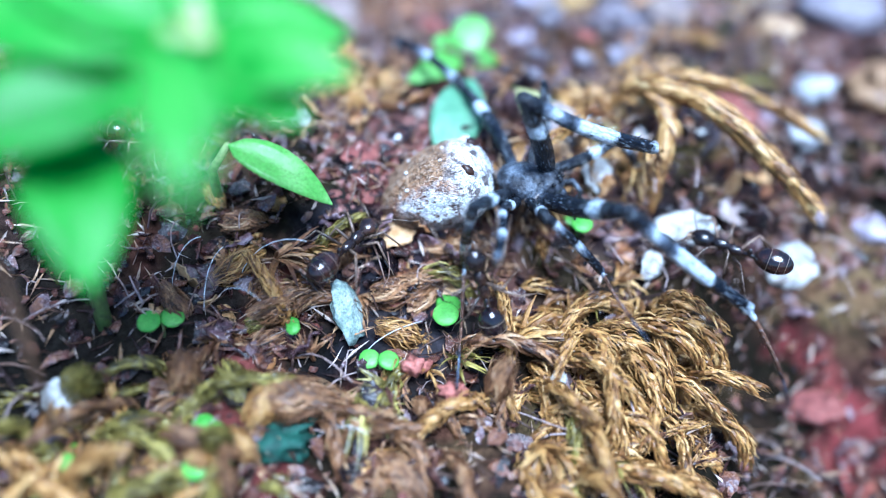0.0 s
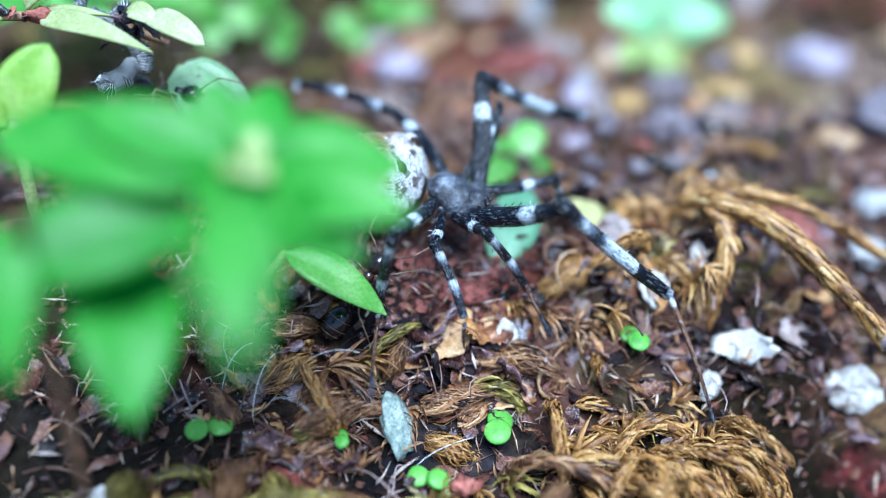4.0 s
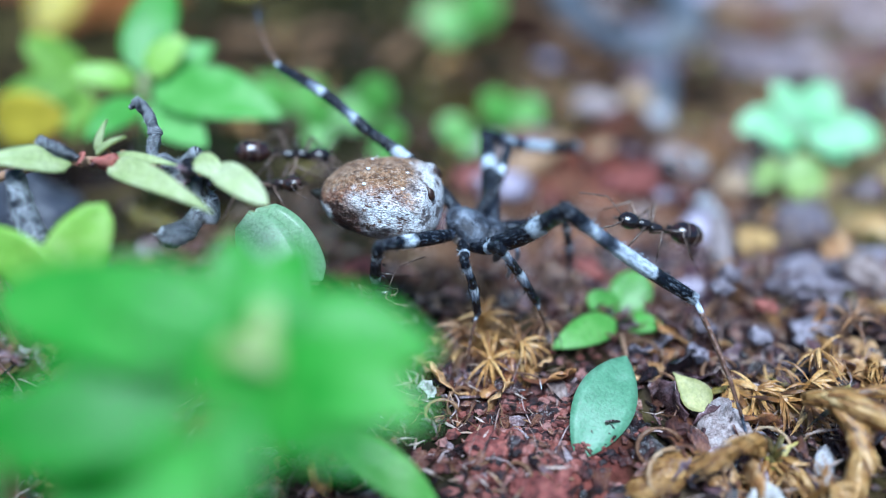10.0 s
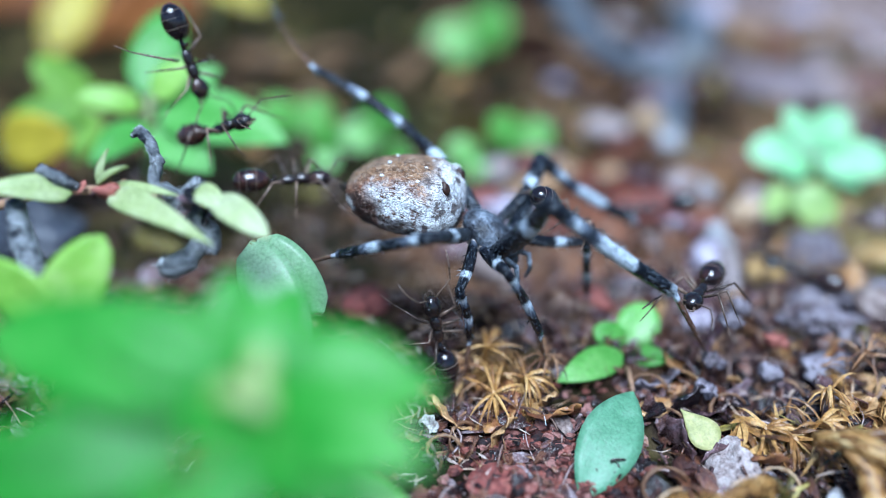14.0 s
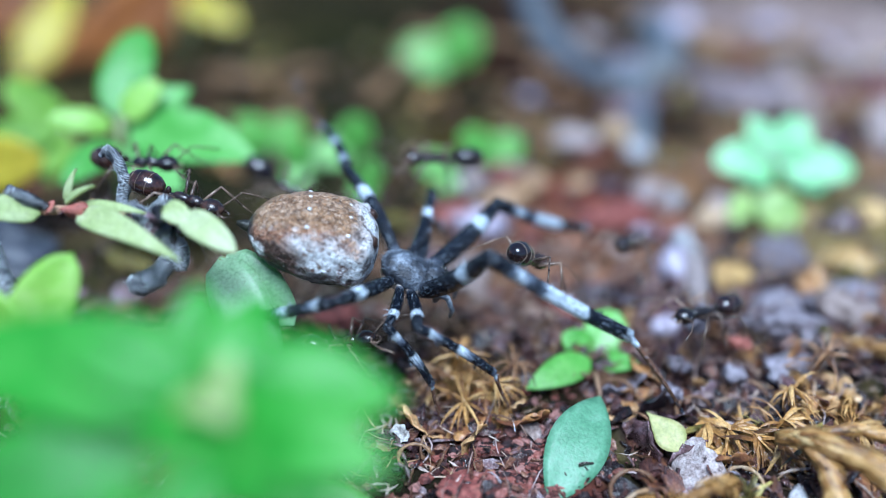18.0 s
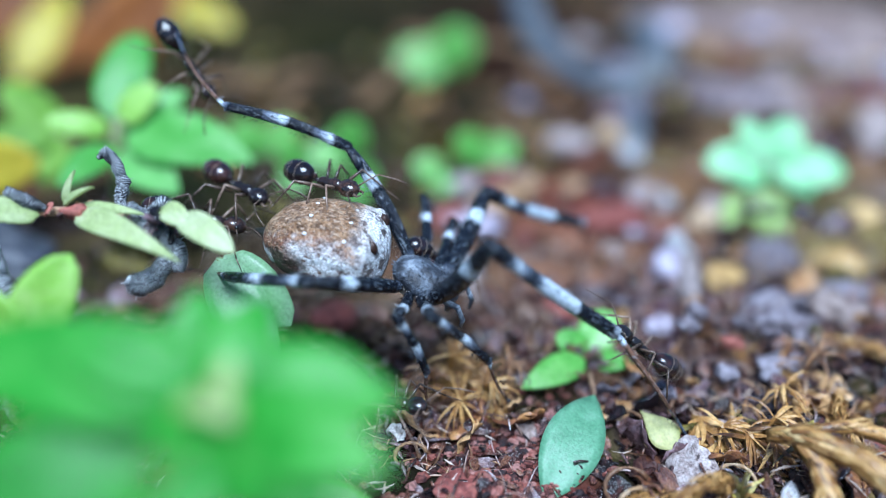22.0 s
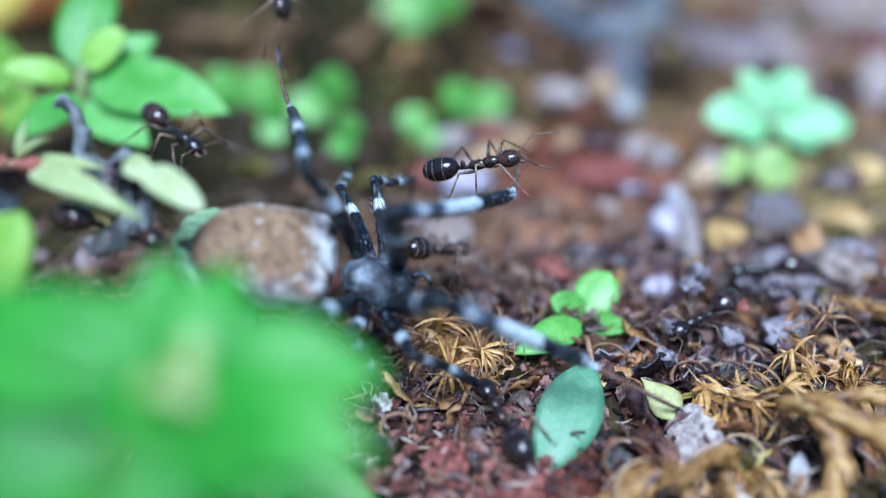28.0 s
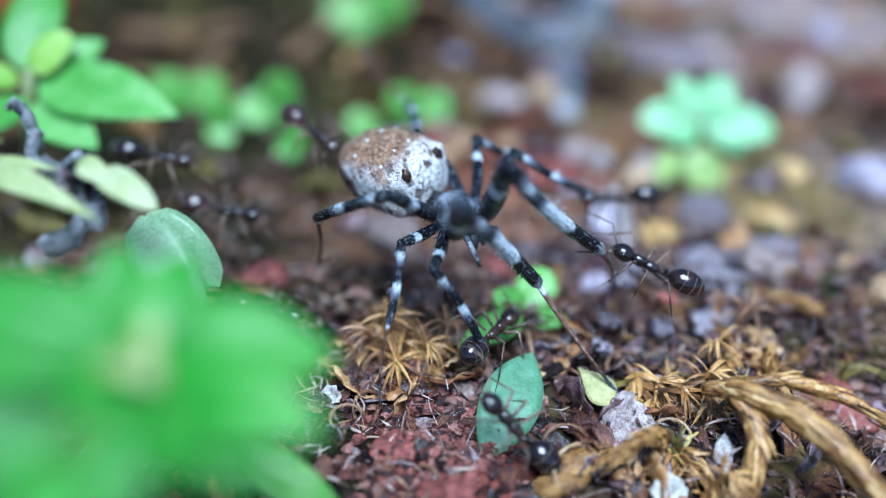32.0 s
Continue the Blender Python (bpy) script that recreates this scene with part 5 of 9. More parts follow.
    # pale chips, seeds and flakes
    for k, (x, y, lift, sx, sy, sz, tilt, mat, label) in enumerate((
            (-10.4, 17.1, 1.0, 0.75, 0.9, 0.28, 55, "bone_chip", "white chalky chip in the moss"), (0.3, 18.7, 0.9, 0.65, 1.3, 0.3, 58, "grey_green_chip", "pale grey-green chip on the soil"),
            (11.9, 22.1, 0.9, 0.66, 1.0, 0.25, 58, "bone_chip", "white chip of dry bark"), (20.4, 19.0, 1.2, 1.1, 1.0, 0.4, 55, "bone_chip", "pale flake of dry bark"), (23.6, 24.2, 0.8, 0.8, 0.8, 0.5, 20, "white_chip", "white pebble on the soil"), (5.3, 21.4, 0.7, 0.42, 0.6, 0.25, 50, "bone_chip", "white crumb on the soil"), (13.4, 18.9, 1.0, 0.9, 0.7, 0.25, 55, "bone_chip", "white crumb on the soil"),
            (5.9, 21.4, 0.4, 0.3, 0.6, 0.2, 50, "white_chip", "small white sliver of bark"), (15.6, 20.3, 1.0, 1.25, 0.9, 0.25, 58, "bone_chip", "large cream-coloured flake of bark"), (-0.4, 26.9, 0.7, 0.40, 0.55, 0.24, 60, "bone_chip", "empty white seed husk on soil"),
            (7.8, 14.5, 1.5, 0.36, 0.46, 0.2, 60, "bone_chip", "white husk among golden moss"), (28.0, 58.0, 0.8, 3.4, 2.0, 0.6, 30, "grey_chip", "lilac grey stone on the soil"),
            (-22.5, 41.9, 1.4, 2.6, 2.2, 2.0, 0, "dark_stone", "dark grey stone by the plants"), (18.9, 34.6, 0.6, 1.8, 1.0, 0.4, 25, "grey_chip", "lilac grey bark flake on soil"), (38.2, 64.8, 0.6, 1.6, 2.6, 0.7, 40, "cream_chip", "ochre clod of dry soil"),
            (17.0, 30.9, 0.7, 1.3, 0.9, 0.3, 20, "grey_chip", "lilac grey flake of bark"), (2.0, 24.8, -0.05, 1.1, 0.9, 0.5, 0, "brick", "reddish brick crumb on soil"), (3.8, 23.2, -0.1, 1.2, 0.9, 0.5, 0, "brick", "reddish brick crumb on soil"), (21.4, 16.4, 0.1, 1.5, 1.1, 0.5, 10, "brick", "red brick fragment on soil"), (21.2, 27.3, 0.2, 2.0, 1.6, 0.7, 0, "brick", "red brick fragment on soil"), (-3.6, 35.8, 0.4, 1.2, 1.0, 0.7, 0, "brick", "reddish brick crumb on soil"),
            (17.0, 60.6, 0.5, 0.9, 1.0, 0.9, 10, "white_chip", "white pebble at the root's end"), (16.2, 63.8, 0.6, 1.2, 1.2, 1.0, 10, "flake_plain", "ochre pebble beside the grey root"), (12.8, 48.5, 0.4, 2.6, 1.9, 0.9, 0, "brick", "red brick fragment on soil"), (15.8, 43.6, 0.7, 0.9, 1.0, 1.2, 0, "white_chip", "white pebble standing on the soil"), (17.5, 40.2, 0.4, 1.2, 1.0, 0.8, 10, "root", "ochre clod of dry soil"), (18.5, 47.5, 0.5, 1.1, 1.0, 0.8, 0, "flake_plain", "tan clod of dry soil"), (25.0, 42.6, 0.5, 1.5, 1.1, 0.8, 0, "root", "ochre clod of dry soil"), (11.7, 42.8, 0.4, 0.7, 0.6, 0.6, 0, "cream_chip", "pale pinkish pebble on soil"), (18.5, 36.6, 0.5, 1.4, 0.9, 0.4, 25, "grey_chip", "lilac grey flake of bark"), (21.0, 36.2, 0.5, 1.3, 1.0, 0.4, 20, "grey_chip", "lilac grey flake of bark"), (23.0, 37.6, 0.4, 1.5, 0.9, 0.4, 30, "grey_chip", "lilac grey flake of bark"), (9.6, 38.6, 0.3, 1.2, 0.8, 0.4, 25, "grey_chip", "lilac grey flake of bark"), (34.1, 47.1, 0.7, 2.2, 1.8, 1.2, 10, "lilac_stone", "pale lilac stone on the soil"), (21.3, 43.2, 0.5, 1.8, 1.4, 1.0, 10, "grey_chip", "lilac grey bark flake on soil"), (16.8, 50.7, 0.4, 1.2, 1.0, 0.7, 10, "white_chip", "white pebble on the soil"), (19.9, 49.4, 0.4, 1.2, 1.0, 0.7, 10, "cream_chip", "pale clod of dry soil"), (31.7, 34.0, 0.8, 2.6, 2.1, 1.4, 10, "grey_chip", "slate grey bark flake on soil"), (26.4, 28.2, 0.3, 1.1, 0.9, 0.6, 10, "white_chip", "white pebble on the soil"), (29.8, 27.0, 0.7, 2.2, 1.8, 1.2, 10, "flake_plain", "orange-brown clod of dry soil"), (21.6, 35.8, 0.5, 1.7, 1.4, 0.9, 10, "cream_chip", "pale clod of dry soil"), (39.6, 38.5, 0.6, 2.0, 1.6, 1.1, 10, "cream_chip", "pale clod of dry soil"), (25.9, 21.0, 0.3, 1.0, 0.8, 0.6, 10, "lilac_stone", "pale lilac stone on the soil"), (26.8, 32.8, 0.4, 1.2, 1.0, 0.7, 10, "flake_plain", "orange-brown clod of dry soil"), (28.7, 47.5, 0.4, 1.3, 1.0, 0.7, 10, "root", "ochre clod of dry soil"), (42.8, 49.4, 0.7, 2.2, 1.8, 1.2, 10, "flake_plain", "orange-brown clod of dry soil"), (21.3, 27.7, 0.3, 1.0, 0.8, 0.6, 10, "brick", "reddish brick crumb on soil"), (8.5, 22.0, 0.4, 0.5, 0.9, 0.16, 35, "cream_chip", "pale flake of dry bark"), (14.4, 23.4, 0.4, 0.36, 0.9, 0.12, 40, "white_chip", "narrow white sliver of bark"), (18.2, 20.8, 0.3, 0.9, 0.7, 0.2, 30, "cream_chip", "pale flake of dry bark"), (5.0, 27.6, 0.4, 0.4, 0.5, 0.2, 30, "cream_chip", "pale flake of dry bark"))):
        z = ground_height(x, y) + lift
        if mat == "bone_chip":
            # torn, curled flakes
            verts, faces = crumpled_leaf(k * 7 + 3, 1.0)
            geo = [(v[0] * sx * 1.1, v[1] * sy * 1.5, v[2] * 0.7 * (sx + sy) / 2) for v in verts], faces
        else:
            geo = ball((0, 0, 0), (sx, sy, sz), 12, 16, 0.55 if mat != "brick" else 0.42, k * 3.1)
        ob = new("chip", mesh_of("chip", *geo, M[mat], mat not in ("brick", "dark_stone")))
        tagged(ob, label, "chip")
        ob.matrix_world = pose(x * MM, y * MM, z * MM, tilt, 12 * math.sin(k * 2.1), 40 * math.sin(k * 1.3))
    bit = thing("leaf_fragment", (10.4, 26.2, 4.4), "torn dead leaf, pitted grey with a yellow-green corner, on the litter", "leaf")
    verts, faces = crumpled_leaf(140, 1.45)
    turn = Euler((radians(38), radians(-8), radians(-62))).to_matrix()
    part("blade", ([tuple(turn @ Vector((v[0], v[1] * 1.05, v[2] * 0.9)) + Vector((11.0, 25.6, 4.75))) for v in verts], faces), M["pitted"], bit, "pale grey pitted blade", origin=(10.4, 26.2, 4.4))
    part("corner", leaf_geo((9.7, 27.7, 5.75), (10.9, 26.3, 4.85), 1.35, (0.2, -0.75, 0.65), 0.06, 0.1, seed=5, point=0.9, belly=1.6), M["torn_corner"], bit, "yellow-green corner", origin=(10.4, 26.2, 4.4))
    del bit["at"]
    # coarse clods, bark and pebbles further back
    rng = random.Random(63)
    clods = {"cream_chip": "cream-coloured clod of dry soil behind the plants", "lilac_stone": "lilac grey pebble on the far soil", "flake_plain": "ochre lump of bark on the far soil", "brick": "rusty red lump of brick on the far soil", "dead_purple": "dark wet lump of rotten bark"}
    for k in range(70):
        if k < 46:
            x, y = rng.uniform(10, 62), rng.uniform(44, 105)
        else:
            x, y = rng.uniform(0, 16), rng.uniform(36, 58)
        mat = rng.choices(list(clods), (0.26, 0.2, 0.24, 0.14, 0.16))[0]
        r = rng.uniform(0.7, 1.9) * (0.7 + y / 110)
        ob = new("clod", mesh_of("clod", *ball((0, 0, 0), (r, r * rng.uniform(0.6, 1.0), r * rng.uniform(0.35, 0.6)), 9, 12, 0.6, k * 1.7), M[mat]))
        tagged(ob, clods[mat], "clod", "clods on the far soil")
        ob.matrix_world = pose(x * MM, y * MM, (ground_height(x, y) + 0.15 * r) * MM, rng.gauss(10, 15), rng.gauss(0, 12), rng.uniform(0, 360))
    # spotted strip of bark leaning on the white pebble
    pts = [(15.9, 43.0, ground_height(15.9, 43.0) + 0.8), (15.6, 41.0, ground_height(15.6, 41.0) + 0.8), (15.1, 38.8, ground_height(15.1, 38.8) + 0.5), (14.7, 36.8, ground_height(14.7, 36.8) + 0.1)]
    tagged(new("bark_strip", mesh_of("bark_strip", *tube(pts, [0.45, 0.7, 0.62, 0.3], 9), M["pitted"])), "pale grey spotted strip of bark on the soil", "bark")
    # curled dry leaf rims
    for x, y, r, seed in ((8.6, 23.2, 0.95, 1), (8.4, 24.2, 0.8, 2), (1.0, 26.9, 0.7, 3), (12.0, 28.6, 0.7, 4), (6.9, 20.0, 0.7, 5), (8.8, 29.4, 0.75, 6), (9.2, 27.6, 0.8, 7), (0.2, 25.8, 0.6, 8), (12.8, 24.6, 0.7, 9), (14.6, 29.6, 0.8, 10), (3.0, 23.4, 0.5, 11)):
        g = ground_height(x, y)
        rng = random.Random(seed)
        pts = [(r * math.cos(a) * 1.1, r * 0.5 * math.sin(a), 0.35 + r * 0.75 * math.sin(a)) for a in [0.3 + 0.42 * k for k in range(10)]]
        strip = tube(pts, [0.05 + 0.06 * rng.random() for _ in pts], 6)
        ob = new("curled_leaf", mesh_of("curled_leaf", strip[0], strip[1], M["flake_plain"]))
        tagged(ob, "curled dry brown leaf rim on the soil", "dead leaf", "curled dead leaves")
        ob.location = (x * MM, y * MM, (g + 0.1) * MM)
        ob.rotation_euler = (0, 0, rng.uniform(-0.8, 0.8))
    # spore heads on bent stalks
    for x, y, h, mat in ((3.5, 14.8, 1.0, "red_cap"), (2.3, 16.0, 1.5, "red_cap"), (12.6, 31.9, 2.6, "grey_chip"), (14.7, 31.8, 2.2, "red_cap"), (13.4, 33.2, 2.4, "grey_chip"), (15.8, 33.6, 2.0, "grey_chip"), (11.6, 30.4, 1.6, "grey_chip"), (16.6, 32.2, 1.8, "grey_chip"), (10.9, 29.0, 1.1, "grey_chip"), (13.9, 30.0, 1.4, "grey_chip")):
        g = ground_height(x, y) - 0.1
        st = thing("spore_stalk", (x, y, g), "thin stalk with a wrinkled spore head", "stalk", "spore stalks")
        part("stalk", tube([(0, 0, 0), (-0.25, 0.1, h * 0.5), (0.1, 0, h)], [0.15, 0.12, 0.1], 7), M["twig"], st)
        part("head", join(ball((0.1, 0, h + 0.15), (0.42, 0.4, 0.32), 8, 12, 1.0, x), ball((0.5, 0.1, h - 0.05), (0.3, 0.3, 0.25), 6, 10, 1.0, x + 3)), M[mat], st)
        del st["at"]
    # dark algae cushion
    x, y = -2.9, 15.0
    ob = new("algae_cushion", mesh_of("algae_cushion", *ball((0, 0, 0), (1.3, 1.1, 0.5), 12, 18, 1.2, 4), M["algae"]))
    tagged(ob, "dark green felt-like algae cushion on the soil", "algae")
    ob.location = (x * MM, y * MM, (ground_height(x, y) + 0.1) * MM)
    # silk threads between moss tips
    for x, y, dx, dy, dz in ((-3.8, 20.6, 2.8, -1.0, 2.2), (-4.6, 20.0, 1.6, -2.2, 1.2), (-5.2, 19.4, 1.0, 1.6, 1.8), (-1.6, 14.8, 1.8, -1.4, 1.4), (2.2, 26.4, 0.2, -1.8, -0.6), (3.4, 27.4, 0.1, -2.4, -0.8), (0.6, 17.4, 2.6, 0.6, 1.0), (-6.4, 20.4, 1.4, 0.8, 2.0), (4.2, 28.0, 0.0, -1.2, 0.2), (3.0, 25.2, 0.4, -1.0, 0.3)):
        z = ground_height(x, y) + 0.3
        p = Vector((x, y, z))
        ob = new("silk_thread", mesh_of("silk_thread", *tube(curve(p, p + Vector((dx * 0.2, dy * 0.3, dz * 0.9)), p + Vector((dx * 0.7, dy * 0.6, dz * 1.1)), p + Vector((dx, dy, dz)), 8), 0.02, 4, False), M["silk"]))
        tagged(ob, "fine pale silk thread between moss tips", "silk", "silk threads")
    return near


# ---------------------------------------------------------------- moss
def ribbon(pts, width, out):
    """A slender pointed leaf along a curve, folded along its midrib; out: the side on which the rib stands proud."""
    n = len(pts)
    verts, faces = [], []
    o = Vector(out)
    for i, p in enumerate(pts):
        d = (pts[min(i + 1, n - 1)] - pts[max(i - 1, 0)]).normalized()
        side = d.cross(o)
        side = side.normalized() if side.length > 1e-6 else d.orthogonal().normalized()
        w = width * (0.55, 1.0, 0.9, 0.55, 0.08)[min(4, int(4.0 * i / (n - 1) + 0.5))]
        rib = side.cross(d) * w * 0.45
        verts += [tuple(p - side * w), tuple(p + rib), tuple(p + side * w)]
    for i in range(n - 1):
        a = i * 3
        faces += [(a, a + 1, a + 4, a + 3), (a + 1, a + 2, a + 5, a + 4)]
    return verts, faces


def moss_frond(length, droop, seed):
    """An arching shoot closely clad in overlapping sickle-shaped leaves, like a braid."""
    rng = random.Random(seed)
    spine = curve((0, 0, 0), (0.30 * length, 0, 0.34 * length), (0.72 * length, rng.uniform(-0.2, 0.2) * length, 0.26 * length), (length, rng.uniform(-0.3, 0.3) * length, -droop * length), 15)
    geos = [tube(spine, [0.15 - 0.006 * i for i in range(15)], 5)]
    count = int(length * 40)
    for k in range(count):
        s = (k + 0.5) / count * 0.97
        i = min(13, int(s * 14))
        p = spine[i].lerp(spine[i + 1], s * 14 - i)
        d = (spine[i + 1] - spine[i]).normalized()
        a = k * 2.4 + rng.uniform(-0.5, 0.5)
        o1 = d.cross(Vector((0, 1, 0))).normalized()
        out = o1 * math.cos(a) + d.cross(o1) * math.sin(a)
        side = d.cross(out)
        ln = rng.uniform(0.6, 1.15) * (1.1 - 0.3 * s)
        r = rng.uniform(0.20, 0.46) * (1.05 - 0.4 * s)
        hook = rng.uniform(-0.10, 0.16)
        path = curve(p + out * 0.04, p + d * ln * 0.30 + out * r * 1.25, p + d * ln * 0.72 + out * r * 1.05 + side * hook, p + d * ln + out * r * rng.uniform(0.1, 0.9) + side * hook * 2 + Vector((0, 0, -0.16)), 5)
        geos.append(ribbon(path, rng.uniform(0.045, 0.105), out))
    return join(*geos)


def moss_bundle(length, spread, seed):
    """Pointed dry leaves splaying from one short stem and hanging over."""
    rng = random.Random(seed)
    geos = [tube(curve((-0.5, 0, -0.5), (-0.3, 0, 0), (-0.1, 0, 0.15), (0.25, 0, 0.12), 5), [0.13, 0.13, 0.12, 0.1, 0.06], 5)]
    for k in range(rng.randint(20, 30)):
        a, b = rng.gauss(0, spread), rng.gauss(0.25, 0.4)
        d = Vector((math.cos(a) * math.cos(b), math.sin(a) * math.cos(b), math.sin(b)))
        ln = length * rng.uniform(0.6, 1.15)
        base = Vector((rng.uniform(-0.25, 0.15), 0, 0.08))
        sag = rng.uniform(0.15, 0.55) * ln
        path = curve(base, base + d * ln * 0.35, base + d * ln * 0.7 - Vector((0, 0, sag * 0.3)), base + d * ln - Vector((rng.uniform(0, 0.2), rng.uniform(-0.2, 0.2), sag)), 5)
        geos.append(ribbon(path, rng.uniform(0.07, 0.13), (0, 0, 1)))
    return join(*geos)


def moss_curl(length, girth, seed):
    """A shrivelled tuft: thin leaves curled round one another into a tight knot with loose tips."""
    rng = random.Random(seed)
    geos = [ball((length * 0.45, 0, 0), (length * 0.40, girth * 0.55, girth * 0.55), 8, 10, 0.3, seed)]
    for k in range(120):
        a0, turn = rng.uniform(0, 6.283), rng.gauss(0, 1.3)
        start, top = rng.uniform(0.0, 0.35), rng.uniform(0.75, 1.2)
        g = girth * rng.uniform(0.6, 1.15)
        loose = rng.random() < 0.22
        path = []
        for i in range(7):
            u = start + (1 - start) * i / 6
            r = g * math.sin(math.pi * min(1.0, 0.14 + 0.78 * u)) ** 0.8 * (1.0 + (0.5 * max(0, i - 3) / 3 if loose else 0))
            a = a0 + turn * u + 0.25 * math.sin(5 * u + k)
            path.append(Vector((length * top * u, math.cos(a) * r, math.sin(a) * r)) + Vector((rng.gauss(0, 0.03), rng.gauss(0, 0.03), rng.gauss(0, 0.03))))
        geos.append(ribbon(path, rng.uniform(0.022, 0.055), path[3] - Vector((path[3].x, 0, 0))))
    return join(*geos)


def moss_tuft(length, seed):
    """A short upright stem whose long curved leaves all comb over to one side."""
    rng = random.Random(seed)
    stem = curve((0, 0, -0.4), (0, 0, length * 0.3), (0.1, 0.05, length * 0.6), (0.25, 0, length * 0.85), 8)
    geos = [tube(stem, [0.16 - 0.012 * i for i in range(8)], 6)]
    for k in range(46):
        s = (k + 0.5) / 46
        i = min(6, int(s * 7))
        p = stem[i].lerp(stem[i + 1], s * 7 - i)
        a = rng.gauss(0, 0.75) + (math.pi if rng.random() < 0.25 else 0)
        out = Vector((math.cos(a), math.sin(a), 0))
        ln = rng.uniform(0.75, 1.25) * length * 0.55
        path = curve(p, p + out * ln * 0.35 + Vector((0, 0, ln * 0.30)), p + out * ln * 0.8 + Vector((0, 0, ln * 0.28)), p + out * ln * 1.05 - Vector((0, 0, rng.uniform(-0.1, 0.4) * ln)), 5)
        geos.append(ribbon(path, rng.uniform(0.055, 0.095), out + Vector((0, 0, 1))))
    return join(*geos)


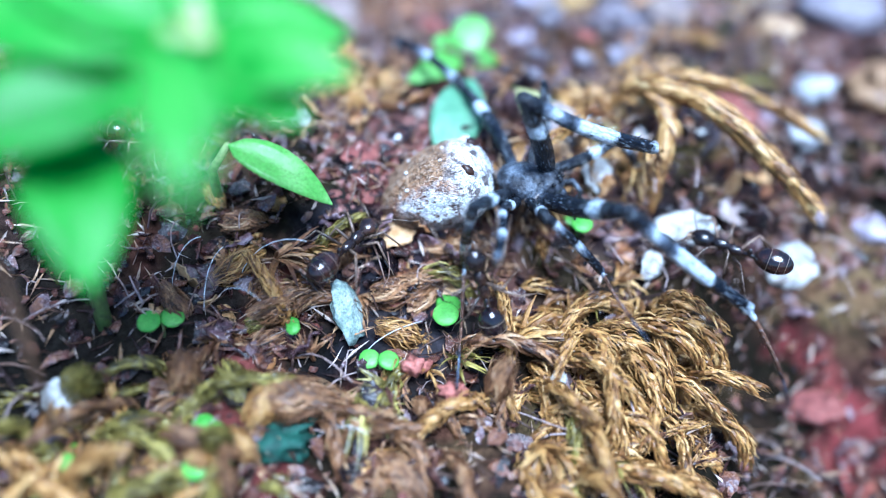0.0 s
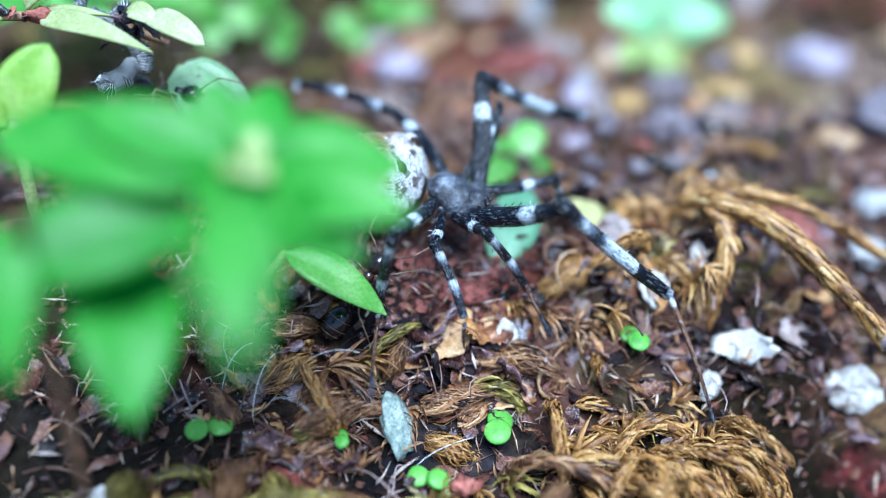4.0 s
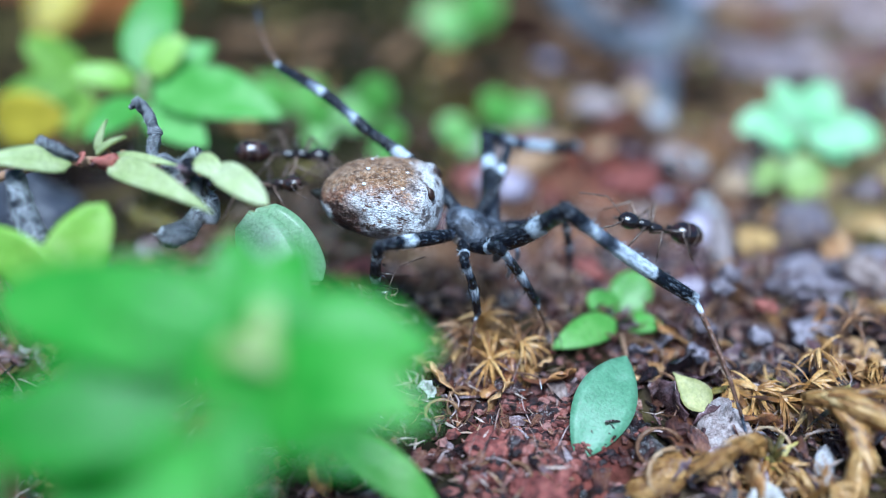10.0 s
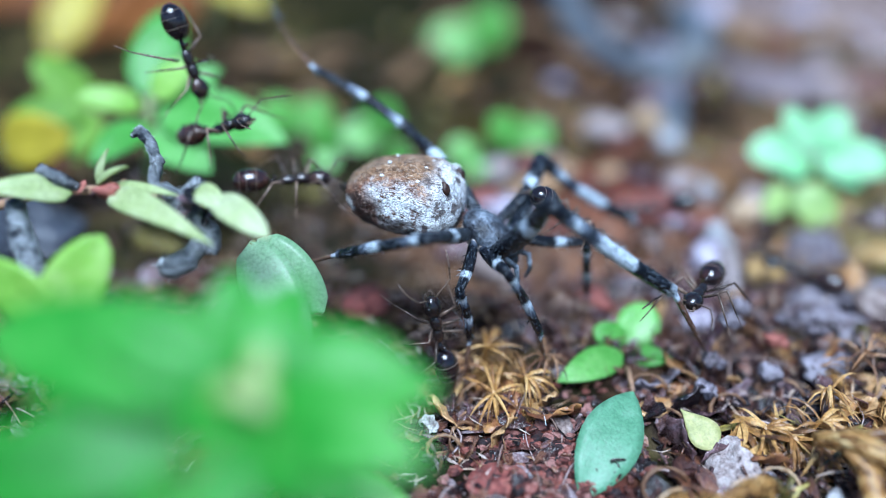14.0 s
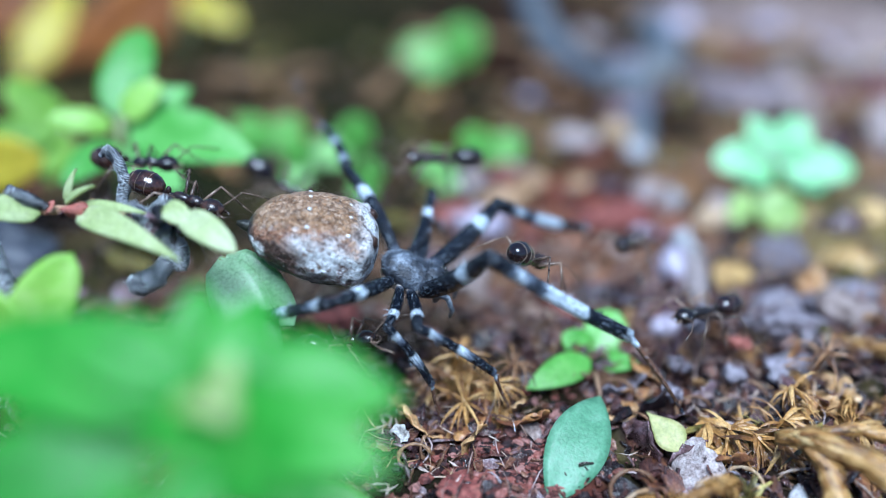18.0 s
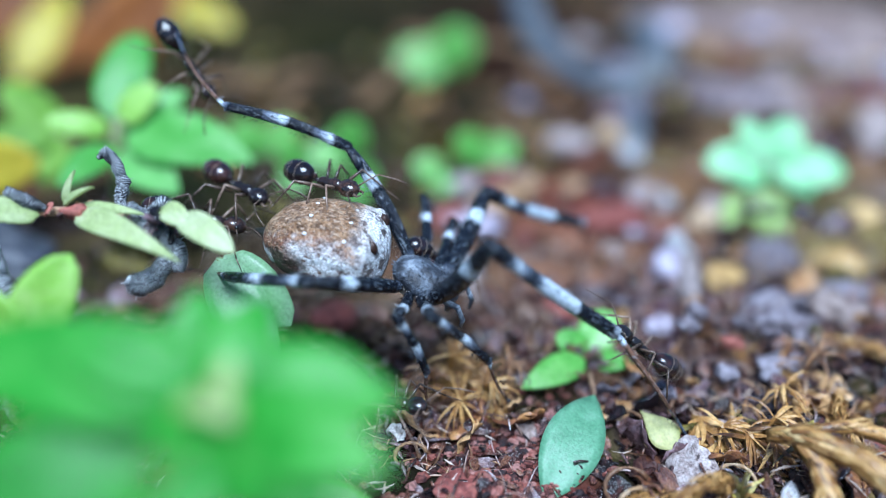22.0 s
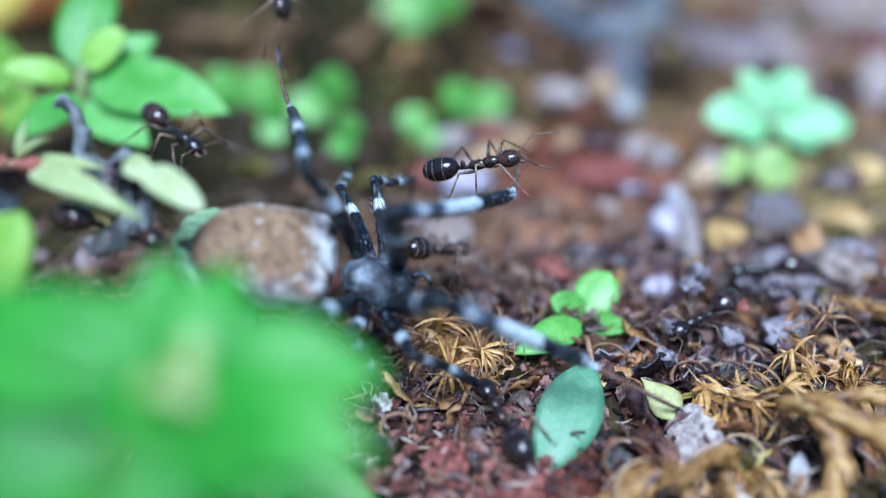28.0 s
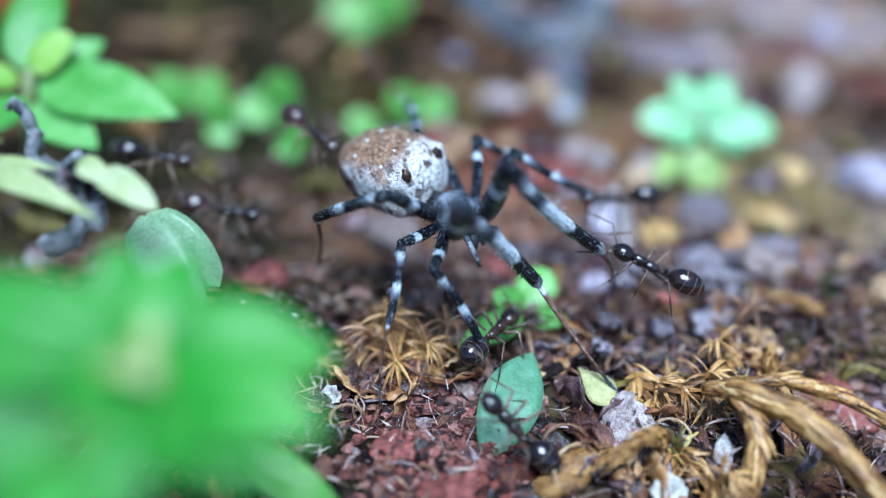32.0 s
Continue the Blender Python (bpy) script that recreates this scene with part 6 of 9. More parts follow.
def scatter_moss():
    rng = random.Random(21)
    builders = {"frond": [lambda i=i: moss_frond(1.9 + 0.38 * i, 0.12 + 0.14 * (i % 3), 30 + i) for i in range(6)],
                "bundle": [lambda i=i: moss_bundle(1.25 + 0.16 * i, 0.38 + 0.07 * i, 50 + i) for i in range(5)],
                "curl": [lambda i=i: moss_curl(1.5 + 0.28 * i, 0.50 + 0.05 * i, 70 + i) for i in range(4)],
                "tuft": [lambda i=i: moss_tuft(2.0 + 0.2 * i, 90 + i) for i in range(4)]}
    shapes = {kind: [make() for make in row] for kind, row in builders.items()}
    meshes = {(mat, kind): [mesh_of("moss_shoot", g[0], g[1], M[mat], False) for g in row] for mat in ("gold_moss", "brown_moss", "olive_moss") for kind, row in shapes.items()}
    carpet = {mat: [] for mat in ("gold_moss", "brown_moss", "olive_moss")}
    tint = {"gold_moss": "golden", "brown_moss": "brown", "olive_moss": "olive green"}
    words = {"frond": "dry %s moss shoot with overlapping pointed leaves", "bundle": "splayed bundle of dry %s moss leaves", "curl": "shrivelled curled %s moss tuft on the soil", "tuft": "upright tuft of curved dry %s moss leaves"}

    def plant_shoot(x, y, lift, mat, kind, k, tilt, heading, size, lower=False):
        m = pose(x * MM, y * MM, (ground_height(x, y) + lift) * MM, rng.gauss(0, 18), tilt, heading) @ Matrix.Diagonal((size, size, size, 1))
        if lower:
            # the lower layer of the bed
            g = shapes[kind][k]
            carpet[mat].append(([tuple((m @ (Vector(v) * MM)) / MM) for v in g[0]], g[1]))
            return
        ob = new("moss_shoot", meshes[mat, kind][k])
        tagged(ob, words[kind] % tint[mat], "moss", "moss shoots")
        ob.matrix_world = m

    # centre, spread, count, chance of gold and of olive, main heading in degrees, shares of fronds and bundles
    beds = [((9.0, 15.0), (3.4, 2.8), 90, 0.95, 0.03, -42, 0.84, 0.06), ((12.0, 15.6), (2.2, 2.4), 36, 0.95, 0.0, -30, 0.86, 0.05), ((8.2, 17.6), (2.4, 1.0), 16, 0.9, 0.05, -10, 0.4, 0.5), ((8.5, 12.4), (3.0, 1.2), 26, 0.8, 0.1, -50, 0.6, 0.3),
            ((-3.4, 18.2), (2.6, 2.2), 26, 0.05, 0.12, 150, 0.2, 0.1), ((-7.6, 16.4), (2.6, 1.6), 26, 0.15, 0.5, 200, 0.5, 0.2), ((-10.6, 15.6), (1.8, 1.8), 18, 0.3, 0.5, 250, 0.6, 0.2), ((-4.4, 14.6), (3.0, 1.4), 20, 0.15, 0.3, 220, 0.4, 0.2),
            ((-9.6, 15.0), (2.6, 1.5), 24, 0.5, 0.35, 230, 0.6, 0.15), ((-5.2, 13.6), (3.0, 1.2), 20, 0.35, 0.3, 220, 0.5, 0.2), ((2.8, 15.8), (1.8, 1.6), 16, 0.2, 0.15, -60, 0.3, 0.3), ((-10.8, 13.6), (2.0, 1.2), 14, 0.6, 0.3, 230, 0.7, 0.1),
            ((0.3, 14.6), (2.2, 1.6), 22, 0.1, 0.2, -60, 0.3, 0.3), ((-3.4, 22.0), (1.4, 1.4), 14, 0.25, 0.1, 160, 0.1, 0.2), ((-0.9, 20.8), (1.2, 0.9), 12, 0.3, 0.15, 10, 0.1, 0.4),
            ((1.2, 31.4), (1.2, 1.2), 16, 0.5, 0.0, -70, 0.1, 0.8), ((3.1, 30.2), (1.0, 1.0), 12, 0.7, 0.0, -60, 0.1, 0.8), ((12.6, 26.6), (1.3, 1.0), 12, 0.8, 0.05, -60, 0.0, 0.9), ((14.8, 27.0), (1.6, 1.0), 12, 0.8, 0.1, -60, 0.1, 0.8), ((17.2, 27.6), (2.0, 1.2), 10, 0.75, 0.1, -45, 0.2, 0.6), ((19.8, 28.6), (2.4, 1.8), 9, 0.7, 0.1, -50, 0.3, 0.5), ((17.5, 33.0), (4.5, 2.8), 12, 0.4, 0.2, -60, 0.5, 0.3),
            ((2.0, 20.0), (2.5, 1.2), 9, 0.15, 0.2, 30, 0.2, 0.3), ((12.5, 23.8), (2.0, 1.0), 8, 0.75, 0.05, -50, 0.2, 0.6), ((21.0, 26.6), (3.0, 2.2), 8, 0.75, 0.05, -50, 0.3, 0.5), ((11.5, 21.0), (2.6, 1.4), 8, 0.5, 0.05, -30, 0.3, 0.4), ((24.0, 36.0), (4.0, 6.0), 10, 0.6, 0.2, 0, 0.4, 0.4), ((6.5, 22.6), (2.4, 0.9), 8, 0.4, 0.1, -40, 0.0, 0.8)]
    for (cx, cy), (sx, sy), count, gold, olive, heading, fronds, bundles in beds:
        for _ in range(count):
            x, y = cx + rng.gauss(0, 0.55) * sx, cy + rng.gauss(0, 0.55) * sy
            r, q = rng.random(), rng.random()
            mat = "gold_moss" if r < gold else "olive_moss" if r < gold + olive else "brown_moss"
            kind = "frond" if q < fronds else "bundle" if q < fronds + bundles else "curl"
            k = rng.randrange(len(shapes[kind]))
            lower = rng.random() < 0.34
            plant_shoot(x, y, -0.30 if lower else rng.uniform(-0.1, 0.45), mat, kind, k, rng.gauss(6, 34) if kind == "frond" else rng.gauss(-5, 30), heading + rng.gauss(0, 72), rng.uniform(0.5, 1.15), lower)
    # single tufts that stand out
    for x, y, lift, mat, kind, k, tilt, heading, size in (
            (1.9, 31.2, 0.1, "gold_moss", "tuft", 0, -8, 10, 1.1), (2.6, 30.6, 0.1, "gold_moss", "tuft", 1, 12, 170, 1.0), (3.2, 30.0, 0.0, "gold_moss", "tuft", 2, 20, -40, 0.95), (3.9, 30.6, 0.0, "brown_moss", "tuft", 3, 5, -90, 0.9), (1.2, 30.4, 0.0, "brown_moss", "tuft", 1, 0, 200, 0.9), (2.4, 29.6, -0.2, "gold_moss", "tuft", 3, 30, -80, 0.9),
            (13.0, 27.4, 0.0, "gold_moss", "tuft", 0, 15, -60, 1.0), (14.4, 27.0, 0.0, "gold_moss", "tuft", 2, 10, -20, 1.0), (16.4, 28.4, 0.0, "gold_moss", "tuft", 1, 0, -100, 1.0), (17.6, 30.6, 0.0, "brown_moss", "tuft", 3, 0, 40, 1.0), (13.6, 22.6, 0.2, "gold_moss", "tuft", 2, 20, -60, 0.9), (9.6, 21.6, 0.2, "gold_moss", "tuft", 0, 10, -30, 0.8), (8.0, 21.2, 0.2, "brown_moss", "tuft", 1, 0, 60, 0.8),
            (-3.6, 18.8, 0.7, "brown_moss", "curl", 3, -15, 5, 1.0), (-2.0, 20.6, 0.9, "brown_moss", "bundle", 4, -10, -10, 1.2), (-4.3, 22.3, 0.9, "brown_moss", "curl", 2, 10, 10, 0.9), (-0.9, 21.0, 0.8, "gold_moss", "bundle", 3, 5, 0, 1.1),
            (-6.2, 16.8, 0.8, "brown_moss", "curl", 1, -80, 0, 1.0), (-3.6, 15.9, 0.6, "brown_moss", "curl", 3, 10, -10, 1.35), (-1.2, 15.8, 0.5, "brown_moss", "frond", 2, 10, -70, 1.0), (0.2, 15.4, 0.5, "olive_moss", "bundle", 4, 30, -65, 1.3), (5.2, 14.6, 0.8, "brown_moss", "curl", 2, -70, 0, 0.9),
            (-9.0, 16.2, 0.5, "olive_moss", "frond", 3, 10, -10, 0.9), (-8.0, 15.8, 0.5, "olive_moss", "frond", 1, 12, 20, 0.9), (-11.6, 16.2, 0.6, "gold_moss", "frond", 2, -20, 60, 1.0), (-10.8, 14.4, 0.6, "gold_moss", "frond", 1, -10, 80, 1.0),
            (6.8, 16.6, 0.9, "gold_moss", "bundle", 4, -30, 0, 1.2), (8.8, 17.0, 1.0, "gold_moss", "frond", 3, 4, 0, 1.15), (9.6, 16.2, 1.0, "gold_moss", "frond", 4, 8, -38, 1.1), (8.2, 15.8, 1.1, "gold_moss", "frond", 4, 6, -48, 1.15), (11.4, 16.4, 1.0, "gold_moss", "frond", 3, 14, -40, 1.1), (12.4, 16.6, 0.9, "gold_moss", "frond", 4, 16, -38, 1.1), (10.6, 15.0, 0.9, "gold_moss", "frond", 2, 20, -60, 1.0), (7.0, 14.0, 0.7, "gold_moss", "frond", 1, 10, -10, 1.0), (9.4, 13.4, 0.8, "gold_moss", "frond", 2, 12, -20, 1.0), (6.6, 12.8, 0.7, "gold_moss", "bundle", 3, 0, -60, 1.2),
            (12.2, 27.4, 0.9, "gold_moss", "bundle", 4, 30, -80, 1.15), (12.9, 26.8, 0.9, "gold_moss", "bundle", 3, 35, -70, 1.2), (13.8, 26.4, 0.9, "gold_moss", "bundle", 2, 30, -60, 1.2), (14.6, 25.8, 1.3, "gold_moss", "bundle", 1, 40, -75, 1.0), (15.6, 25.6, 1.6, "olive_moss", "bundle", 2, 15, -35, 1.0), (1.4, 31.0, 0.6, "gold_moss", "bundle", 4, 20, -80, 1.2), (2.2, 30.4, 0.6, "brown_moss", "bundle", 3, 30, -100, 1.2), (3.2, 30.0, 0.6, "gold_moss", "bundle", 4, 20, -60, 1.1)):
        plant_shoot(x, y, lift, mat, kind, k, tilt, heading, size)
    # soft tufts further back
    for _ in range(90):
        x, y = rng.uniform(-24, 50), rng.uniform(44, 100)
        mat = rng.choice(("olive_moss", "olive_moss", "brown_moss", "gold_moss"))
        plant_shoot(x, y, -0.3, mat, "frond", rng.randrange(6), rng.uniform(-10, 40), rng.uniform(0, 360), rng.uniform(0.9, 1.7), True)
    for mat, geos in carpet.items():
        verts, faces = join(*geos)
        tagged(new("moss_bed", mesh_of("moss_bed", verts, faces, M[mat], False)), "lower layer of dry " + tint[mat] + " moss on the soil", "moss", kind="stuff")


# ---------------------------------------------------------------- litter
def crumpled_leaf(seed, size):
    """A torn, wrinkled piece of dead leaf with real thickness."""
    rng = random.Random(seed)
    nu, nv = 9, 7
    long, curl, twist = rng.uniform(0.45, 0.8), rng.uniform(-0.5, 0.7), rng.uniform(-0.5, 0.5)
    verts, faces = [], []
    for layer in (1, -1):
        for i in range(nu):
            for j in range(nv):
                u, v = 2 * i / (nu - 1) - 1, 2 * j / (nv - 1) - 1
                edge = 1 + 0.3 * noise.noise(Vector((u * 2.2, v * 2.2, seed)))
                x = u * size * edge * (1 - 0.22 * v * v)
                y = v * size * long * edge * (1 - 0.45 * u * u)
                z = size * (0.5 * curl * u * u + twist * u * v * 0.6 + 0.28 * noise.noise(Vector((u * 1.8, v * 1.8, seed + 5))) + 0.10 * noise.noise(Vector((u * 5, v * 5, seed + 9))))
                verts.append((x, y, z + layer * 0.03))
    n = nu * nv
    for i in range(nu - 1):
        for j in range(nv - 1):
            a = i * nv + j
            faces += [(a, a + nv, a + nv + 1, a + 1), (n + a, n + a + 1, n + a + nv + 1, n + a + nv)]
    rim = [i * nv for i in range(nu)] + [(nu - 1) * nv + j for j in range(1, nv)] + [i * nv + nv - 1 for i in range(nu - 2, -1, -1)] + list(range(nv - 2, 0, -1))
    for a, b in zip(rim, rim[1:] + rim[:1]):
        faces.append((a, n + a, n + b, b))
    return verts, faces


def scatter_dead_leaves():
    rng = random.Random(77)
    words = {"dead_brown": "crumpled golden-brown piece of dead leaf", "dead_purple": "wet purple-brown piece of rotten leaf", "grey_chip": "mottled grey scrap of dead leaf"}
    meshes = {m: [mesh_of("dead_leaf_scrap", *crumpled_leaf(k * 3 + 1, 0.55 + 0.13 * k), M[m]) for k in range(7)] for m in words}
    # centre, spread, count
    for (cx, cy), (sx, sy), count in (((11.0, 24.5), (3.5, 3.5), 46), ((16.0, 30.0), (4.5, 3.5), 34), ((10.5, 30.5), (3.0, 2.5), 20), ((4.0, 21.0), (3.5, 1.8), 22), ((-4.0, 19.5), (3.5, 2.5), 12), ((2.0, 28.5), (2.5, 2.0), 14), ((18.0, 22.0), (3.0, 4.0), 18), ((13.5, 38.0), (4.5, 4.0), 16), ((22.0, 39.0), (4.0, 4.0), 14), ((1.0, 16.5), (4.0, 2.0), 8)):
        for _ in range(count):
            x, y = rng.gauss(cx, 0.6 * sx), rng.gauss(cy, 0.6 * sy)
            if 4.6 < x < 8.8 and 23 < y < 32:
                continue
            mat = rng.choices(list(words), (0.5, 0.43, 0.07))[0]
            ob = new("dead_leaf_scrap", rng.choice(meshes[mat]))
            tagged(ob, words[mat], "dead leaf", "scraps of dead leaves")
            ob.matrix_world = pose(x * MM, y * MM, (ground_height(x, y) + rng.uniform(0.1, 0.4)) * MM, rng.gauss(15, 35), rng.gauss(0, 30), rng.uniform(0, 360))


def scatter_litter():
    rng = random.Random(5)

    def spot():
        while True:
            x, y = rng.uniform(-26, 42), rng.uniform(2, 95)
            if -9 < x < 4 and 33 < y < 46 and rng.random() < 0.85:
                continue
            if y < 20 and rng.random() < 0.35:
                continue
            if rng.random() < (1.0 if y < 40 else 0.10 if y < 60 else 0.03):
                return x, y

    geos = []
    for _ in range(6200):
        x, y = spot()
        size = rng.uniform(0.16, 0.70) * (1.35 if rng.random() < 0.2 else 1)
        n = rng.randint(6, 9)
        turn = Euler((rng.gauss(0, 0.8), rng.gauss(0, 0.8), rng.uniform(0, 6.28))).to_matrix()
        c = Vector((x, y, ground_height(x, y) + rng.uniform(0.02, 0.55) * (0.1 if 4.8 < x < 8.4 and 23 < y < 30 else 1)))
        long = rng.uniform(0.35, 0.9)
        top, low = [], []
        curl = rng.uniform(-0.5, 0.5)
        for k in range(n):
            a = 6.283 * k / n
            r = size * rng.uniform(0.6, 1.1)
            p = Vector((math.cos(a) * r, math.sin(a) * r * long, curl * (math.cos(a) * r) ** 2 / size))
            top.append(tuple(c + turn @ p))
            low.append(tuple(c + turn @ (p * 0.94 - Vector((0, 0, 0.07 * size + 0.03)))))
        verts = top + low + [tuple(c + turn @ Vector((0, 0, 0.05)))]
        f = [(k, (k + 1) % n, 2 * n) for k in range(n)] + [(k, n + k, n + (k + 1) % n, (k + 1) % n) for k in range(n)] + [tuple(range(2 * n - 1, n - 1, -1))]
        geos.append((verts, f))
    verts, faces = join(*geos)
    tagged(new("leaf_litter", mesh_of("leaf_litter", verts, faces, M["flake"], False)), "brown, ochre and grey flakes of dead leaves", "litter", kind="stuff")
    geos = []
    for _ in range(3600):
        x, y = spot()
        s = rng.uniform(0.06, 0.27)
        geos.append(ball((x, y, ground_height(x, y) + 0.3 * s), (s, s * rng.uniform(0.6, 1), s * rng.uniform(0.5, 0.9)), 4, 6, 0.7, rng.uniform(0, 99)))
    verts, faces = join(*geos)
    tagged(new("soil_crumbs", mesh_of("soil_crumbs", verts, faces, M["crumb"], False)), "reddish brick and soil crumbs", "crumbs", kind="stuff")
    geos = []
    for _ in range(1500):
        # brick dust
        x, y = rng.gauss(3.6, 1.7), rng.gauss(25, 2.0)
        r = rng.uniform(0.05, 0.26)
        geos.append(ball((x, y, ground_height(x, y) + 0.3 * r), (r, r * rng.uniform(0.6, 1), r * rng.uniform(0.5, 0.9)), 4, 6, 0.8, rng.uniform(0, 99)))
    verts, faces = join(*geos)
    tagged(new("brick_dust", mesh_of("brick_dust", verts, faces, M["dust"], False)), "reddish crumbs of brick on the soil", "crumbs", kind="stuff")
    geos = []
    for _ in range(1500):
        x, y = spot()
        z = ground_height(x, y)
        if 4.6 < x < 8.8 and 21.5 < y < 31:
            continue
        a, ln = rng.uniform(0, 6.28), rng.uniform(0.8, 3.2)
        d = Vector((math.cos(a), math.sin(a), 0))
        p = Vector((x, y, z + 0.05))
        geos.append(tube(curve(p, p + d * ln * 0.3 + Vector((0, 0, rng.uniform(0.1, 1.0))), p + d * ln * 0.7 + Vector((rng.uniform(-0.8, 0.8), rng.uniform(-0.8, 0.8), rng.uniform(0.1, 1.0))), p + d * ln, 6), rng.uniform(0.015, 0.05), 4, False))
    verts, faces = join(*geos)
    tagged(new("litter_fibres", mesh_of("litter_fibres", verts, faces, M["fibre"])), "thin dry roots and plant fibres", "fibres", kind="stuff")

    verts, faces = [], []
    for _ in range(7000):
        # loose slender moss leaves
        x, y = rng.uniform(-14, 28), rng.uniform(3, 46)
        if 4.6 < x < 8.8 and 21.5 < y < 31:
            continue
        p = Vector((x, y, ground_height(x, y) + rng.uniform(0.0, 0.5)))
        d = Vector((rng.gauss(0, 1), rng.gauss(0, 1), rng.uniform(-0.2, 0.9))).normalized()
        o = d.orthogonal().normalized()
        o = Matrix.Rotation(rng.uniform(0, 6.28), 3, d) @ o
        q = d.cross(o)
        ln, w = rng.uniform(0.5, 1.6), rng.uniform(0.025, 0.075)
        n = len(verts)
        verts += [tuple(p), tuple(p + d * ln * 0.45 + o * w), tuple(p + d * ln * 0.45 + q * w * 0.8), tuple(p + d * ln * 0.45 - o * w), tuple(p + d * ln + q * 0.2 * ln), tuple(p + d * ln * 0.45 + q * w * 0.3)]
        faces += [(n, n + 1, n + 2), (n, n + 2, n + 3), (n + 1, n + 4, n + 2), (n + 2, n + 4, n + 3), (n, n + 5, n + 1), (n, n + 3, n + 5), (n + 1, n + 5, n + 4), (n + 5, n + 3, n + 4)]
    tagged(new("moss_leaves", mesh_of("moss_leaves", verts, faces, M["sliver"], False)), "loose slender golden and brown moss leaves", "moss leaves", kind="stuff")


spider, abdomen, legs = build_spider()
ant = build_ant()
near_plant = build_plants()
scatter_moss()
scatter_dead_leaves()
scatter_litter()


# ---------------------------------------------------------------- movement
def motions():
    # seconds, millimetres and degrees
    spider_rows = [
        (0, 7.19, 21.28, 5.07, -4.2, 9.5, -119.9),
        (1, 5.69, 21.45, 5.77, -3.8, 18.9, -113.5),
        (2, 4.4, 22.73, 6.33, -11.3, 18.7, -118.4),
        (2.5, 2.67, 23.76, 6.71, -3.7, 18.8, -113.5),
        (4.5, 2.84, 25.63, 9.31, -26.7, 4.2, -125.2),
        (5, 3.13, 26.47, 10.1, -27.3, -1.3, -121.4),
        (6, 2.97, 28.23, 10.2, -24.2, 0, -113.6),
        (7, 2.78, 29.99, 10.69, -17.2, 0, -111.4),
        (8, 1.97, 30.99, 11.3, -28.3, 0, -109.9),
        (9, 1.62, 31.33, 11.51, -22.3, 0, -108.7),
        (10, 0.67, 31.31, 11.53, -24.2, 4.6, -108.8),
        (11, 0.22, 30.83, 10.27, -15, 4.8, -100.5),
        (12, 1.18, 31.47, 10.76, -19.1, 0, -105.5),
        (13, 0.72, 31.62, 10.99, -26.7, 2.7, -110.8),
        (14, 1.29, 31.86, 12.68, -31, 0, -117.4),
        (17, -0.17, 30.11, 11.35, -16.2, 14.4, -105.9),
        (18, -0.83, 30.31, 11.89, -24, 11, -100.7),
        (19, 0, 31.09, 13.05, -39.1, 3.9, -108.9),
        (20, -1.1, 30.92, 13.19, -26.8, 2.7, -106.7),
        (21, -0.39, 30.91, 13.46, -28.1, 0, -107.2),
        (22, -0.18, 29.46, 12.06, -22.8, 11.1, -109.7),
        (23, -0.64, 29.1, 12.07, -26, 23.7, -107.5),
        (24, -0.79, 27.98, 11.06, -24.7, 29.6, -108.2),
        (25, -1.41, 27.66, 9.05, -14.4, 33.2, -103.5),
        (27.5, -0.37, 28.58, 9.87, -11.2, 31.5, -98.4),
        (28, -1.62, 28.61, 10.3, -16, 33, -98.7),
        (29, 0.96, 29.75, 10.47, 9.7, 21.7, -116.9),
        (30, 3.23, 30.88, 11.36, 4.5, 12, -137.8),
        (31, 5.56, 30.9, 11.83, -10.7, 21.7, -159.3),
        (32, 4.27, 31.6, 12.09, -11.4, 14.7, -153.8),
    ]
    abdomen_rows = [
        (0, 29.5, -1.5, 10.7),
        (1, 9.5, -0.2, 2.2),
        (2, 9.1, -0.1, 2.3),
        (2.5, 11.9, 0, -2.5),
        (4.5, 31.6, -3.9, 9.2),
        (5, 31.7, -3.2, 6.1),
        (6, 25.5, -3.4, 7.7),
        (7, 23.4, -0.8, 2.6),
        (8, 18.9, -4, 7.4),
        (9, 23.4, -3, 7.2),
        (10, 18.9, -3.6, 9.2),
        (11, 0.2, -0.6, 2.2),
        (12, 8.4, -0.8, 2.3),
        (13, 19, -4.2, 9.2),
        (14, 29.1, -3.6, 6),
        (17, 6.1, 0.6, -0.8),
        (18, 3.8, -4.5, 12.1),
        (19, 16, -12.2, 17.3),
        (20, 20.9, -3.4, 7.6),
        (21, 12.9, -0.7, 1.3),
        (22, 13.1, -1.5, 5.7),
        (23, 3.4, -5.1, 17.6),
        (24, -3.9, -3.3, 9.4),
        (25, -3.4, 0.7, -6.2),
        (27.5, -4.7, -0.8, 3.1),
        (28, -6.8, -1.7, 4.3),
        (29, -21.1, 9.7, 33.4),
        (30, -1.5, 2.8, 24),
        (31, 0.2, -1.8, 16.6),
        (32, 4.9, -2.2, 15.1),
    ]
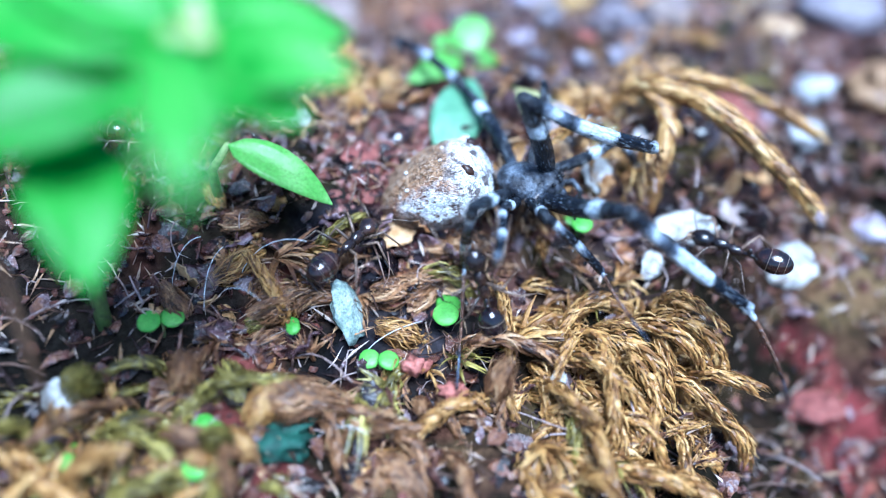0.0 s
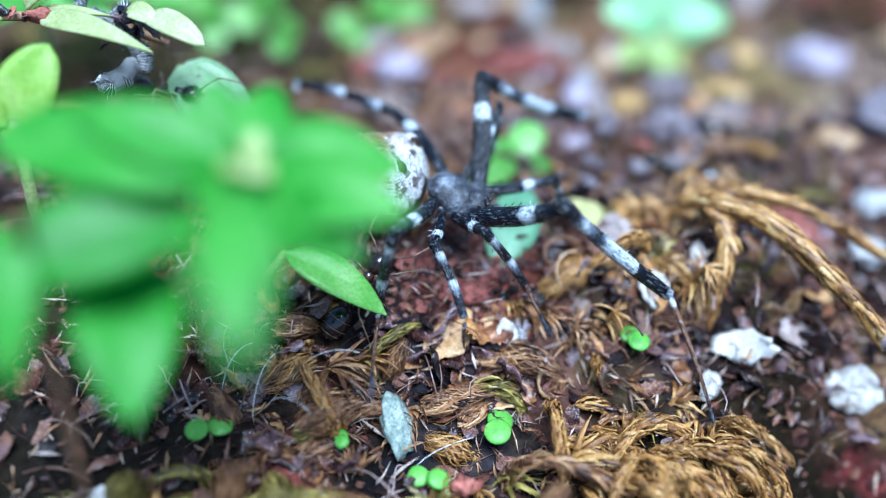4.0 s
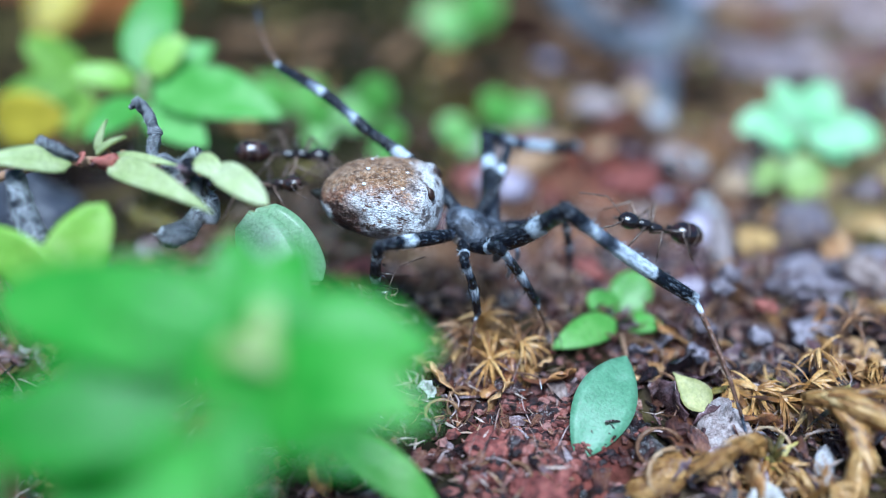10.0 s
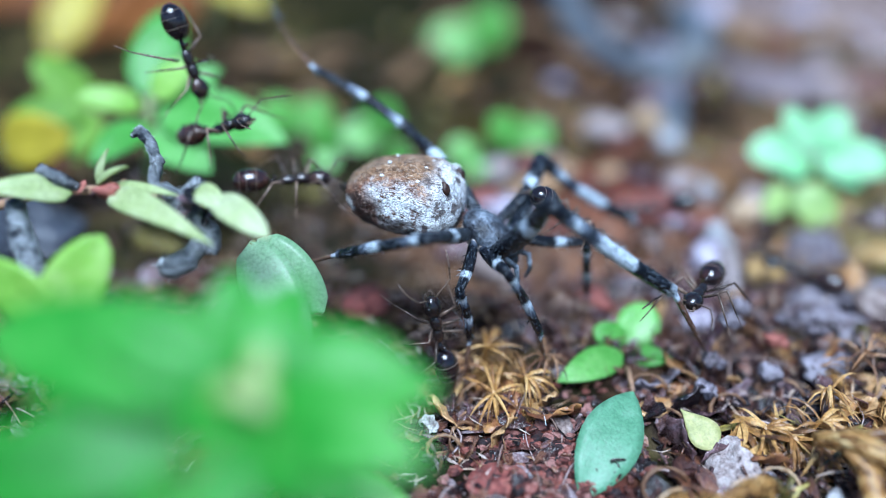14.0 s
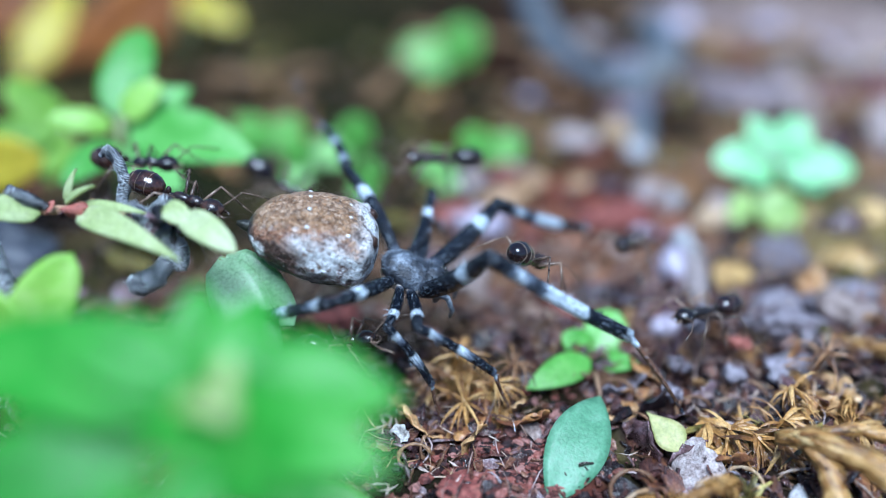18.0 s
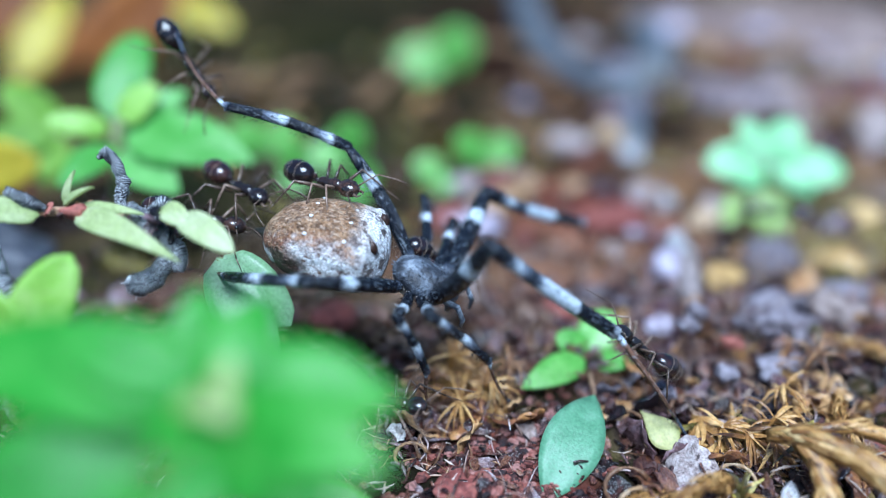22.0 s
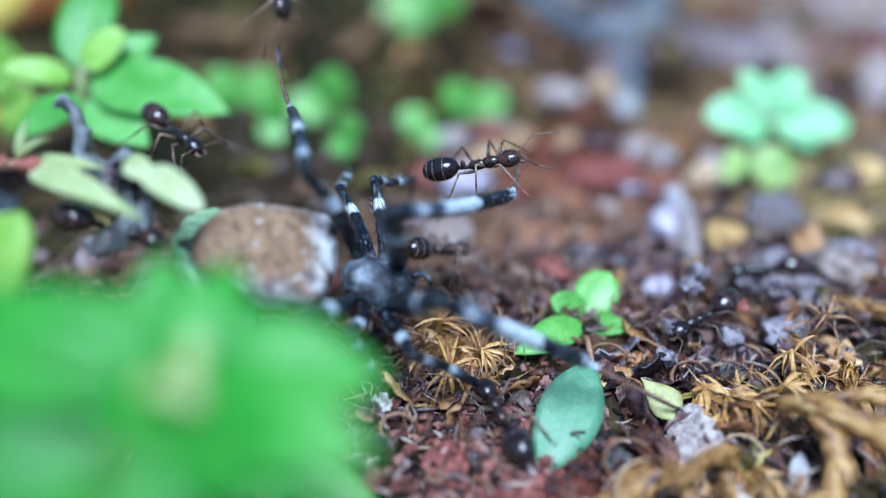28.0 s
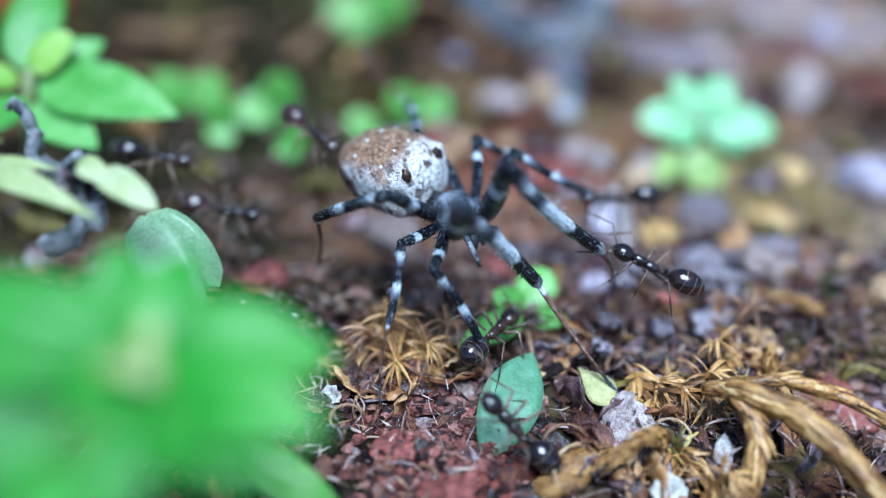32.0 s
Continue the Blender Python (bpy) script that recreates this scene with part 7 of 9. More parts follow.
    leg_rows = {
        "R1": [
            (0, 3.6, 5.33, 2.17, 2.75, 10.62, -2.02, 1.5, 13.81, -7.9),
            (1, 4.14, 5.24, 1.59, 4.54, 10.68, -2.47, 4.8, 14.72, -7.94),
            (2, 3.46, 5.95, 1.3, 3.02, 11.8, -2.14, 2.28, 16.31, -7.17),
            (2.5, 4.03, 5.02, 2.06, 4.01, 10.64, -1.76, 4.05, 14.78, -7.15),
            (4.5, 0.37, 5.38, 3.35, -2.44, 10.85, 0.44, 0.95, 15.69, -2.91),
            (5, -0.69, 5.63, 2.83, -3.71, 11.07, 0.09, 0.35, 15.47, -3.13),
            (6, 2.82, 4.43, 3.54, 0.46, 10.3, 1.06, 2.9, 14.93, -3.28),
            (7, 2.68, 5.95, 2.12, 0.31, 10.98, -1.79, 4.97, 14.64, -5.12),
            (8, 2.86, 4.42, 3.53, 0.59, 10.25, 0.85, 4.96, 14.46, -2.22),
            (9, 1.37, 5.42, 3.28, -2.41, 10.12, 0.14, 1.7, 14.47, -3.09),
            (10, 2.55, 3.85, 3.97, 0.7, 10.14, 2.16, 3.49, 15.16, -1.49),
            (11, 2.78, 3.87, 3.87, 1.82, 10.04, 1.17, -2.22, 13.32, -3.21),
            (12, 2.5, 4, 3.92, 0.47, 10.01, 1.48, -3.96, 13.05, -2.7),
            (13, 2.41, 2.76, 4.35, 0.06, 8.92, 2.71, 2.68, 14.4, -0.35),
            (14, 3, 2.61, 4.13, -0.58, 8.18, 2.61, -4.53, 12.17, -1.23),
            (17, 2.01, 3.25, 4.36, 0.55, 9.23, 1.47, 1.85, 14.12, -3.07),
            (18, 3.03, 3.13, 4.01, 1.92, 9.64, 2.38, 0.89, 14.92, -1.78),
            (19, 2.5, 2.73, 4.33, 0.45, 9.19, 3.75, 1.57, 15.46, 1.36),
            (20, 3.34, 3.95, 3.51, 0.66, 9.84, 1.42, 0.56, 15.86, -1.73),
            (21, 3.05, 3.73, 3.79, 0.72, 9.81, 1.82, 0.62, 15.6, -1.74),
            (22, 2.27, 2.98, 4.35, 0.21, 8.83, 1.56, -0.28, 14.21, -2.56),
            (23, 2.81, 2.52, 4.23, 2.09, 8.88, 1.92, 1.16, 14.49, -1.81),
            (24, 1.95, 2.42, 4.53, 1.39, 8.75, 2.1, 0.81, 14.34, -1.72),
            (25, 1.64, 3.34, 4.42, 1.25, 9.53, 1.61, 1.63, 15.57, -1.49),
            (27.5, 1.94, 1.85, 4.56, 2.11, 7.77, 1.23, 1.7, 12.83, -3.3),
            (28, 2.64, 2.69, 4.28, 2.56, 8.84, 1.37, 2.99, 15.03, -1.41),
            (29, 2.35, 4.6, 3.65, 0.69, 7.76, -2.13, -1.32, 8.79, -8.55),
            (30, 2.41, 4.75, 3.52, -0.88, 6.35, -2.21, -4.5, 5.09, -7.83),
            (31, 0.55, 4.27, 4.13, -1.97, 5.14, -2.13, -3.69, 3.84, -8.58),
            (32, 2.19, 4.76, 3.59, -1.21, 4.78, -2.3, -2.48, 9.52, -7.01),
        ],
        "R2": [
            (0, 3.23, 2.47, 0.78, 2.41, 4.93, -2.13, 5.96, 7.1, -1.58),
            (1, 3.36, 1.98, 0.85, 3.41, 4.56, -2.08, 6.89, 6.24, -0.45),
            (2, 3.23, 2.52, 0.76, 3.48, 5.72, -1.46, 6.75, 7.89, 0.04),
            (2.5, 3.12, 2.89, 0.59, 2.27, 5.01, -2.58, 5.64, 6.45, -0.53),
            (4.5, 2.39, 3.3, 1.06, 1.11, 6, -1.45, 4.63, 8.03, -0.38),
            (5, 2.33, 3.79, 0.34, 0.88, 6.5, -2.06, 4.36, 8.83, -2.36),
            (6, 3.45, 2.82, -0.53, 5.22, 6.2, -1.35, 4.13, 8.92, -4.36),
            (7, 3.42, 2.83, -1, 6.23, 5.47, -1.57, 5.42, 7.56, -5.12),
            (8, 2.73, 2.01, 1.58, 0.83, 4.41, -0.84, -0.4, 6.9, -3.99),
            (9, 2.74, 2.15, 1.53, 1.47, 4.72, -1.11, 0.41, 6.95, -4.51),
            (10, 2.85, 2.35, 1.35, 1.32, 4.91, -1.17, -0.54, 7.31, -4.06),
            (11, 3.23, 1.63, 1.11, 1.59, 4.12, -1.4, 0.09, 6.29, -4.66),
            (12, 3.14, 1.75, 1.21, 1.43, 4.1, -1.39, -0.54, 6.09, -4.52),
            (13, 2.94, 2.14, 1.34, 1.17, 4.64, -1.07, -0.66, 6.8, -4.17),
            (14, 3.01, 2.89, 0.77, 1.27, 5.37, -1.68, -0.82, 7.5, -4.63),
            (17, 3.26, 2.2, 0.91, 2.13, 4.86, -1.7, 0.93, 6.61, -5.32),
            (18, 3.63, 1.99, 0.2, 2.93, 5.61, -1.09, 1.56, 8.04, -4.22),
            (19, 3.27, 2.82, 0.37, 2.01, 6.33, -0.78, 0.04, 9.06, -3.29),
            (20, 3.43, 2.78, -0.12, 2.68, 6.39, -1.37, 0.59, 8.61, -4.26),
            (21, 3.42, 2.68, 0.13, 2.39, 6.06, -1.53, 0.21, 8.24, -4.38),
            (22, 3.21, 2.15, 1, 1.71, 4.95, -1.25, 0.16, 6.99, -4.58),
            (23, 3.3, 1.62, 1.01, 2.81, 5.13, -0.61, 1.87, 7.2, -4.14),
            (24, 2.97, 1.53, 1.43, 2.3, 4.8, -0.58, 1.97, 6.93, -4.19),
            (25, 2.7, 3.25, 0.78, 1.68, 5.71, -2.07, 1.63, 7.43, -5.9),
            (27.5, 2.89, 1.51, 1.51, 2.46, 4.26, -1.21, 1.96, 6.14, -4.94),
            (28, 3.16, 2.73, 0.68, 2.83, 5.73, -1.79, 2.72, 8.02, -5.3),
            (29, 2.96, 3.49, -0.76, 1.9, 5.64, -3.83, 0.16, 5.74, -7.65),
            (30, 2.71, 3.7, -0.33, 0.6, 4.95, -3.36, -1.69, 4.21, -6.8),
            (31, 2.53, 3.77, 0, 2.79, 4.78, -3.76, 2.1, 5.82, -7.77),
            (32, 2.79, 3.54, 0.1, 1.93, 5.12, -3.36, 1.22, 7.01, -7.04),
        ],
        "R3": [
            (0, 2.97, 0.75, 0.55, 6, 1.3, 0.9, 4.61, 1.17, -2.42),
            (1, 2.84, 0.16, 0.48, 5.76, 0.99, 1.12, 5.54, 1.36, -2.45),
            (2, 3.28, 0.87, -0.34, 5.84, 2.51, 0.23, 6.1, 4.08, -3),
            (2.5, 3.21, 0.83, -0.01, 5.8, 2.47, -0.45, 5.39, 3.29, -3.93),
            (4.5, 2.97, 2.17, -0.95, 4.45, 4.68, -2.02, 3.18, 5.79, -5.2),
            (5, 2.52, 2.56, -1.48, 4.66, 4.78, -1.8, 3.16, 6.24, -4.73),
            (6, 3.27, 1.28, -0.91, 6.26, 2.07, -0.7, 4.42, 2.58, -3.75),
            (7, 3.14, 0.96, -1.52, 5.84, 2.05, -2.56, 4.09, 2.33, -5.7),
            (8, 3.16, 1.28, 0.1, 2.64, 2.83, -2.53, 2.13, 3.96, -5.91),
            (9, 3.28, 1.27, -0.64, 2.5, 2.57, -3.34, 1.18, 3.43, -6.58),
            (10, 3.1, 1.47, 0.19, 2.32, 3, -2.39, 2.98, 4.28, -5.69),
            (11, 3.1, 0.73, 0.26, 2.05, 2.06, -2.33, 0.97, 2.86, -5.67),
            (12, 3.26, 0.74, -0.32, 2.46, 2, -3.04, 1.04, 2.69, -6.27),
            (13, 3.25, 1.12, -0.16, 2.54, 2.85, -2.63, 1.69, 4.08, -5.91),
            (14, 3, 1.91, -1.37, 1.79, 3.35, -3.83, 1.95, 5.25, -6.89),
            (17, 3.18, 1.23, 0.06, 3.17, 2.82, -2.61, 2.55, 3.66, -6.05),
            (18, 3.3, 0.99, -0.69, 3.47, 3.57, -2.41, 2.85, 5.53, -5.36),
            (19, 3.07, 1.82, -1.27, 3.14, 4.6, -2.64, 2.48, 7.04, -5.2),
            (20, 2.85, 1.92, -1.7, 2.35, 4.3, -3.63, 1.65, 6.77, -6.15),
            (21, 3.19, 1.59, -1.07, 3.72, 4.07, -2.85, 2.79, 6.24, -5.57),
            (22, 3.15, 1.01, 0.19, 2.8, 2.95, -2.2, 1.88, 4.06, -5.5),
            (23, 3.13, 0.6, 0.14, 3.7, 3.04, -1.69, 3.45, 4.53, -4.95),
            (24, 2.58, -0.03, 0.72, 2.92, 0.81, -2.24, 3.05, 1.83, -5.7),
            (25, 3.1, 1.52, 0.15, 3.75, 1.45, -2.88, 3.9, 1.95, -6.44),
            (27.5, 2.44, -0.34, 0.61, 3.1, 1.21, -1.99, 3.33, 2.07, -5.48),
            (28, 2.76, 0.46, 0.77, 3.45, 1.97, -1.85, 4.01, 3.06, -5.23),
            (29, 2.84, 1.22, 0.75, 2.77, 0.77, -2.32, 2.85, -0.18, -5.79),
            (30, 2.86, 1.24, 0.71, 4.17, 1.28, -2.1, 5.66, 1.69, -5.35),
            (31, 3.16, 1.6, -0.1, 4.68, 0.91, -2.71, 6.52, 0.34, -5.75),
            (32, 3.02, 1.73, 0.22, 4.88, 3.37, -1.64, 6.36, 4.33, -4.78),
        ],
        "R4": [
            (0, 4.64, 0.02, 1.8, 3.1, -0.52, -2.82, 8.45, 0.72, -3.9),
            (1, 4.52, -1.24, 1.34, 3.77, -1.77, -3.48, 8.88, 0.14, -2.24),
            (2, 5.12, 0.2, 0.79, 4.84, 0.79, -4.06, 9.42, 3.96, -3.58),
            (2.5, 4.98, -0.71, 0.7, 4.7, -0.79, -4.19, 9.07, 1, -1.19),
            (4.5, 5, 0.6, 1.15, 4.57, 1.25, -3.69, 9.8, 3.1, -2.92),
            (5, 5.04, 0.53, 1.07, 4.48, 1.37, -3.73, 9.86, 2.92, -3.86),
            (6, 4.95, -0.43, 1.01, 4.52, 0.06, -3.85, 9.75, 1.21, -5.5),
            (7, 4.95, -1.18, 0.12, 5.48, -1.1, -4.75, 10.98, -0.17, -5.19),
            (8, 5.17, -0.11, 0.48, 3.32, -0.15, -4.05, 7.19, 1.35, -7.81),
            (9, 5.24, 0.07, 0.28, 2.97, -0.31, -4.05, 6.42, 0.87, -8.3),
            (10, 4.8, -1.52, 0.11, 2.27, -1.04, -4.05, -0.4, -2.59, -8.73),
            (11, 4.78, -0.89, 1.09, 3.81, -5.27, -0.88, 0.3, -8.62, -3.67),
            (12, 4.82, -0.7, 1.15, 4.41, -4.95, -1.25, 1.57, -8.62, -4.4),
            (13, 4.97, -0.21, 1.08, 3.97, -3.75, -2.17, 1.58, -7.28, -5.79),
            (14, 4.95, 0.3, 1.27, 4.49, -2.57, -2.67, 3.85, -5.54, -7.38),
            (17, 4.36, 0.71, 2.24, 3.46, -3.55, 0.01, 1.33, -8.07, -2.53),
            (18, 4.74, -1.27, 0.78, 2.9, -3.69, -3.06, -0.04, -6.39, -6.99),
            (19, 4.88, -0.94, 0.77, 6.22, -3.24, -3.34, 3.23, -4.38, -7.94),
            (20, 4.56, 0.04, 1.93, 4.08, -2.62, -2.16, 1.34, -4.68, -6.58),
            (21, 4.73, -0.59, 1.41, 4.22, -3.52, -2.48, 1.65, -6.06, -6.76),
            (22, 4.18, -2.07, 0.98, 2.96, -5.73, -2.04, 0.64, -9.18, -5.8),
            (23, 4.33, -1.31, 1.61, 3.36, -3.11, -2.85, 1.61, -6.52, -6.93),
            (24, 3.67, -1.87, 2.01, 2.3, -3.05, -2.55, 1.09, -5.56, -7.4),
            (25, 3.19, -0.97, 2.99, 3.04, -2.73, -1.59, 2.85, -4.98, -6.71),
            (27.5, 3.3, -1.84, 2.39, 2.5, -3.15, -2.26, 2.15, -5.2, -7.46),
            (28, 3.32, -1.2, 2.79, 2.77, -2.14, -1.99, 2.51, -3.82, -7.32),
            (29, 4.74, 1.87, 1.28, 4.48, -0.24, -3.14, 3.88, -2.93, -8.02),
            (30, 4.04, 1.74, 2.38, 5.56, -2.01, -0.39, 6, -5.91, -4.37),
            (31, 3.25, 1.9, 3.01, 5.19, -1.73, 0.35, 6.58, -4.51, -4.3),
            (32, 3.28, 1.97, 2.97, 4.9, -1.73, 0.2, 4.98, -3.88, -4.97),
        ],
        "L1": [
            (0, 1.24, 0.81, 4.4, -1.93, 5.87, 1.15, -5.91, 6.5, -4.33),
            (1, 0.97, 2.14, 4.61, -0.9, 7.26, 0.56, -3.41, 8.31, -5.67),
            (2, 0.59, 3.15, 4.58, -1.06, 8.54, 0.78, -1.92, 10.73, -5.6),
            (2.5, 1.27, 1.95, 4.51, -2.22, 6.81, 1.28, -5.69, 7.15, -4.56),
            (3.5, -2.63, -0.06, 4.17, -6.81, 4.61, 1.54, -11.05, 6.11, -3.57),
            (4.5, -5.28, -0.77, 0.74, -10.09, 3.61, -1.25, -14.87, 6.2, -5.34),
            (5, -4.87, -1, 1.44, -9.62, 3.75, 0.38, -14.7, 5.94, -3.58),
            (6, -5.05, -0.34, 1.88, -7.2, 6.06, 1.06, -12.18, 8.29, -3),
            (7, -5.29, 0.67, 2.15, -8.11, 6.43, -0.1, -12.94, 8.07, -4.61),
            (8, -4.25, -1.82, 1.26, -9.04, 2.98, 0.81, -14.13, 4.86, -3.29),
            (9, -4.53, -0.86, 2.2, -9.3, 3.9, 1.25, -14.51, 5.49, -2.81),
            (10, -5.37, -0.46, 0.98, -10.73, 3.63, 0.11, -15.41, 5.45, -4.48),
            (11, -5.72, 1.4, 1.54, -10.33, 6.23, 0.23, -14.91, 8.13, -4.42),
            (12, -5.63, 1.82, 1.81, -9.89, 6.65, -0.37, -14.85, 8.85, -4.46),
            (13, -5.76, 0.9, 1.25, -10.15, 5.93, -0.07, -14.91, 7.71, -4.58),
            (14, -5.74, 0.3, 0.81, -9.93, 5.42, -0.76, -14.95, 7.22, -4.98),
            (17, -6.08, 2.76, -0.33, -10.16, 7.44, -3.11, -13.66, 8.88, -8.75),
            (18, -5.58, 3.91, 0.83, -9.5, 9.18, -0.93, -13.37, 11.54, -6),
            (19, -5.93, 0.91, 0.64, -9.79, 6.52, 0.71, -14.56, 8.66, -3.63),
            (20, -5.83, 0.86, 1, -9.44, 6.61, 0.66, -14.1, 7.98, -4.1),
            (21, -5.22, 0.55, 2.21, -9.15, 6.05, 1.44, -14.25, 7.47, -2.83),
            (22, -6.03, 1.91, 0.61, -10.23, 6.82, -1.5, -14.12, 8.19, -6.9),
            (23, -5.41, 4.48, -1.4, -8.84, 10.1, -3.07, -11.71, 12.79, -8.62),
            (24, -4.88, 5.24, -1.48, -8.56, 10.18, -4.35, -10.48, 13.01, -10.23),
            (25, -3.08, 6.28, 1.62, -7.1, 9.97, -2.44, -8.93, 12.08, -8.64),
            (27.5, -2.27, 2.04, 4.68, -8.19, 4.42, 2.31, -11.38, 6.02, -3.48),
            (28, 0.04, 0.84, 4.74, -3.65, 5.69, 1.72, -8.53, 6.98, -2.84),
            (29, -0.03, 4.54, 4.16, -4.09, 6.01, -1.09, -7.38, 4.32, -6.8),
            (30, 0.18, 4.61, 4.08, -4.18, 5.66, -1.04, -7.92, 3.02, -6.07),
            (31, -1.46, 5.3, 3.63, -4.04, 5.81, -2.64, -5.98, 3.4, -8.69),
            (32, -0.1, 4.48, 4.2, -3.79, 5.52, -1.42, -6.46, 3.75, -7.42),
        ],
        "L2": [
            (0, -2.99, 4.42, 0.52, -4.8, 5.93, -2.58, -5.77, 8.09, -6.05),
            (1, -2.99, 4.42, 0.52, -4.8, 5.93, -2.58, -5.77, 8.09, -6.05),
            (2, -2.99, 4.42, 0.52, -4.8, 5.93, -2.58, -5.77, 8.09, -6.05),
            (2.5, -2.99, 4.42, 0.52, -4.8, 5.93, -2.58, -5.77, 8.09, -6.05),
            (4.5, -2.99, 4.42, 0.52, -4.8, 5.93, -2.58, -5.77, 8.09, -6.05),
            (5, -2.99, 4.42, 0.52, -4.8, 5.93, -2.58, -5.77, 8.09, -6.05),
            (6, -2.99, 4.42, 0.52, -4.8, 5.93, -2.58, -5.77, 8.09, -6.05),
            (7, -2.99, 4.42, 0.52, -4.8, 5.93, -2.58, -5.77, 8.09, -6.05),
            (8, -2.99, 4.42, 0.52, -4.8, 5.93, -2.58, -5.77, 8.09, -6.05),
            (9, -2.99, 4.42, 0.52, -4.8, 5.93, -2.58, -5.77, 8.09, -6.05),
            (10, -2.99, 4.42, 0.52, -4.8, 5.93, -2.58, -5.77, 8.09, -6.05),
            (11, -2.99, 4.42, 0.52, -4.8, 5.93, -2.58, -5.77, 8.09, -6.05),
            (12, -2.99, 4.42, 0.52, -4.8, 5.93, -2.58, -5.77, 8.09, -6.05),
            (13, -2.99, 4.42, 0.52, -4.8, 5.93, -2.58, -5.77, 8.09, -6.05),
            (14, -2.99, 4.42, 0.52, -4.8, 5.93, -2.58, -5.77, 8.09, -6.05),
            (17, -4.68, 1.11, -0.66, -7.49, 2.59, -2.94, -7.09, 4.52, -6.65),
            (18, -4.68, 1.11, -0.66, -7.49, 2.59, -2.94, -7.09, 4.52, -6.65),
            (19, -4.68, 1.11, -0.66, -7.49, 2.59, -2.94, -7.09, 4.52, -6.65),
            (20, -4.68, 1.11, -0.66, -7.49, 2.59, -2.94, -7.09, 4.52, -6.65),
            (21, -4.68, 1.11, -0.66, -7.49, 2.59, -2.94, -7.09, 4.52, -6.65),
            (22, -4.68, 1.11, -0.66, -7.49, 2.59, -2.94, -7.09, 4.52, -6.65),
            (23, -4.68, 1.11, -0.66, -7.49, 2.59, -2.94, -7.09, 4.52, -6.65),
            (24, -4.61, 1.07, -1.31, -7.02, 2.58, -3.99, -6.16, 4.38, -7.69),
            (25, -4.69, 1.65, -0.85, -6.95, 2.9, -3.77, -5.85, 4.07, -7.65),
            (27.5, -4.59, 0.54, -0.54, -6.77, 2.47, -3.14, -5.87, 3.18, -7.18),
            (28, -4.59, 0.54, -0.54, -6.77, 2.47, -3.14, -5.87, 3.18, -7.18),
            (29, -4.16, -0.48, -0.24, -6.44, 1.91, -2.32, -5.94, 2.24, -6.48),
            (30, -4.16, -0.48, -0.24, -6.44, 1.91, -2.32, -5.94, 2.24, -6.48),
            (31, -4.16, -0.48, -0.24, -6.44, 1.91, -2.32, -5.94, 2.24, -6.48),
            (32, -4.16, -0.48, -0.24, -6.44, 1.91, -2.32, -5.94, 2.24, -6.48),
        ],
        "L3": [
            (0, -4.48, 0.74, 1.53, -4.6, 1.22, -2.04, -5.71, 1.64, -5.65),
            (1, -4.48, 0.74, 1.53, -4.6, 1.22, -2.04, -5.71, 1.64, -5.65),
            (2, -4.48, 0.74, 1.53, -4.6, 1.22, -2.04, -5.71, 1.64, -5.65),
            (2.5, -4.48, 0.74, 1.53, -4.6, 1.22, -2.04, -5.71, 1.64, -5.65),
            (4.5, -4.48, 0.74, 1.53, -4.6, 1.22, -2.04, -5.71, 1.64, -5.65),
            (5, -4.48, 0.74, 1.53, -4.6, 1.22, -2.04, -5.71, 1.64, -5.65),
            (6, -4.48, 0.74, 1.53, -4.6, 1.22, -2.04, -5.71, 1.64, -5.65),
            (7, -4.48, 0.74, 1.53, -4.6, 1.22, -2.04, -5.71, 1.64, -5.65),
            (8, -4.48, 0.74, 1.53, -4.6, 1.22, -2.04, -5.71, 1.64, -5.65),
            (9, -4.48, 0.74, 1.53, -4.6, 1.22, -2.04, -5.71, 1.64, -5.65),
            (10, -4.48, 0.74, 1.53, -4.6, 1.22, -2.04, -5.71, 1.64, -5.65),
            (11, -2.52, -0.26, 3.01, -5.17, 0.09, 0.6, -5.79, 0.97, -3.05),
            (12, -2.26, -0.45, 3.05, -4.91, -0.11, 0.63, -5.77, 0.96, -2.91),
            (13, -2.21, -1.62, 2.36, -4.86, -1.27, -0.05, -5.59, 0.17, -3.49),
            (14, -4.48, 0.74, 1.53, -4.6, 1.22, -2.04, -5.71, 1.64, -5.65),
            (17, -5.03, 0.27, -0.37, -7.67, 0.62, -2.78, -7.81, 1.56, -6.46),
            (18, -4.97, 0.95, 0.4, -7.61, 1.3, -2.02, -7.93, 2.63, -5.56),
            (19, -4.96, 0.22, 0.09, -7.57, 0.59, -2.37, -7.85, 1.9, -5.93),
            (20, -4.96, 0.22, 0.09, -7.57, 0.59, -2.37, -7.85, 1.9, -5.93),
            (21, -4.96, 0.22, 0.09, -7.57, 0.59, -2.37, -7.85, 1.9, -5.93),
            (22, -4.81, -0.48, -0.25, -7.46, -0.13, -2.66, -7.77, 1.14, -6.23),
            (23, -4.79, -0.58, -0.88, -7.43, -0.23, -3.29, -7.09, 1.18, -6.8),
            (24, -4.4, -0.7, -2.22, -7.05, -0.36, -4.64, -6.39, 0.97, -8.14),
            (25, -4.62, -0.38, 0.71, -7.27, -0.04, -1.7, -6.42, 0.79, -5.32),
            (27.5, -4.7, -0.75, -1.02, -7.35, -0.4, -3.44, -6.59, 0.28, -7.1),
            (28, -4.58, -0.73, -1.72, -7.22, -0.38, -4.13, -6.39, 0.52, -7.73),
            (29, -3.4, -2.35, -0.29, -6.05, -2.01, -2.71, -5.81, -2.38, -6.48),
            (30, -3.4, -2.35, -0.29, -6.05, -2.01, -2.71, -5.81, -2.38, -6.48),
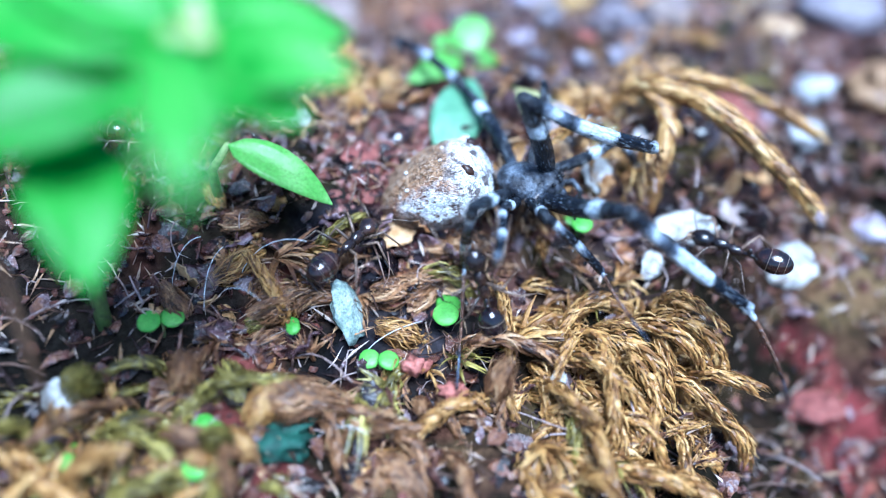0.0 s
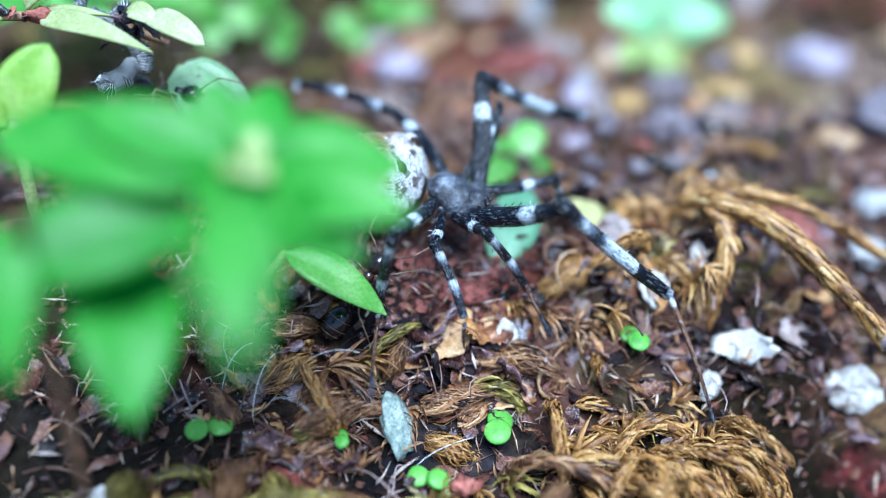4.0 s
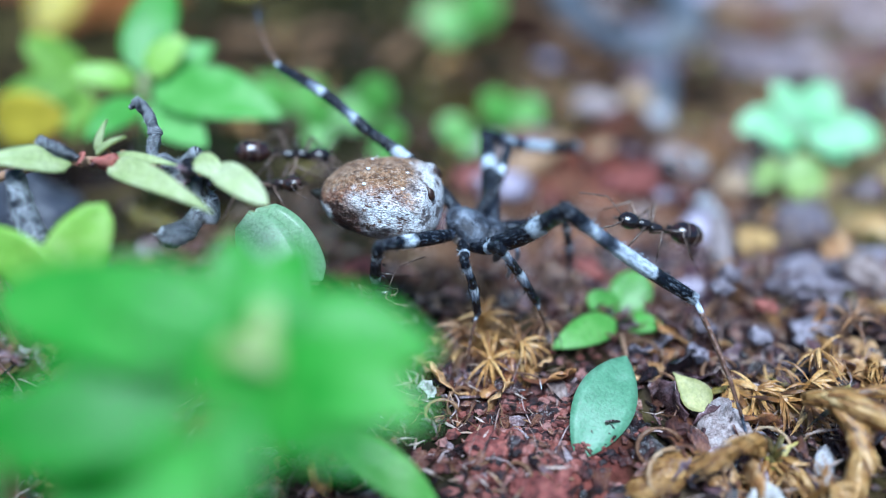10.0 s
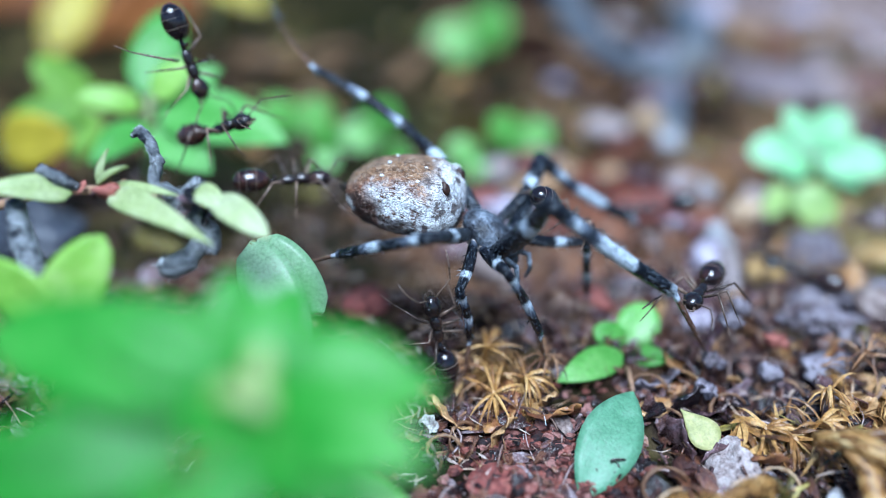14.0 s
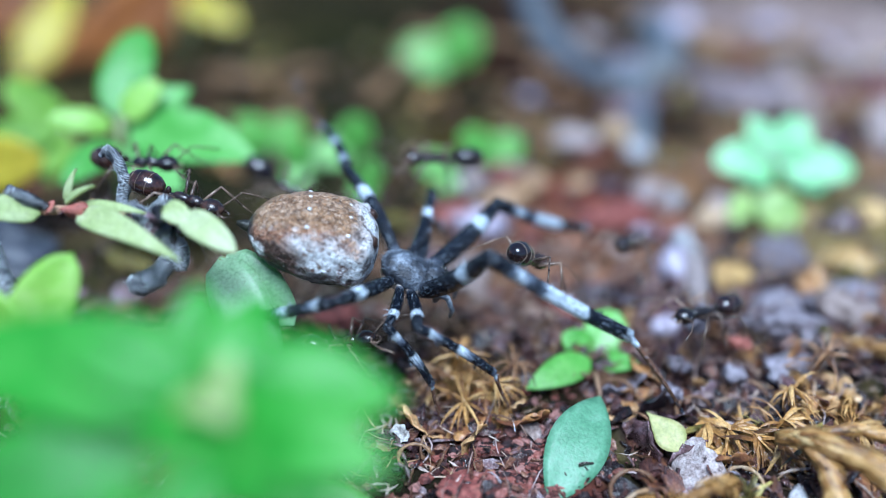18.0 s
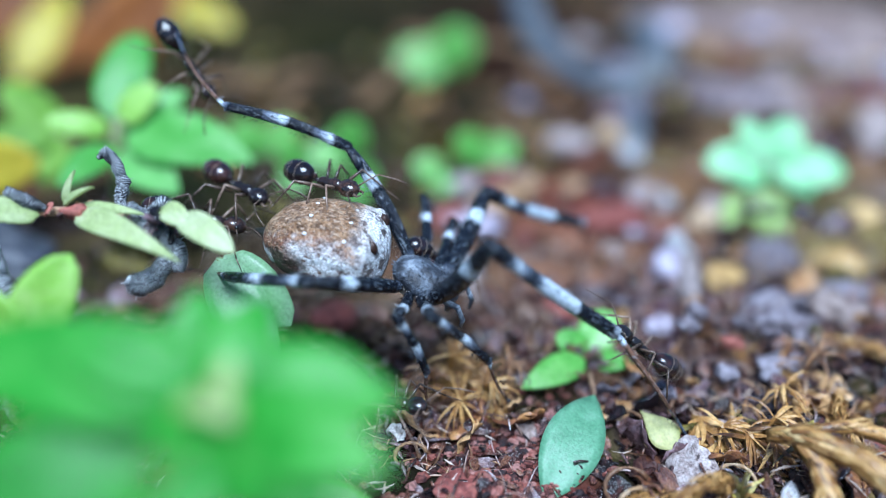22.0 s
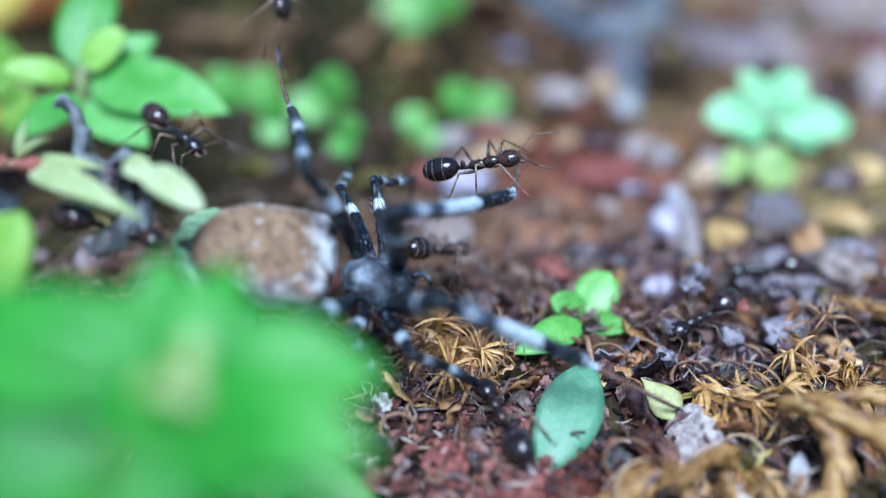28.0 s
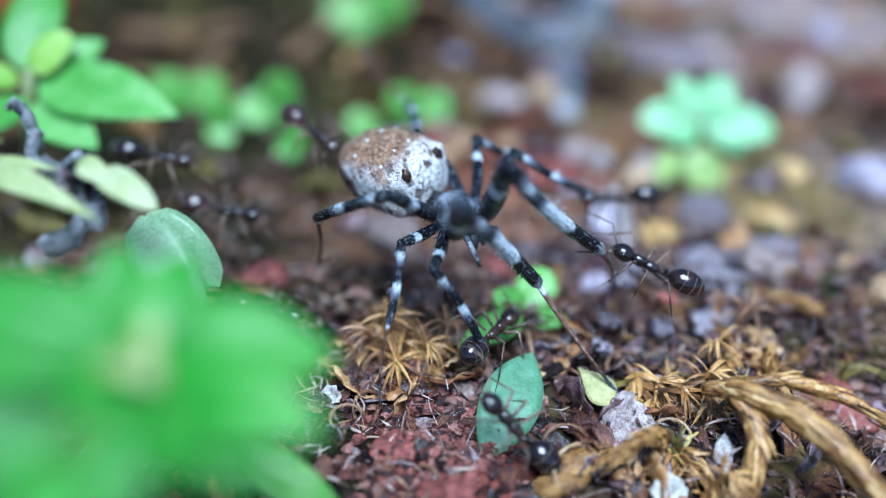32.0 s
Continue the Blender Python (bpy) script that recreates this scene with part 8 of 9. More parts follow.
            (31, -3.4, -2.35, -0.29, -6.05, -2.01, -2.71, -5.81, -2.38, -6.48),
            (32, -3.4, -2.35, -0.29, -6.05, -2.01, -2.71, -5.81, -2.38, -6.48),
        ],
        "L4": [
            (0, -5.01, -2.98, 0.23, -8.1, -7.17, 0.21, -8.45, -8.66, -5.18),
            (1, -4.63, -3.38, 0.31, -8.13, -7.01, -0.97, -7.75, -8.28, -6.41),
            (2, -3.98, -4.02, -0.35, -7.67, -7.06, -2.38, -7.4, -7.4, -7.96),
            (2.5, -5.37, -1.89, -2.6, -8.55, -5.95, -1.93, -7.96, -7.53, -7.27),
            (4.5, -3.54, -4.29, -1.01, -3.22, -9.16, -2.79, -2.66, -8.78, -8.35),
            (5, -3.13, -4.51, -0.94, -3.69, -9.16, -3.2, -3.92, -8.6, -8.77),
            (6, -2.83, -4.59, 0.19, -2.84, -9.53, -1.44, -2.84, -9.37, -7.03),
            (7, -3.23, -4.46, -0.36, -6.44, -8.03, -2.37, -7.65, -7.92, -7.83),
            (8, -1.19, -4.76, 1.13, -3.1, -8.11, -2.37, -6.5, -12.3, -3.86),
            (9, -2.98, -4.46, 0.54, -3.24, -9.57, -0.39, -6.55, -14.08, -0.6),
            (10, -1.48, -4.89, 0.53, -2.83, -9.9, 0.39, -7.13, -13.48, 0.37),
            (11, -3.58, -3.6, 1.88, -4.3, -8.43, 3.68, -7.94, -12.28, 5.49),
            (12, -2.49, -4.06, 2.06, -4.31, -8.14, -0.61, -7.06, -13, -1.04),
            (13, -2.12, -4.58, 1.18, -1.55, -9.3, -0.93, -4.22, -13.46, -3.57),
            (14, -2.8, -4.66, -0.69, -2.04, -9.8, -0.92, -4.66, -14.74, -1.1),
            (17, -3.27, -3.4, 2.46, -6.03, -6.2, -0.94, -9.43, -9.35, -4.08),
            (18, -5.12, -2.95, -0.38, -9.71, -4.93, -1.79, -14.4, -7.97, -2.17),
            (19, -5.17, -2.89, -0.51, -7.21, -6.01, -4.13, -10.24, -10.01, -6.6),
            (20, -4.83, -3.08, 0.63, -8.77, -5.67, -1.58, -12.69, -9.53, -0.53),
            (21, -5.01, -2.96, 0.38, -2.72, -7.47, -0.82, -5.55, -12.26, -0.17),
            (22, -2.88, -4, 1.88, -1.81, -9.08, 1.86, -5.24, -13.5, 1.96),
            (23, -0.91, -3.1, 3.64, -3.06, -7.06, 1.05, -6.85, -10.89, -0.49),
            (24, -1.05, -3.13, 3.61, -4.28, -7.11, 2.7, -8.91, -10.23, 3.16),
            (25, -3.12, -2.36, 3.56, -6.25, -4.89, 0.27, -10.82, -7.98, -0.69),
            (27.5, -1.23, -2.03, 4.35, -5.68, -3.2, 1.93, -10.88, -4.49, 0.3),
            (28, -1.2, -2.09, 4.32, -5.52, -3.11, 1.6, -10.48, -4.43, -0.63),
            (29, -3.87, -3.96, 0.52, -7.21, -7.94, 0.15, -10.42, -12.49, 0.74),
            (30, -2.96, -4.08, 1.64, -3.43, -9.23, 1.08, -5.78, -14.01, 2.8),
            (31, -0.55, -4.9, 0.68, -0.53, -9.97, -0.48, 0.06, -15.54, -0.48),
            (32, -1.98, -4.91, -0.88, -4.07, -9.45, -2.31, -4.7, -14.98, -1.7),
        ],
    }
    ant_rows = {
        "tail_biter": [
            (0, 1.65, 20.82, 3.35, 5.8, 7.5, -45.1),
            (1, -0.23, 24.01, 5.35, 24.5, 10.4, -67.9),
            (1.5, -0.71, 24.66, 5.90, 11.3, 12.1, -109.9),
            (2, -1.19, 25.30, 6.46, 0.3, 4.8, -150.9),
            (2.5, -2.76, 26.51, 5.90, 14.7, 9.5, -113.2),
            (4.5, -2.85, 28.15, 8.57, 16.9, 9.7, -124.0),
            (5, -2.63, 28.88, 9.53, 15.4, 8.3, -128.2),
            (6, -2.99, 29.74, 9.93, 15.7, 10.1, -118.2),
            (7, -2.93, 31.97, 10.28, 3.6, 11.1, -108.0),
            (8, -4.47, 32.30, 12.43, 3.2, 12.1, -75.7),
            (9, -5.04, 32.70, 11.87, -24.1, 11.9, -91.8),
            (10, -6.01, 32.34, 12.27, 11.9, 9.4, -119.5),
            (11, -6.40, 31.76, 12.25, -23.6, 11.7, -88.2),
            (12, -5.44, 32.82, 11.99, -18.9, 11.8, -87.0),
            (13, -6.01, 32.84, 12.06, -16.6, 11.8, -84.5),
            (14, -5.12, 34.05, 13.18, -2.1, 12.1, -77.6),
            (17, -6.88, 31.73, 12.80, -33.1, 11.5, -92.9),
            (18, -7.45, 29.99, 14.10, -15.2, 10.0, -110.4),
            (19, -6.37, 30.86, 15.20, -1.8, 10.7, -108.0),
            (20, -7.63, 31.94, 14.12, -8.9, 7.6, -128.5),
            (21, -6.47, 32.72, 15.58, 13.7, 10.7, -110.2),
            (22, -6.71, 30.78, 13.10, -19.3, 11.9, -83.5),
            (23, -7.31, 28.51, 13.71, -25.7, 10.3, -105.5),
            (24, -7.40, 27.72, 13.43, -23.9, 8.9, -114.9),
            (25, -8.02, 28.80, 11.46, -32.0, 8.8, -112.8),
            (27.5, -7.15, 28.51, 11.34, -15.7, 10.4, -99.3),
            (28, -8.14, 27.97, 12.06, -13.2, 10.0, -103.2),
            (29, -5.87, 28.81, 10.54, -5.2, 9.0, -115.4),
            (30, -2.97, 33.08, 10.06, 18.0, 10.4, -110.6),
            (31, 0.58, 35.57, 12.36, 42.7, 11.2, -113.6),
            (32, -0.15, 36.05, 12.52, -14.6, 7.3, -142.9),
        ],
        "walker_b": [
            (0, -5.81, 24.03, 6.37, 2.8, 7.7, -128.4),
            (2, -5.42, 26.61, 9.28, 2.5, 7.2, -132.3),
            (4.5, -7.36, 29.35, 11.68, 3, 9.6, -121.5),
            (7, -8.41, 33.59, 13.73, -3.3, 9.9, -116.6),
            (8, -7.74, 33.45, 12.71, -14.7, 12.4, -81.2),
            (9, -7.85, 33.98, 12.67, -2.4, 9.9, -114.6),
            (10, -5.07, 34.75, 12.65, -7.2, 12.2, -81.4),
            (11, -3.25, 33.49, 13.47, -3.2, 11.7, -101.7),
            (12, -5.01, 33.27, 12.27, -22.1, 10.5, -110.2),
            (13, -8.75, 35.9, 15.21, -22.7, 12.6, -83.1),
            (14, -8.38, 34.38, 15.58, 20.1, 10.5, -110.3),
            (17, -10.58, 34.24, 14.74, -1.4, 9.8, -111.8),
            (18, -10.32, 34.46, 14.48, -1.2, 10.7, -104.3),
            (19, -6.31, 35.54, 14.49, -1.3, 10.4, -113.6),
            (20, -6.7, 33.87, 13.96, -20.4, 9.1, -121.4),
            (21, -5.31, 34.43, 15.58, -5.7, 10.2, -117.4),
            (22, -5.85, 31.61, 13.99, -8.1, 6.8, -135.6),
            (23, -6.48, 31.93, 13.55, -7.4, 9.9, -113.2),
            (24, -6.12, 30.94, 13.42, -20.5, 8.1, -126),
            (25, -6.65, 31.77, 11.49, -9.7, 4, -147.1),
            (27.5, -6.16, 34.14, 10.98, -43.6, 2, -159.1),
            (28, -8.19, 35.3, 12.81, -13.9, 6, -136.7),
            (29, -2.96, 34.77, 10.5, -17, 10.5, -112.2),
            (30, -3.57, 35.68, 11.49, -12.9, 10.9, -109.2),
            (31, -2.74, 34.64, 10.33, -10.8, 9.7, -120.1),
            (32, -3.84, 35.55, 9.47, -5.3, 10.7, -107),
        ],
        "walker_c": [
            (0, 20.78, 23.49, 3.86, -5.3, 10.9, -105.3),
            (6, 23.32, 38.40, 6.50, -0.6, 12.1, -112.1),
            (9, 18.15, 43.99, 6.66, 0.2, 11.4, -92.2),
            (10, 15.72, 44.09, 6.90, -10.3, 8.0, -148.9),
            (11, 13.28, 44.20, 7.15, -13.3, -2.5, 156.0),
            (12, 10.85, 44.30, 7.39, -6.4, -10.9, 100.3),
            (13, 10.49, 43.35, 7.67, -14.6, -11.9, 81.5),
            (16.5, 4.84, 38.20, 11.94, 0.1, -11.5, 103.7),
            (18, 0.20, 37.14, 13.69, 8.4, -11.6, 111.6),
            (19, -1.60, 33.98, 14.21, 3.6, 4.1, -171.3),
            (20, -3.40, 30.82, 14.74, 18.1, 12.1, -92.4),
            (21, -1.81, 33.26, 15.63, -7.0, 9.1, -129.8),
            (22, -2.05, 30.68, 14.64, -1.4, 8.5, -131.5),
            (23, -2.00, 30.02, 14.45, -1.8, 9.0, -126.9),
            (24, -1.83, 29.26, 13.57, 10.6, 8.5, -129.9),
            (25, 1.09, 27.65, 11.22, 31.4, 9.0, -127.1),
            (27.5, 3.50, 33.20, 14.57, 38.4, 12.1, -83.1),
            (28, 4.91, 32.54, 13.14, 15.0, 12.1, -103.1),
            (29, 6.48, 32.02, 10.73, 25.6, 10.8, -123.7),
            (30, 7.34, 30.93, 10.24, 23.1, 10.4, -128.2),
            (30.5, 8.94, 31.66, 11.71, 18.6, -2.3, 164.1),
            (31, 10.54, 32.38, 13.18, 28.8, -11.3, 95.5),
            (32, 11.64, 35.13, 10.15, 0.9, -11.0, 95.4),
        ],
        "leg_biter": [
            (0, 15.09, 18.20, 2.58, 6.7, -10.1, 50.7),
            (1, 15.62, 22.31, 3.53, 0.6, -9.3, 91.5),
            (4.5, 14.28, 30.60, 6.36, 8.7, -11.6, 56.9),
            (6, 9.66, 27.71, 6.60, -20.7, -6.2, 129.2),
            (7, 11.07, 30.34, 8.28, -6.6, -9.3, 108.6),
            (8, 8.52, 31.26, 10.41, -3.0, -9.6, 112.3),
            (9, 10.42, 32.60, 10.32, 7.9, -8.2, 119.3),
            (10, 7.85, 30.54, 11.34, 19.2, -10.7, 99.9),
            (11, 10.26, 28.70, 8.33, 10.1, -4.0, 139.3),
            (12, 11.42, 29.49, 8.85, 28.0, -8.0, 113.5),
            (13, 10.18, 29.38, 8.68, 33.1, -7.6, 117.5),
            (14, 10.08, 29.34, 9.77, 0.9, -2.4, 149.2),
            (17, 9.76, 28.75, 9.53, 5.4, -5.0, 136.2),
            (18, 11.61, 30.24, 8.80, 7.1, -7.1, 121.6),
            (18.5, 10.48, 29.54, 9.25, -20.3, -9.2, 162.6),
            (19, 9.35, 28.84, 9.69, -42.5, 6.6, -159.9),
            (19.5, 8.90, 28.98, 9.58, -22.4, -10.2, 159.1),
            (20, 8.45, 29.11, 9.47, 4.0, -8.7, 114.4),
            (21, 6.55, 30.30, 12.08, 4.3, 3.2, -174.8),
            (21.5, 7.62, 29.12, 10.71, 20.3, -11.4, 141.6),
            (22, 8.68, 27.95, 9.34, 42.3, -10.3, 94.9),
            (22.5, 8.14, 32.20, 8.40, 18.2, -11.6, 173.2),
            (23, 7.60, 36.44, 7.47, 11.2, 11.1, -113.2),
            (24, 7.15, 33.06, 9.06, 11.1, 8.6, -142.2),
            (25, 8.48, 36.04, 9.30, 23.2, 11.5, -112.2),
            (26.25, 10.28, 33.33, 7.80, -6.7, 17.0, -175.7),
            (27.5, 12.07, 30.61, 6.30, -25.6, -5.8, 126.4),
            (28, 11.87, 30.24, 6.28, -7.0, -6.4, 122.7),
            (29, 12.78, 31.00, 7.37, 3.2, -8.1, 111.5),
            (30, 12.26, 30.13, 7.08, 1.8, -8.3, 108.8),
            (31, 12.65, 28.02, 7.14, 21.1, -9.1, 99.5),
            (32, 11.57, 29.51, 10.17, 22.7, -11.5, 69.4),
        ],
        "leaf_biter": [
            (0, 4.95, 16.82, 3.87, 83.3, -14.3, -6.1),
            (1, 2.71, 16.51, 3.62, 93.2, 0.8, -10.5),
            (2, 2.49, 16.46, 2.70, 81.7, -7.2, -5.5),
            (2.5, 0.26, 18.29, 3.58, 86.4, -21.0, 9.3),
            (3.5, 0.17, 21.18, 5.08, 66.0, 6.5, -33.0),
            (4.5, 0.09, 24.08, 6.59, 31.9, 10.8, -83.2),
            (5, 0.03, 24.47, 7.06, 22.6, 7.7, -132.2),
            (6, -0.46, 23.90, 7.42, 28.0, 9.0, -124.1),
            (7, -2.13, 25.02, 6.98, 26.4, 10.1, -103.8),
            (8, -3.21, 26.46, 8.53, 20.5, 10.0, -107.4),
            (9, -0.91, 27.88, 8.85, 42.6, 8.3, -130.1),
            (10, -2.09, 28.47, 9.09, 31.5, 10.6, -102.8),
            (11, -3.74, 28.94, 8.55, 25.9, 9.9, -107.4),
            (12, -0.66, 29.78, 9.57, 44.9, 9.7, -117.7),
            (13, 0.24, 27.94, 8.01, 10.7, 8.8, -123.5),
            (13.33, 0.06, 28.39, 8.54, 35.4, 32.6, -67.3),
            (13.67, -0.13, 28.84, 9.07, 71.7, 23.6, -2.6),
            (14, -0.31, 29.29, 9.60, 81.9, -7.9, 46.0),
            (17, -0.93, 27.80, 10.54, 58.2, -9.9, 119.3),
            (17.5, -1.29, 28.13, 9.79, 32.7, -12.0, -173.3),
            (18, -1.65, 28.47, 9.03, 20.4, 9.9, -110.5),
            (18.5, -4.02, 28.73, 9.47, 22.5, -2.6, -162.4),
            (19, -6.39, 28.98, 9.91, 33.7, -8.5, 144.4),
            (19.5, -5.57, 28.89, 10.70, 23.0, -2.0, -159.8),
            (20, -4.75, 28.81, 11.48, 22.2, 10.4, -105.1),
            (21, -4.35, 27.81, 10.76, 21.9, 9.6, -111.6),
            (22, 0.51, 26.20, 7.27, 12.3, 8.2, -126.3),
            (22.33, 0.67, 25.99, 7.30, 12.8, -7.5, 179.2),
            (22.67, 0.84, 25.78, 7.33, 26.4, -15.8, 122.0),
            (23, 1.00, 25.57, 7.36, 40.9, -9.1, 64.3),
            (23.5, 0.82, 25.82, 7.66, 57.2, -8.2, 22.9),
            (24, 0.65, 26.08, 7.96, 68.8, 3.0, -16.5),
            (25, -0.53, 24.77, 6.25, 34.3, 6.7, -40.9),
            (27.5, 1.34, 25.85, 6.41, 27.2, -1.1, 4.9),
            (28, 3.53, 27.21, 5.90, 9.2, -4.1, 17.9),
            (29, 7.40, 27.26, 6.03, 5.2, -9.5, 55.0),
            (30, 7.70, 28.34, 7.36, 12.6, -10.2, 90.8),
            (31, 6.66, 24.80, 6.15, 21.0, -9.3, 56.0),
            (32, 5.41, 24.11, 6.94, 44.4, -9.4, 60.3),
        ],
        "lower_walker": [
            (0, 1.33, 23.92, 4.35, -8.6, -9.4, 124.5),
            (6, 1.84, 44.59, 6.69, -6.9, -11.5, 107.7),
            (9, 13.71, 45.90, 7.70, -3.5, 4.1, 159.0),
            (12, 25.57, 47.21, 8.71, 11.0, 10.9, -147.5),
            (12.33, 23.88, 45.00, 8.00, 16.5, 2.0, -90.9),
            (12.67, 22.19, 42.80, 7.28, 12.2, -7.5, -34.7),
            (13, 20.50, 40.59, 6.57, 1.7, -9.1, 22.8),
            (15, 13.50, 37.83, 8.29, 15.5, -4.6, 65.2),
            (17, 6.51, 35.06, 10.02, 28.7, -10.5, 107.5),
            (18, 9.70, 34.06, 10.38, 18.1, -4.4, 154.0),
            (19, 12.89, 33.06, 10.73, 15.1, 7.4, -160.9),
            (20, 12.28, 34.61, 9.71, -10.9, -5.6, 133.8),
            (21, 6.56, 33.35, 11.54, 9.3, -10.5, 108.1),
            (22, 19.92, 44.51, 7.97, -2.3, -12.2, 65.0),
            (23, 19.66, 44.78, 7.19, 0.1, -12.0, 74.1),
            (24, 19.40, 46.29, 7.27, 4.3, -11.9, 79.9),
            (25, 20.99, 49.49, 6.81, 0.8, -12.2, 71.4),
            (28, 15.94, 34.94, 6.43, -0.1, -9.6, 98.3),
            (29, 11.32, 30.53, 6.30, -7.2, -7.9, 112.7),
            (29.5, 5.73, 31.53, 7.12, -4.7, 4.6, 171.5),
            (30, 0.13, 32.53, 7.95, 7.5, 8.8, -128.2),
            (31, 2.52, 30.13, 9.18, -4.4, 0.5, 178.4),
            (32, -1.96, 30.65, 6.93, 5.4, 8.8, -121.3),
        ],
        "leaf_wanderer": [
            (0, -21.08, 32.43, 2.46, -35.3, 0, -37.8),
            (5, -23.26, 34.71, 8.04, -29.8, 5, -32.6),
            (11, -27.51, 37.42, 11.94, -28.1, 2, -22.9),
            (13, -24.45, 36.31, 11.49, -34.5, 1, -20.7),
            (13.5, -17.45, 36.12, 13.99, -55.9, 4, -71.9),
            (14, -10.46, 35.93, 16.49, -77.3, 8, -123.1),
            (15.5, -9.44, 37.35, 15.98, -36.0, 3, -126.1),
            (17, -6.80, 37.00, 12.50, -37.0, 14, -115.8),
            (19, -4.14, 39.34, 10.98, -20.1, 13, -122.1),
            (20, -5.05, 39.14, 11.16, -13.5, 5, -122.6),
            (20.5, -6.85, 39.17, 13.75, -65.6, 8, -108.9),
            (21, -8.33, 39.86, 17.65, -69.3, 12, -133.3),
            (22, -8.59, 36.43, 17.20, -56.0, 4, -117.3),
            (23, -9.04, 41.75, 15.57, -50.4, 11, -132.1),
            (24, -9.10, 42.72, 19.78, -73.0, 3, -92.0),
            (25, -8.00, 41.79, 13.94, -50.4, 10, -159.4),
            (28, -4.65, 39.78, 17.52, -81.8, 1, -141.6),
            (29, -5.74, 40.39, 14.46, -24.4, 8, -125.3),
            (30.5, -6.83, 37.43, 12.96, -1.2, 3, -120.4),
            (32, -6.87, 37.00, 11.60, -4.2, 14, -109.9),
        ],
        "knee_biter": [
            (0, 32.90, 21.01, -4.46, -10.1, 0.0, 12.9),
            (5, 31.53, 27.70, 1.76, -5.1, 5.0, 16.5),
            (10, 25.92, 35.54, 6.26, -16.7, 10.0, 16.8),
            (12, 11.37, 34.43, 9.90, -5.0, 9.0, 41.5),
            (12.5, 9.08, 33.61, 10.50, -2.0, 3.4, 2.2),
            (13, 6.79, 32.79, 11.10, 3.8, 1.0, -37.1),
            (14, 6.31, 32.88, 11.36, -37.6, 8.0, -64.9),
            (15.5, 5.14, 31.89, 11.80, -38.8, 3.0, -52.5),
            (17, 3.82, 30.62, 10.98, -9.8, 14.0, 12.9),
            (18.5, 6.22, 31.89, 10.82, -40.2, 9.0, -49.4),
            (19.3, 2.76, 31.40, 11.31, -46.7, 9.0, -44.6),
            (20, -0.52, 28.99, 12.17, -45.3, 5.0, -34.1),
            (21, 1.97, 32.17, 11.07, -35.5, 12.0, -51.4),
            (22, 2.49, 32.79, 9.90, -37.1, 4.0, -51.4),
            (25, 0.77, 32.93, 9.50, -39.4, 10.0, -43.4),
            (28, 3.20, 34.55, 8.10, -20.1, 1.0, -46.8),
            (29, 4.15, 33.38, 6.55, 3.2, 8.0, -34.0),
            (30, 3.93, 31.09, 7.84, 6.4, 0.0, -32.4),
            (31, 5.54, 30.14, 7.60, 4.4, 7.0, -37.1),
            (32, 7.18, 29.65, 7.16, 1.6, 14.0, -39.3),
        ],
    }

    walk(spider, [(t, pose(x * MM, y * MM, z * MM, rx, ry, rz)) for t, x, y, z, rx, ry, rz in spider_rows])
    walk(abdomen, [(t, pose(0, 0, 0, rx, ry, rz)) for t, rx, ry, rz in abdomen_rows])
    rest = {"1": (0.35, 0.8, 0.1), "2": (0.8, 0.5, 0.1), "3": (0.95, 0.1, 0.1), "4": (0.6, -0.7, 0.1)}
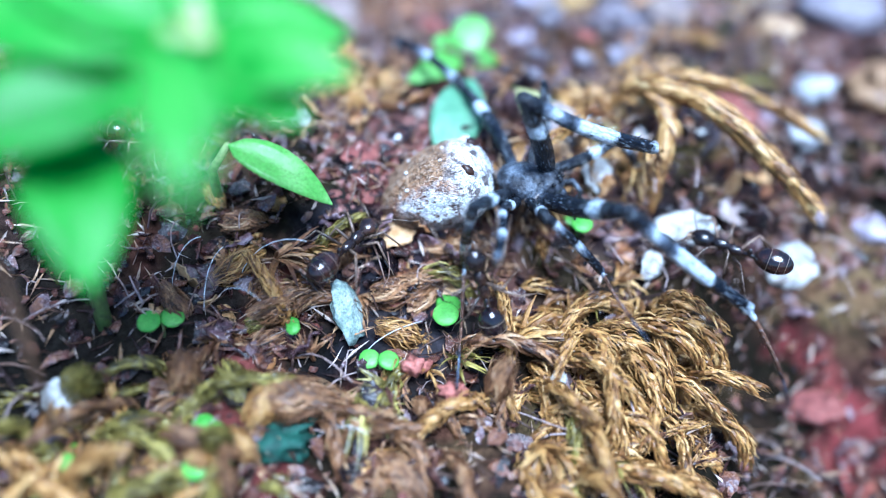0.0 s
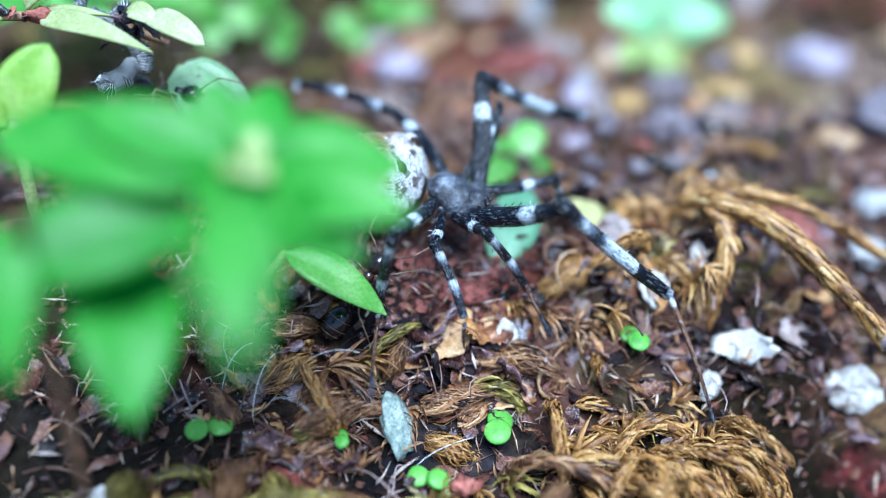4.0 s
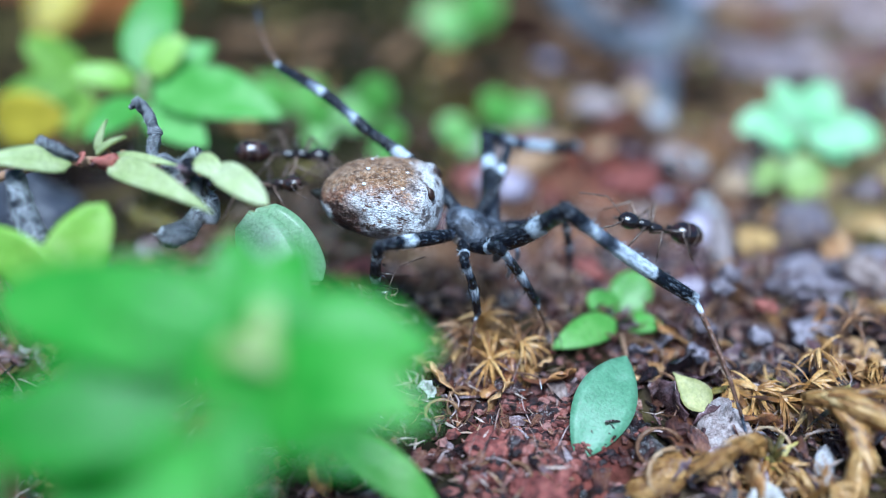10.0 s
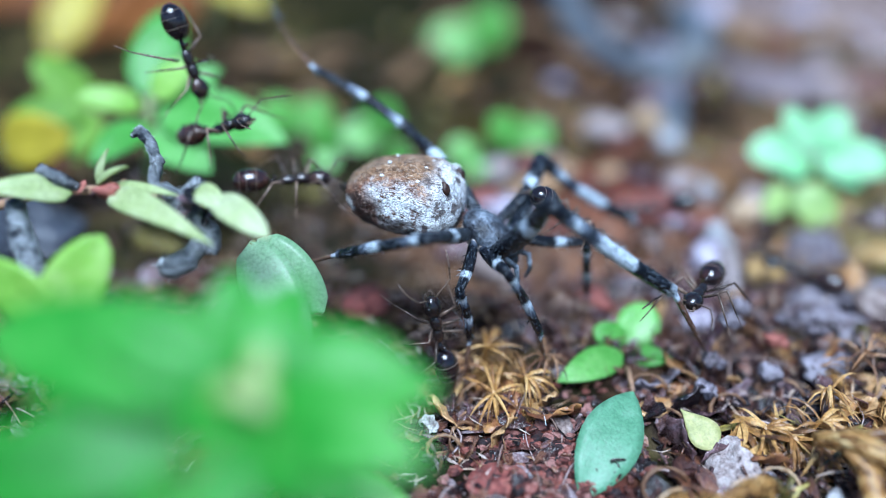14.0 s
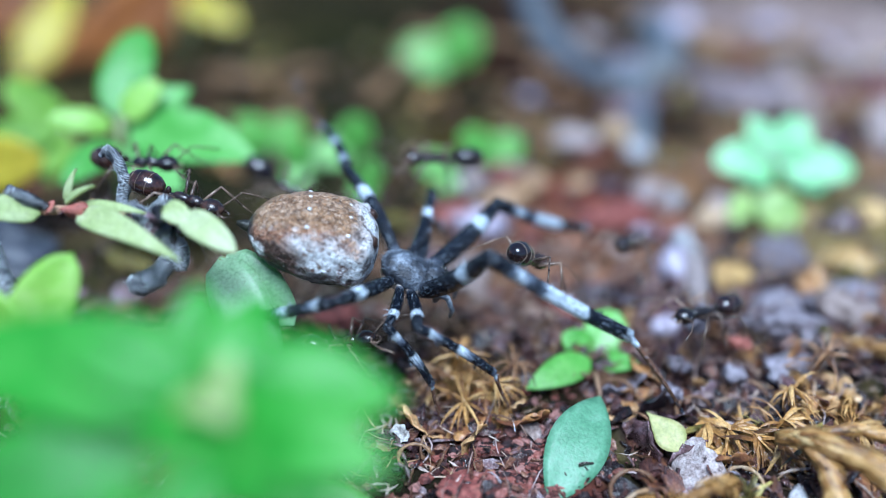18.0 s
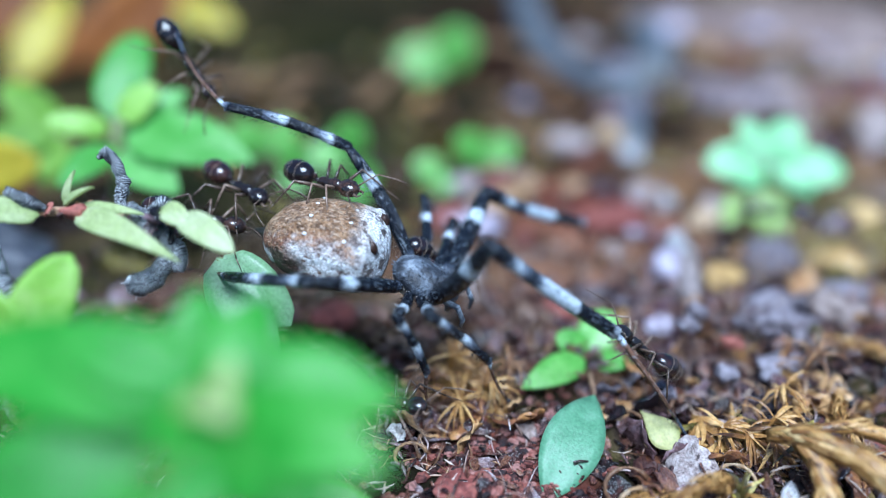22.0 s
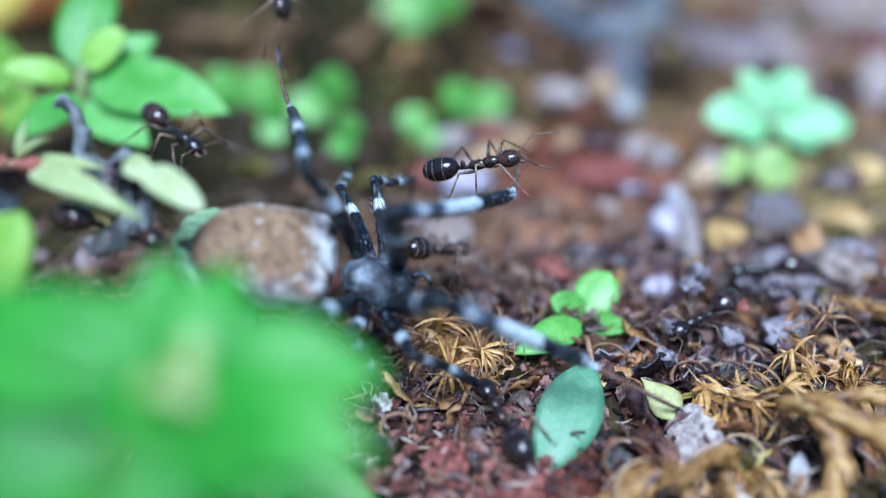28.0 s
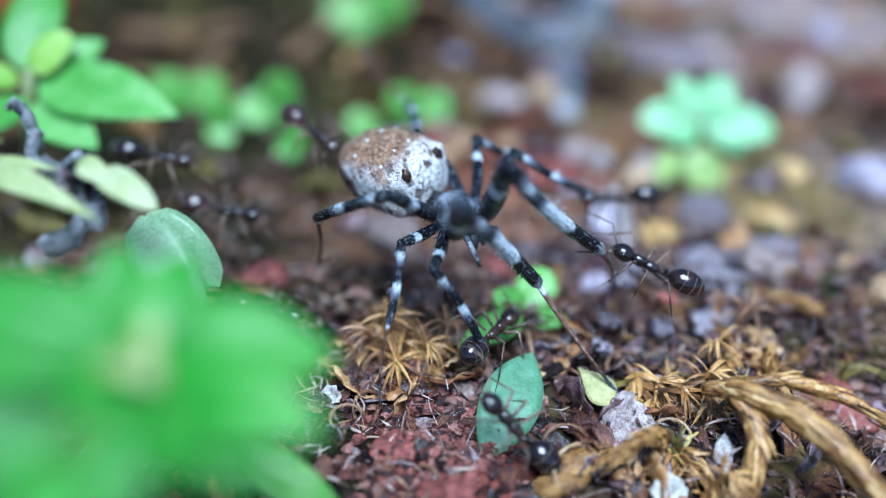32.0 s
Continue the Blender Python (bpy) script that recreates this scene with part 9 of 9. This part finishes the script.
    for key, rows in leg_rows.items():
        side = 1 if key[0] == "R" else -1
        out = Vector(rest[key[1]])
        out.x *= side
        aims = (out, (out + Vector((0, 0, -0.5))), (out + Vector((0, 0, -2.0))))
        hip = Vector(HIPS[key])
        for k, ob in enumerate(legs[key]):
            # the segment's own axis is z: first to its resting line, then on to where it points
            first = Vector((0, 0, 1)).rotation_difference(aims[k].normalized())
            keyed = []
            for row in rows:
                joints = [hip] + [Vector(row[1 + 3 * j:4 + 3 * j]) for j in range(3)]
                line = (joints[k + 1] - joints[k]).normalized()
                turn = aims[k].normalized().rotation_difference(line) @ first
                keyed.append((row[0], Matrix.LocRotScale(joints[k] * MM, turn, None)))
            walk(ob, keyed)
    # the broad-leaved plant sways back as the camera passes
    sway = [(0, 0.57, -1.08, -1.12), (1, 0.66, -1.24, -0.9), (2.5, 0.16, -0.66, -0.87), (4.5, 0.2, -1.26, -1.27), (5, 0.17, -0.85, -0.76), (5.5, 0.19, -0.84, -0.48), (6, -0.05, -0.54, -0.22), (7, -0.04, -0.34, -0.18), (8, -0.01, -0.23, -0.13), (9, -0.03, -0.16, -0.05), (10, -0.03, -0.08, -0.03), (11, -0.01, 0.02, -0.01), (13, -0.0, 0.08, 0.0), (14.5, 0.01, -0.0, 0.05), (16.5, 0.07, -0.08, 0.06), (19, 0.09, -0.07, 0.04), (22, 0.08, -0.11, -0.08), (24, 0.1, -0.01, -0.28), (25.5, 0.12, 0.09, -0.4), (27.5, 0.07, 0.17, -0.36), (29, 0.05, 0.15, -0.2), (30.5, 0.01, 0.02, -0.03), (32, 0.06, -0.01, -0.02)]
    home = near_plant.location.copy()
    walk(near_plant, [(t, Matrix.Translation(home + Vector((x, y, z)) * MM)) for t, x, y, z in sway])
    herd = [ant] + [copy_thing(ant, Matrix()) for _ in range(len(ant_rows) - 1)]
    for ob, rows in zip(herd, ant_rows.values()):
        walk(ob, [(t, pose(x * MM, y * MM, z * MM, rx, ry, rz)) for t, x, y, z, rx, ry, rz in rows])
        # legs step and feelers wave
        limbs = [c for c in ob.children if c.name.startswith(("leg", "antenna"))]
        for k, limb in enumerate(limbs):
            reach = 9.0 if limb.name.startswith("leg") else 7.0
            walk(limb, [(t * 0.5, pose(0, 0, 0, 0, 2.5 * math.sin(t * 1.9 + k * 1.3 + rows[0][1]), reach * math.sin(t * 1.4 + k * 2.1 + rows[0][1]))) for t in range(65)])


motions()
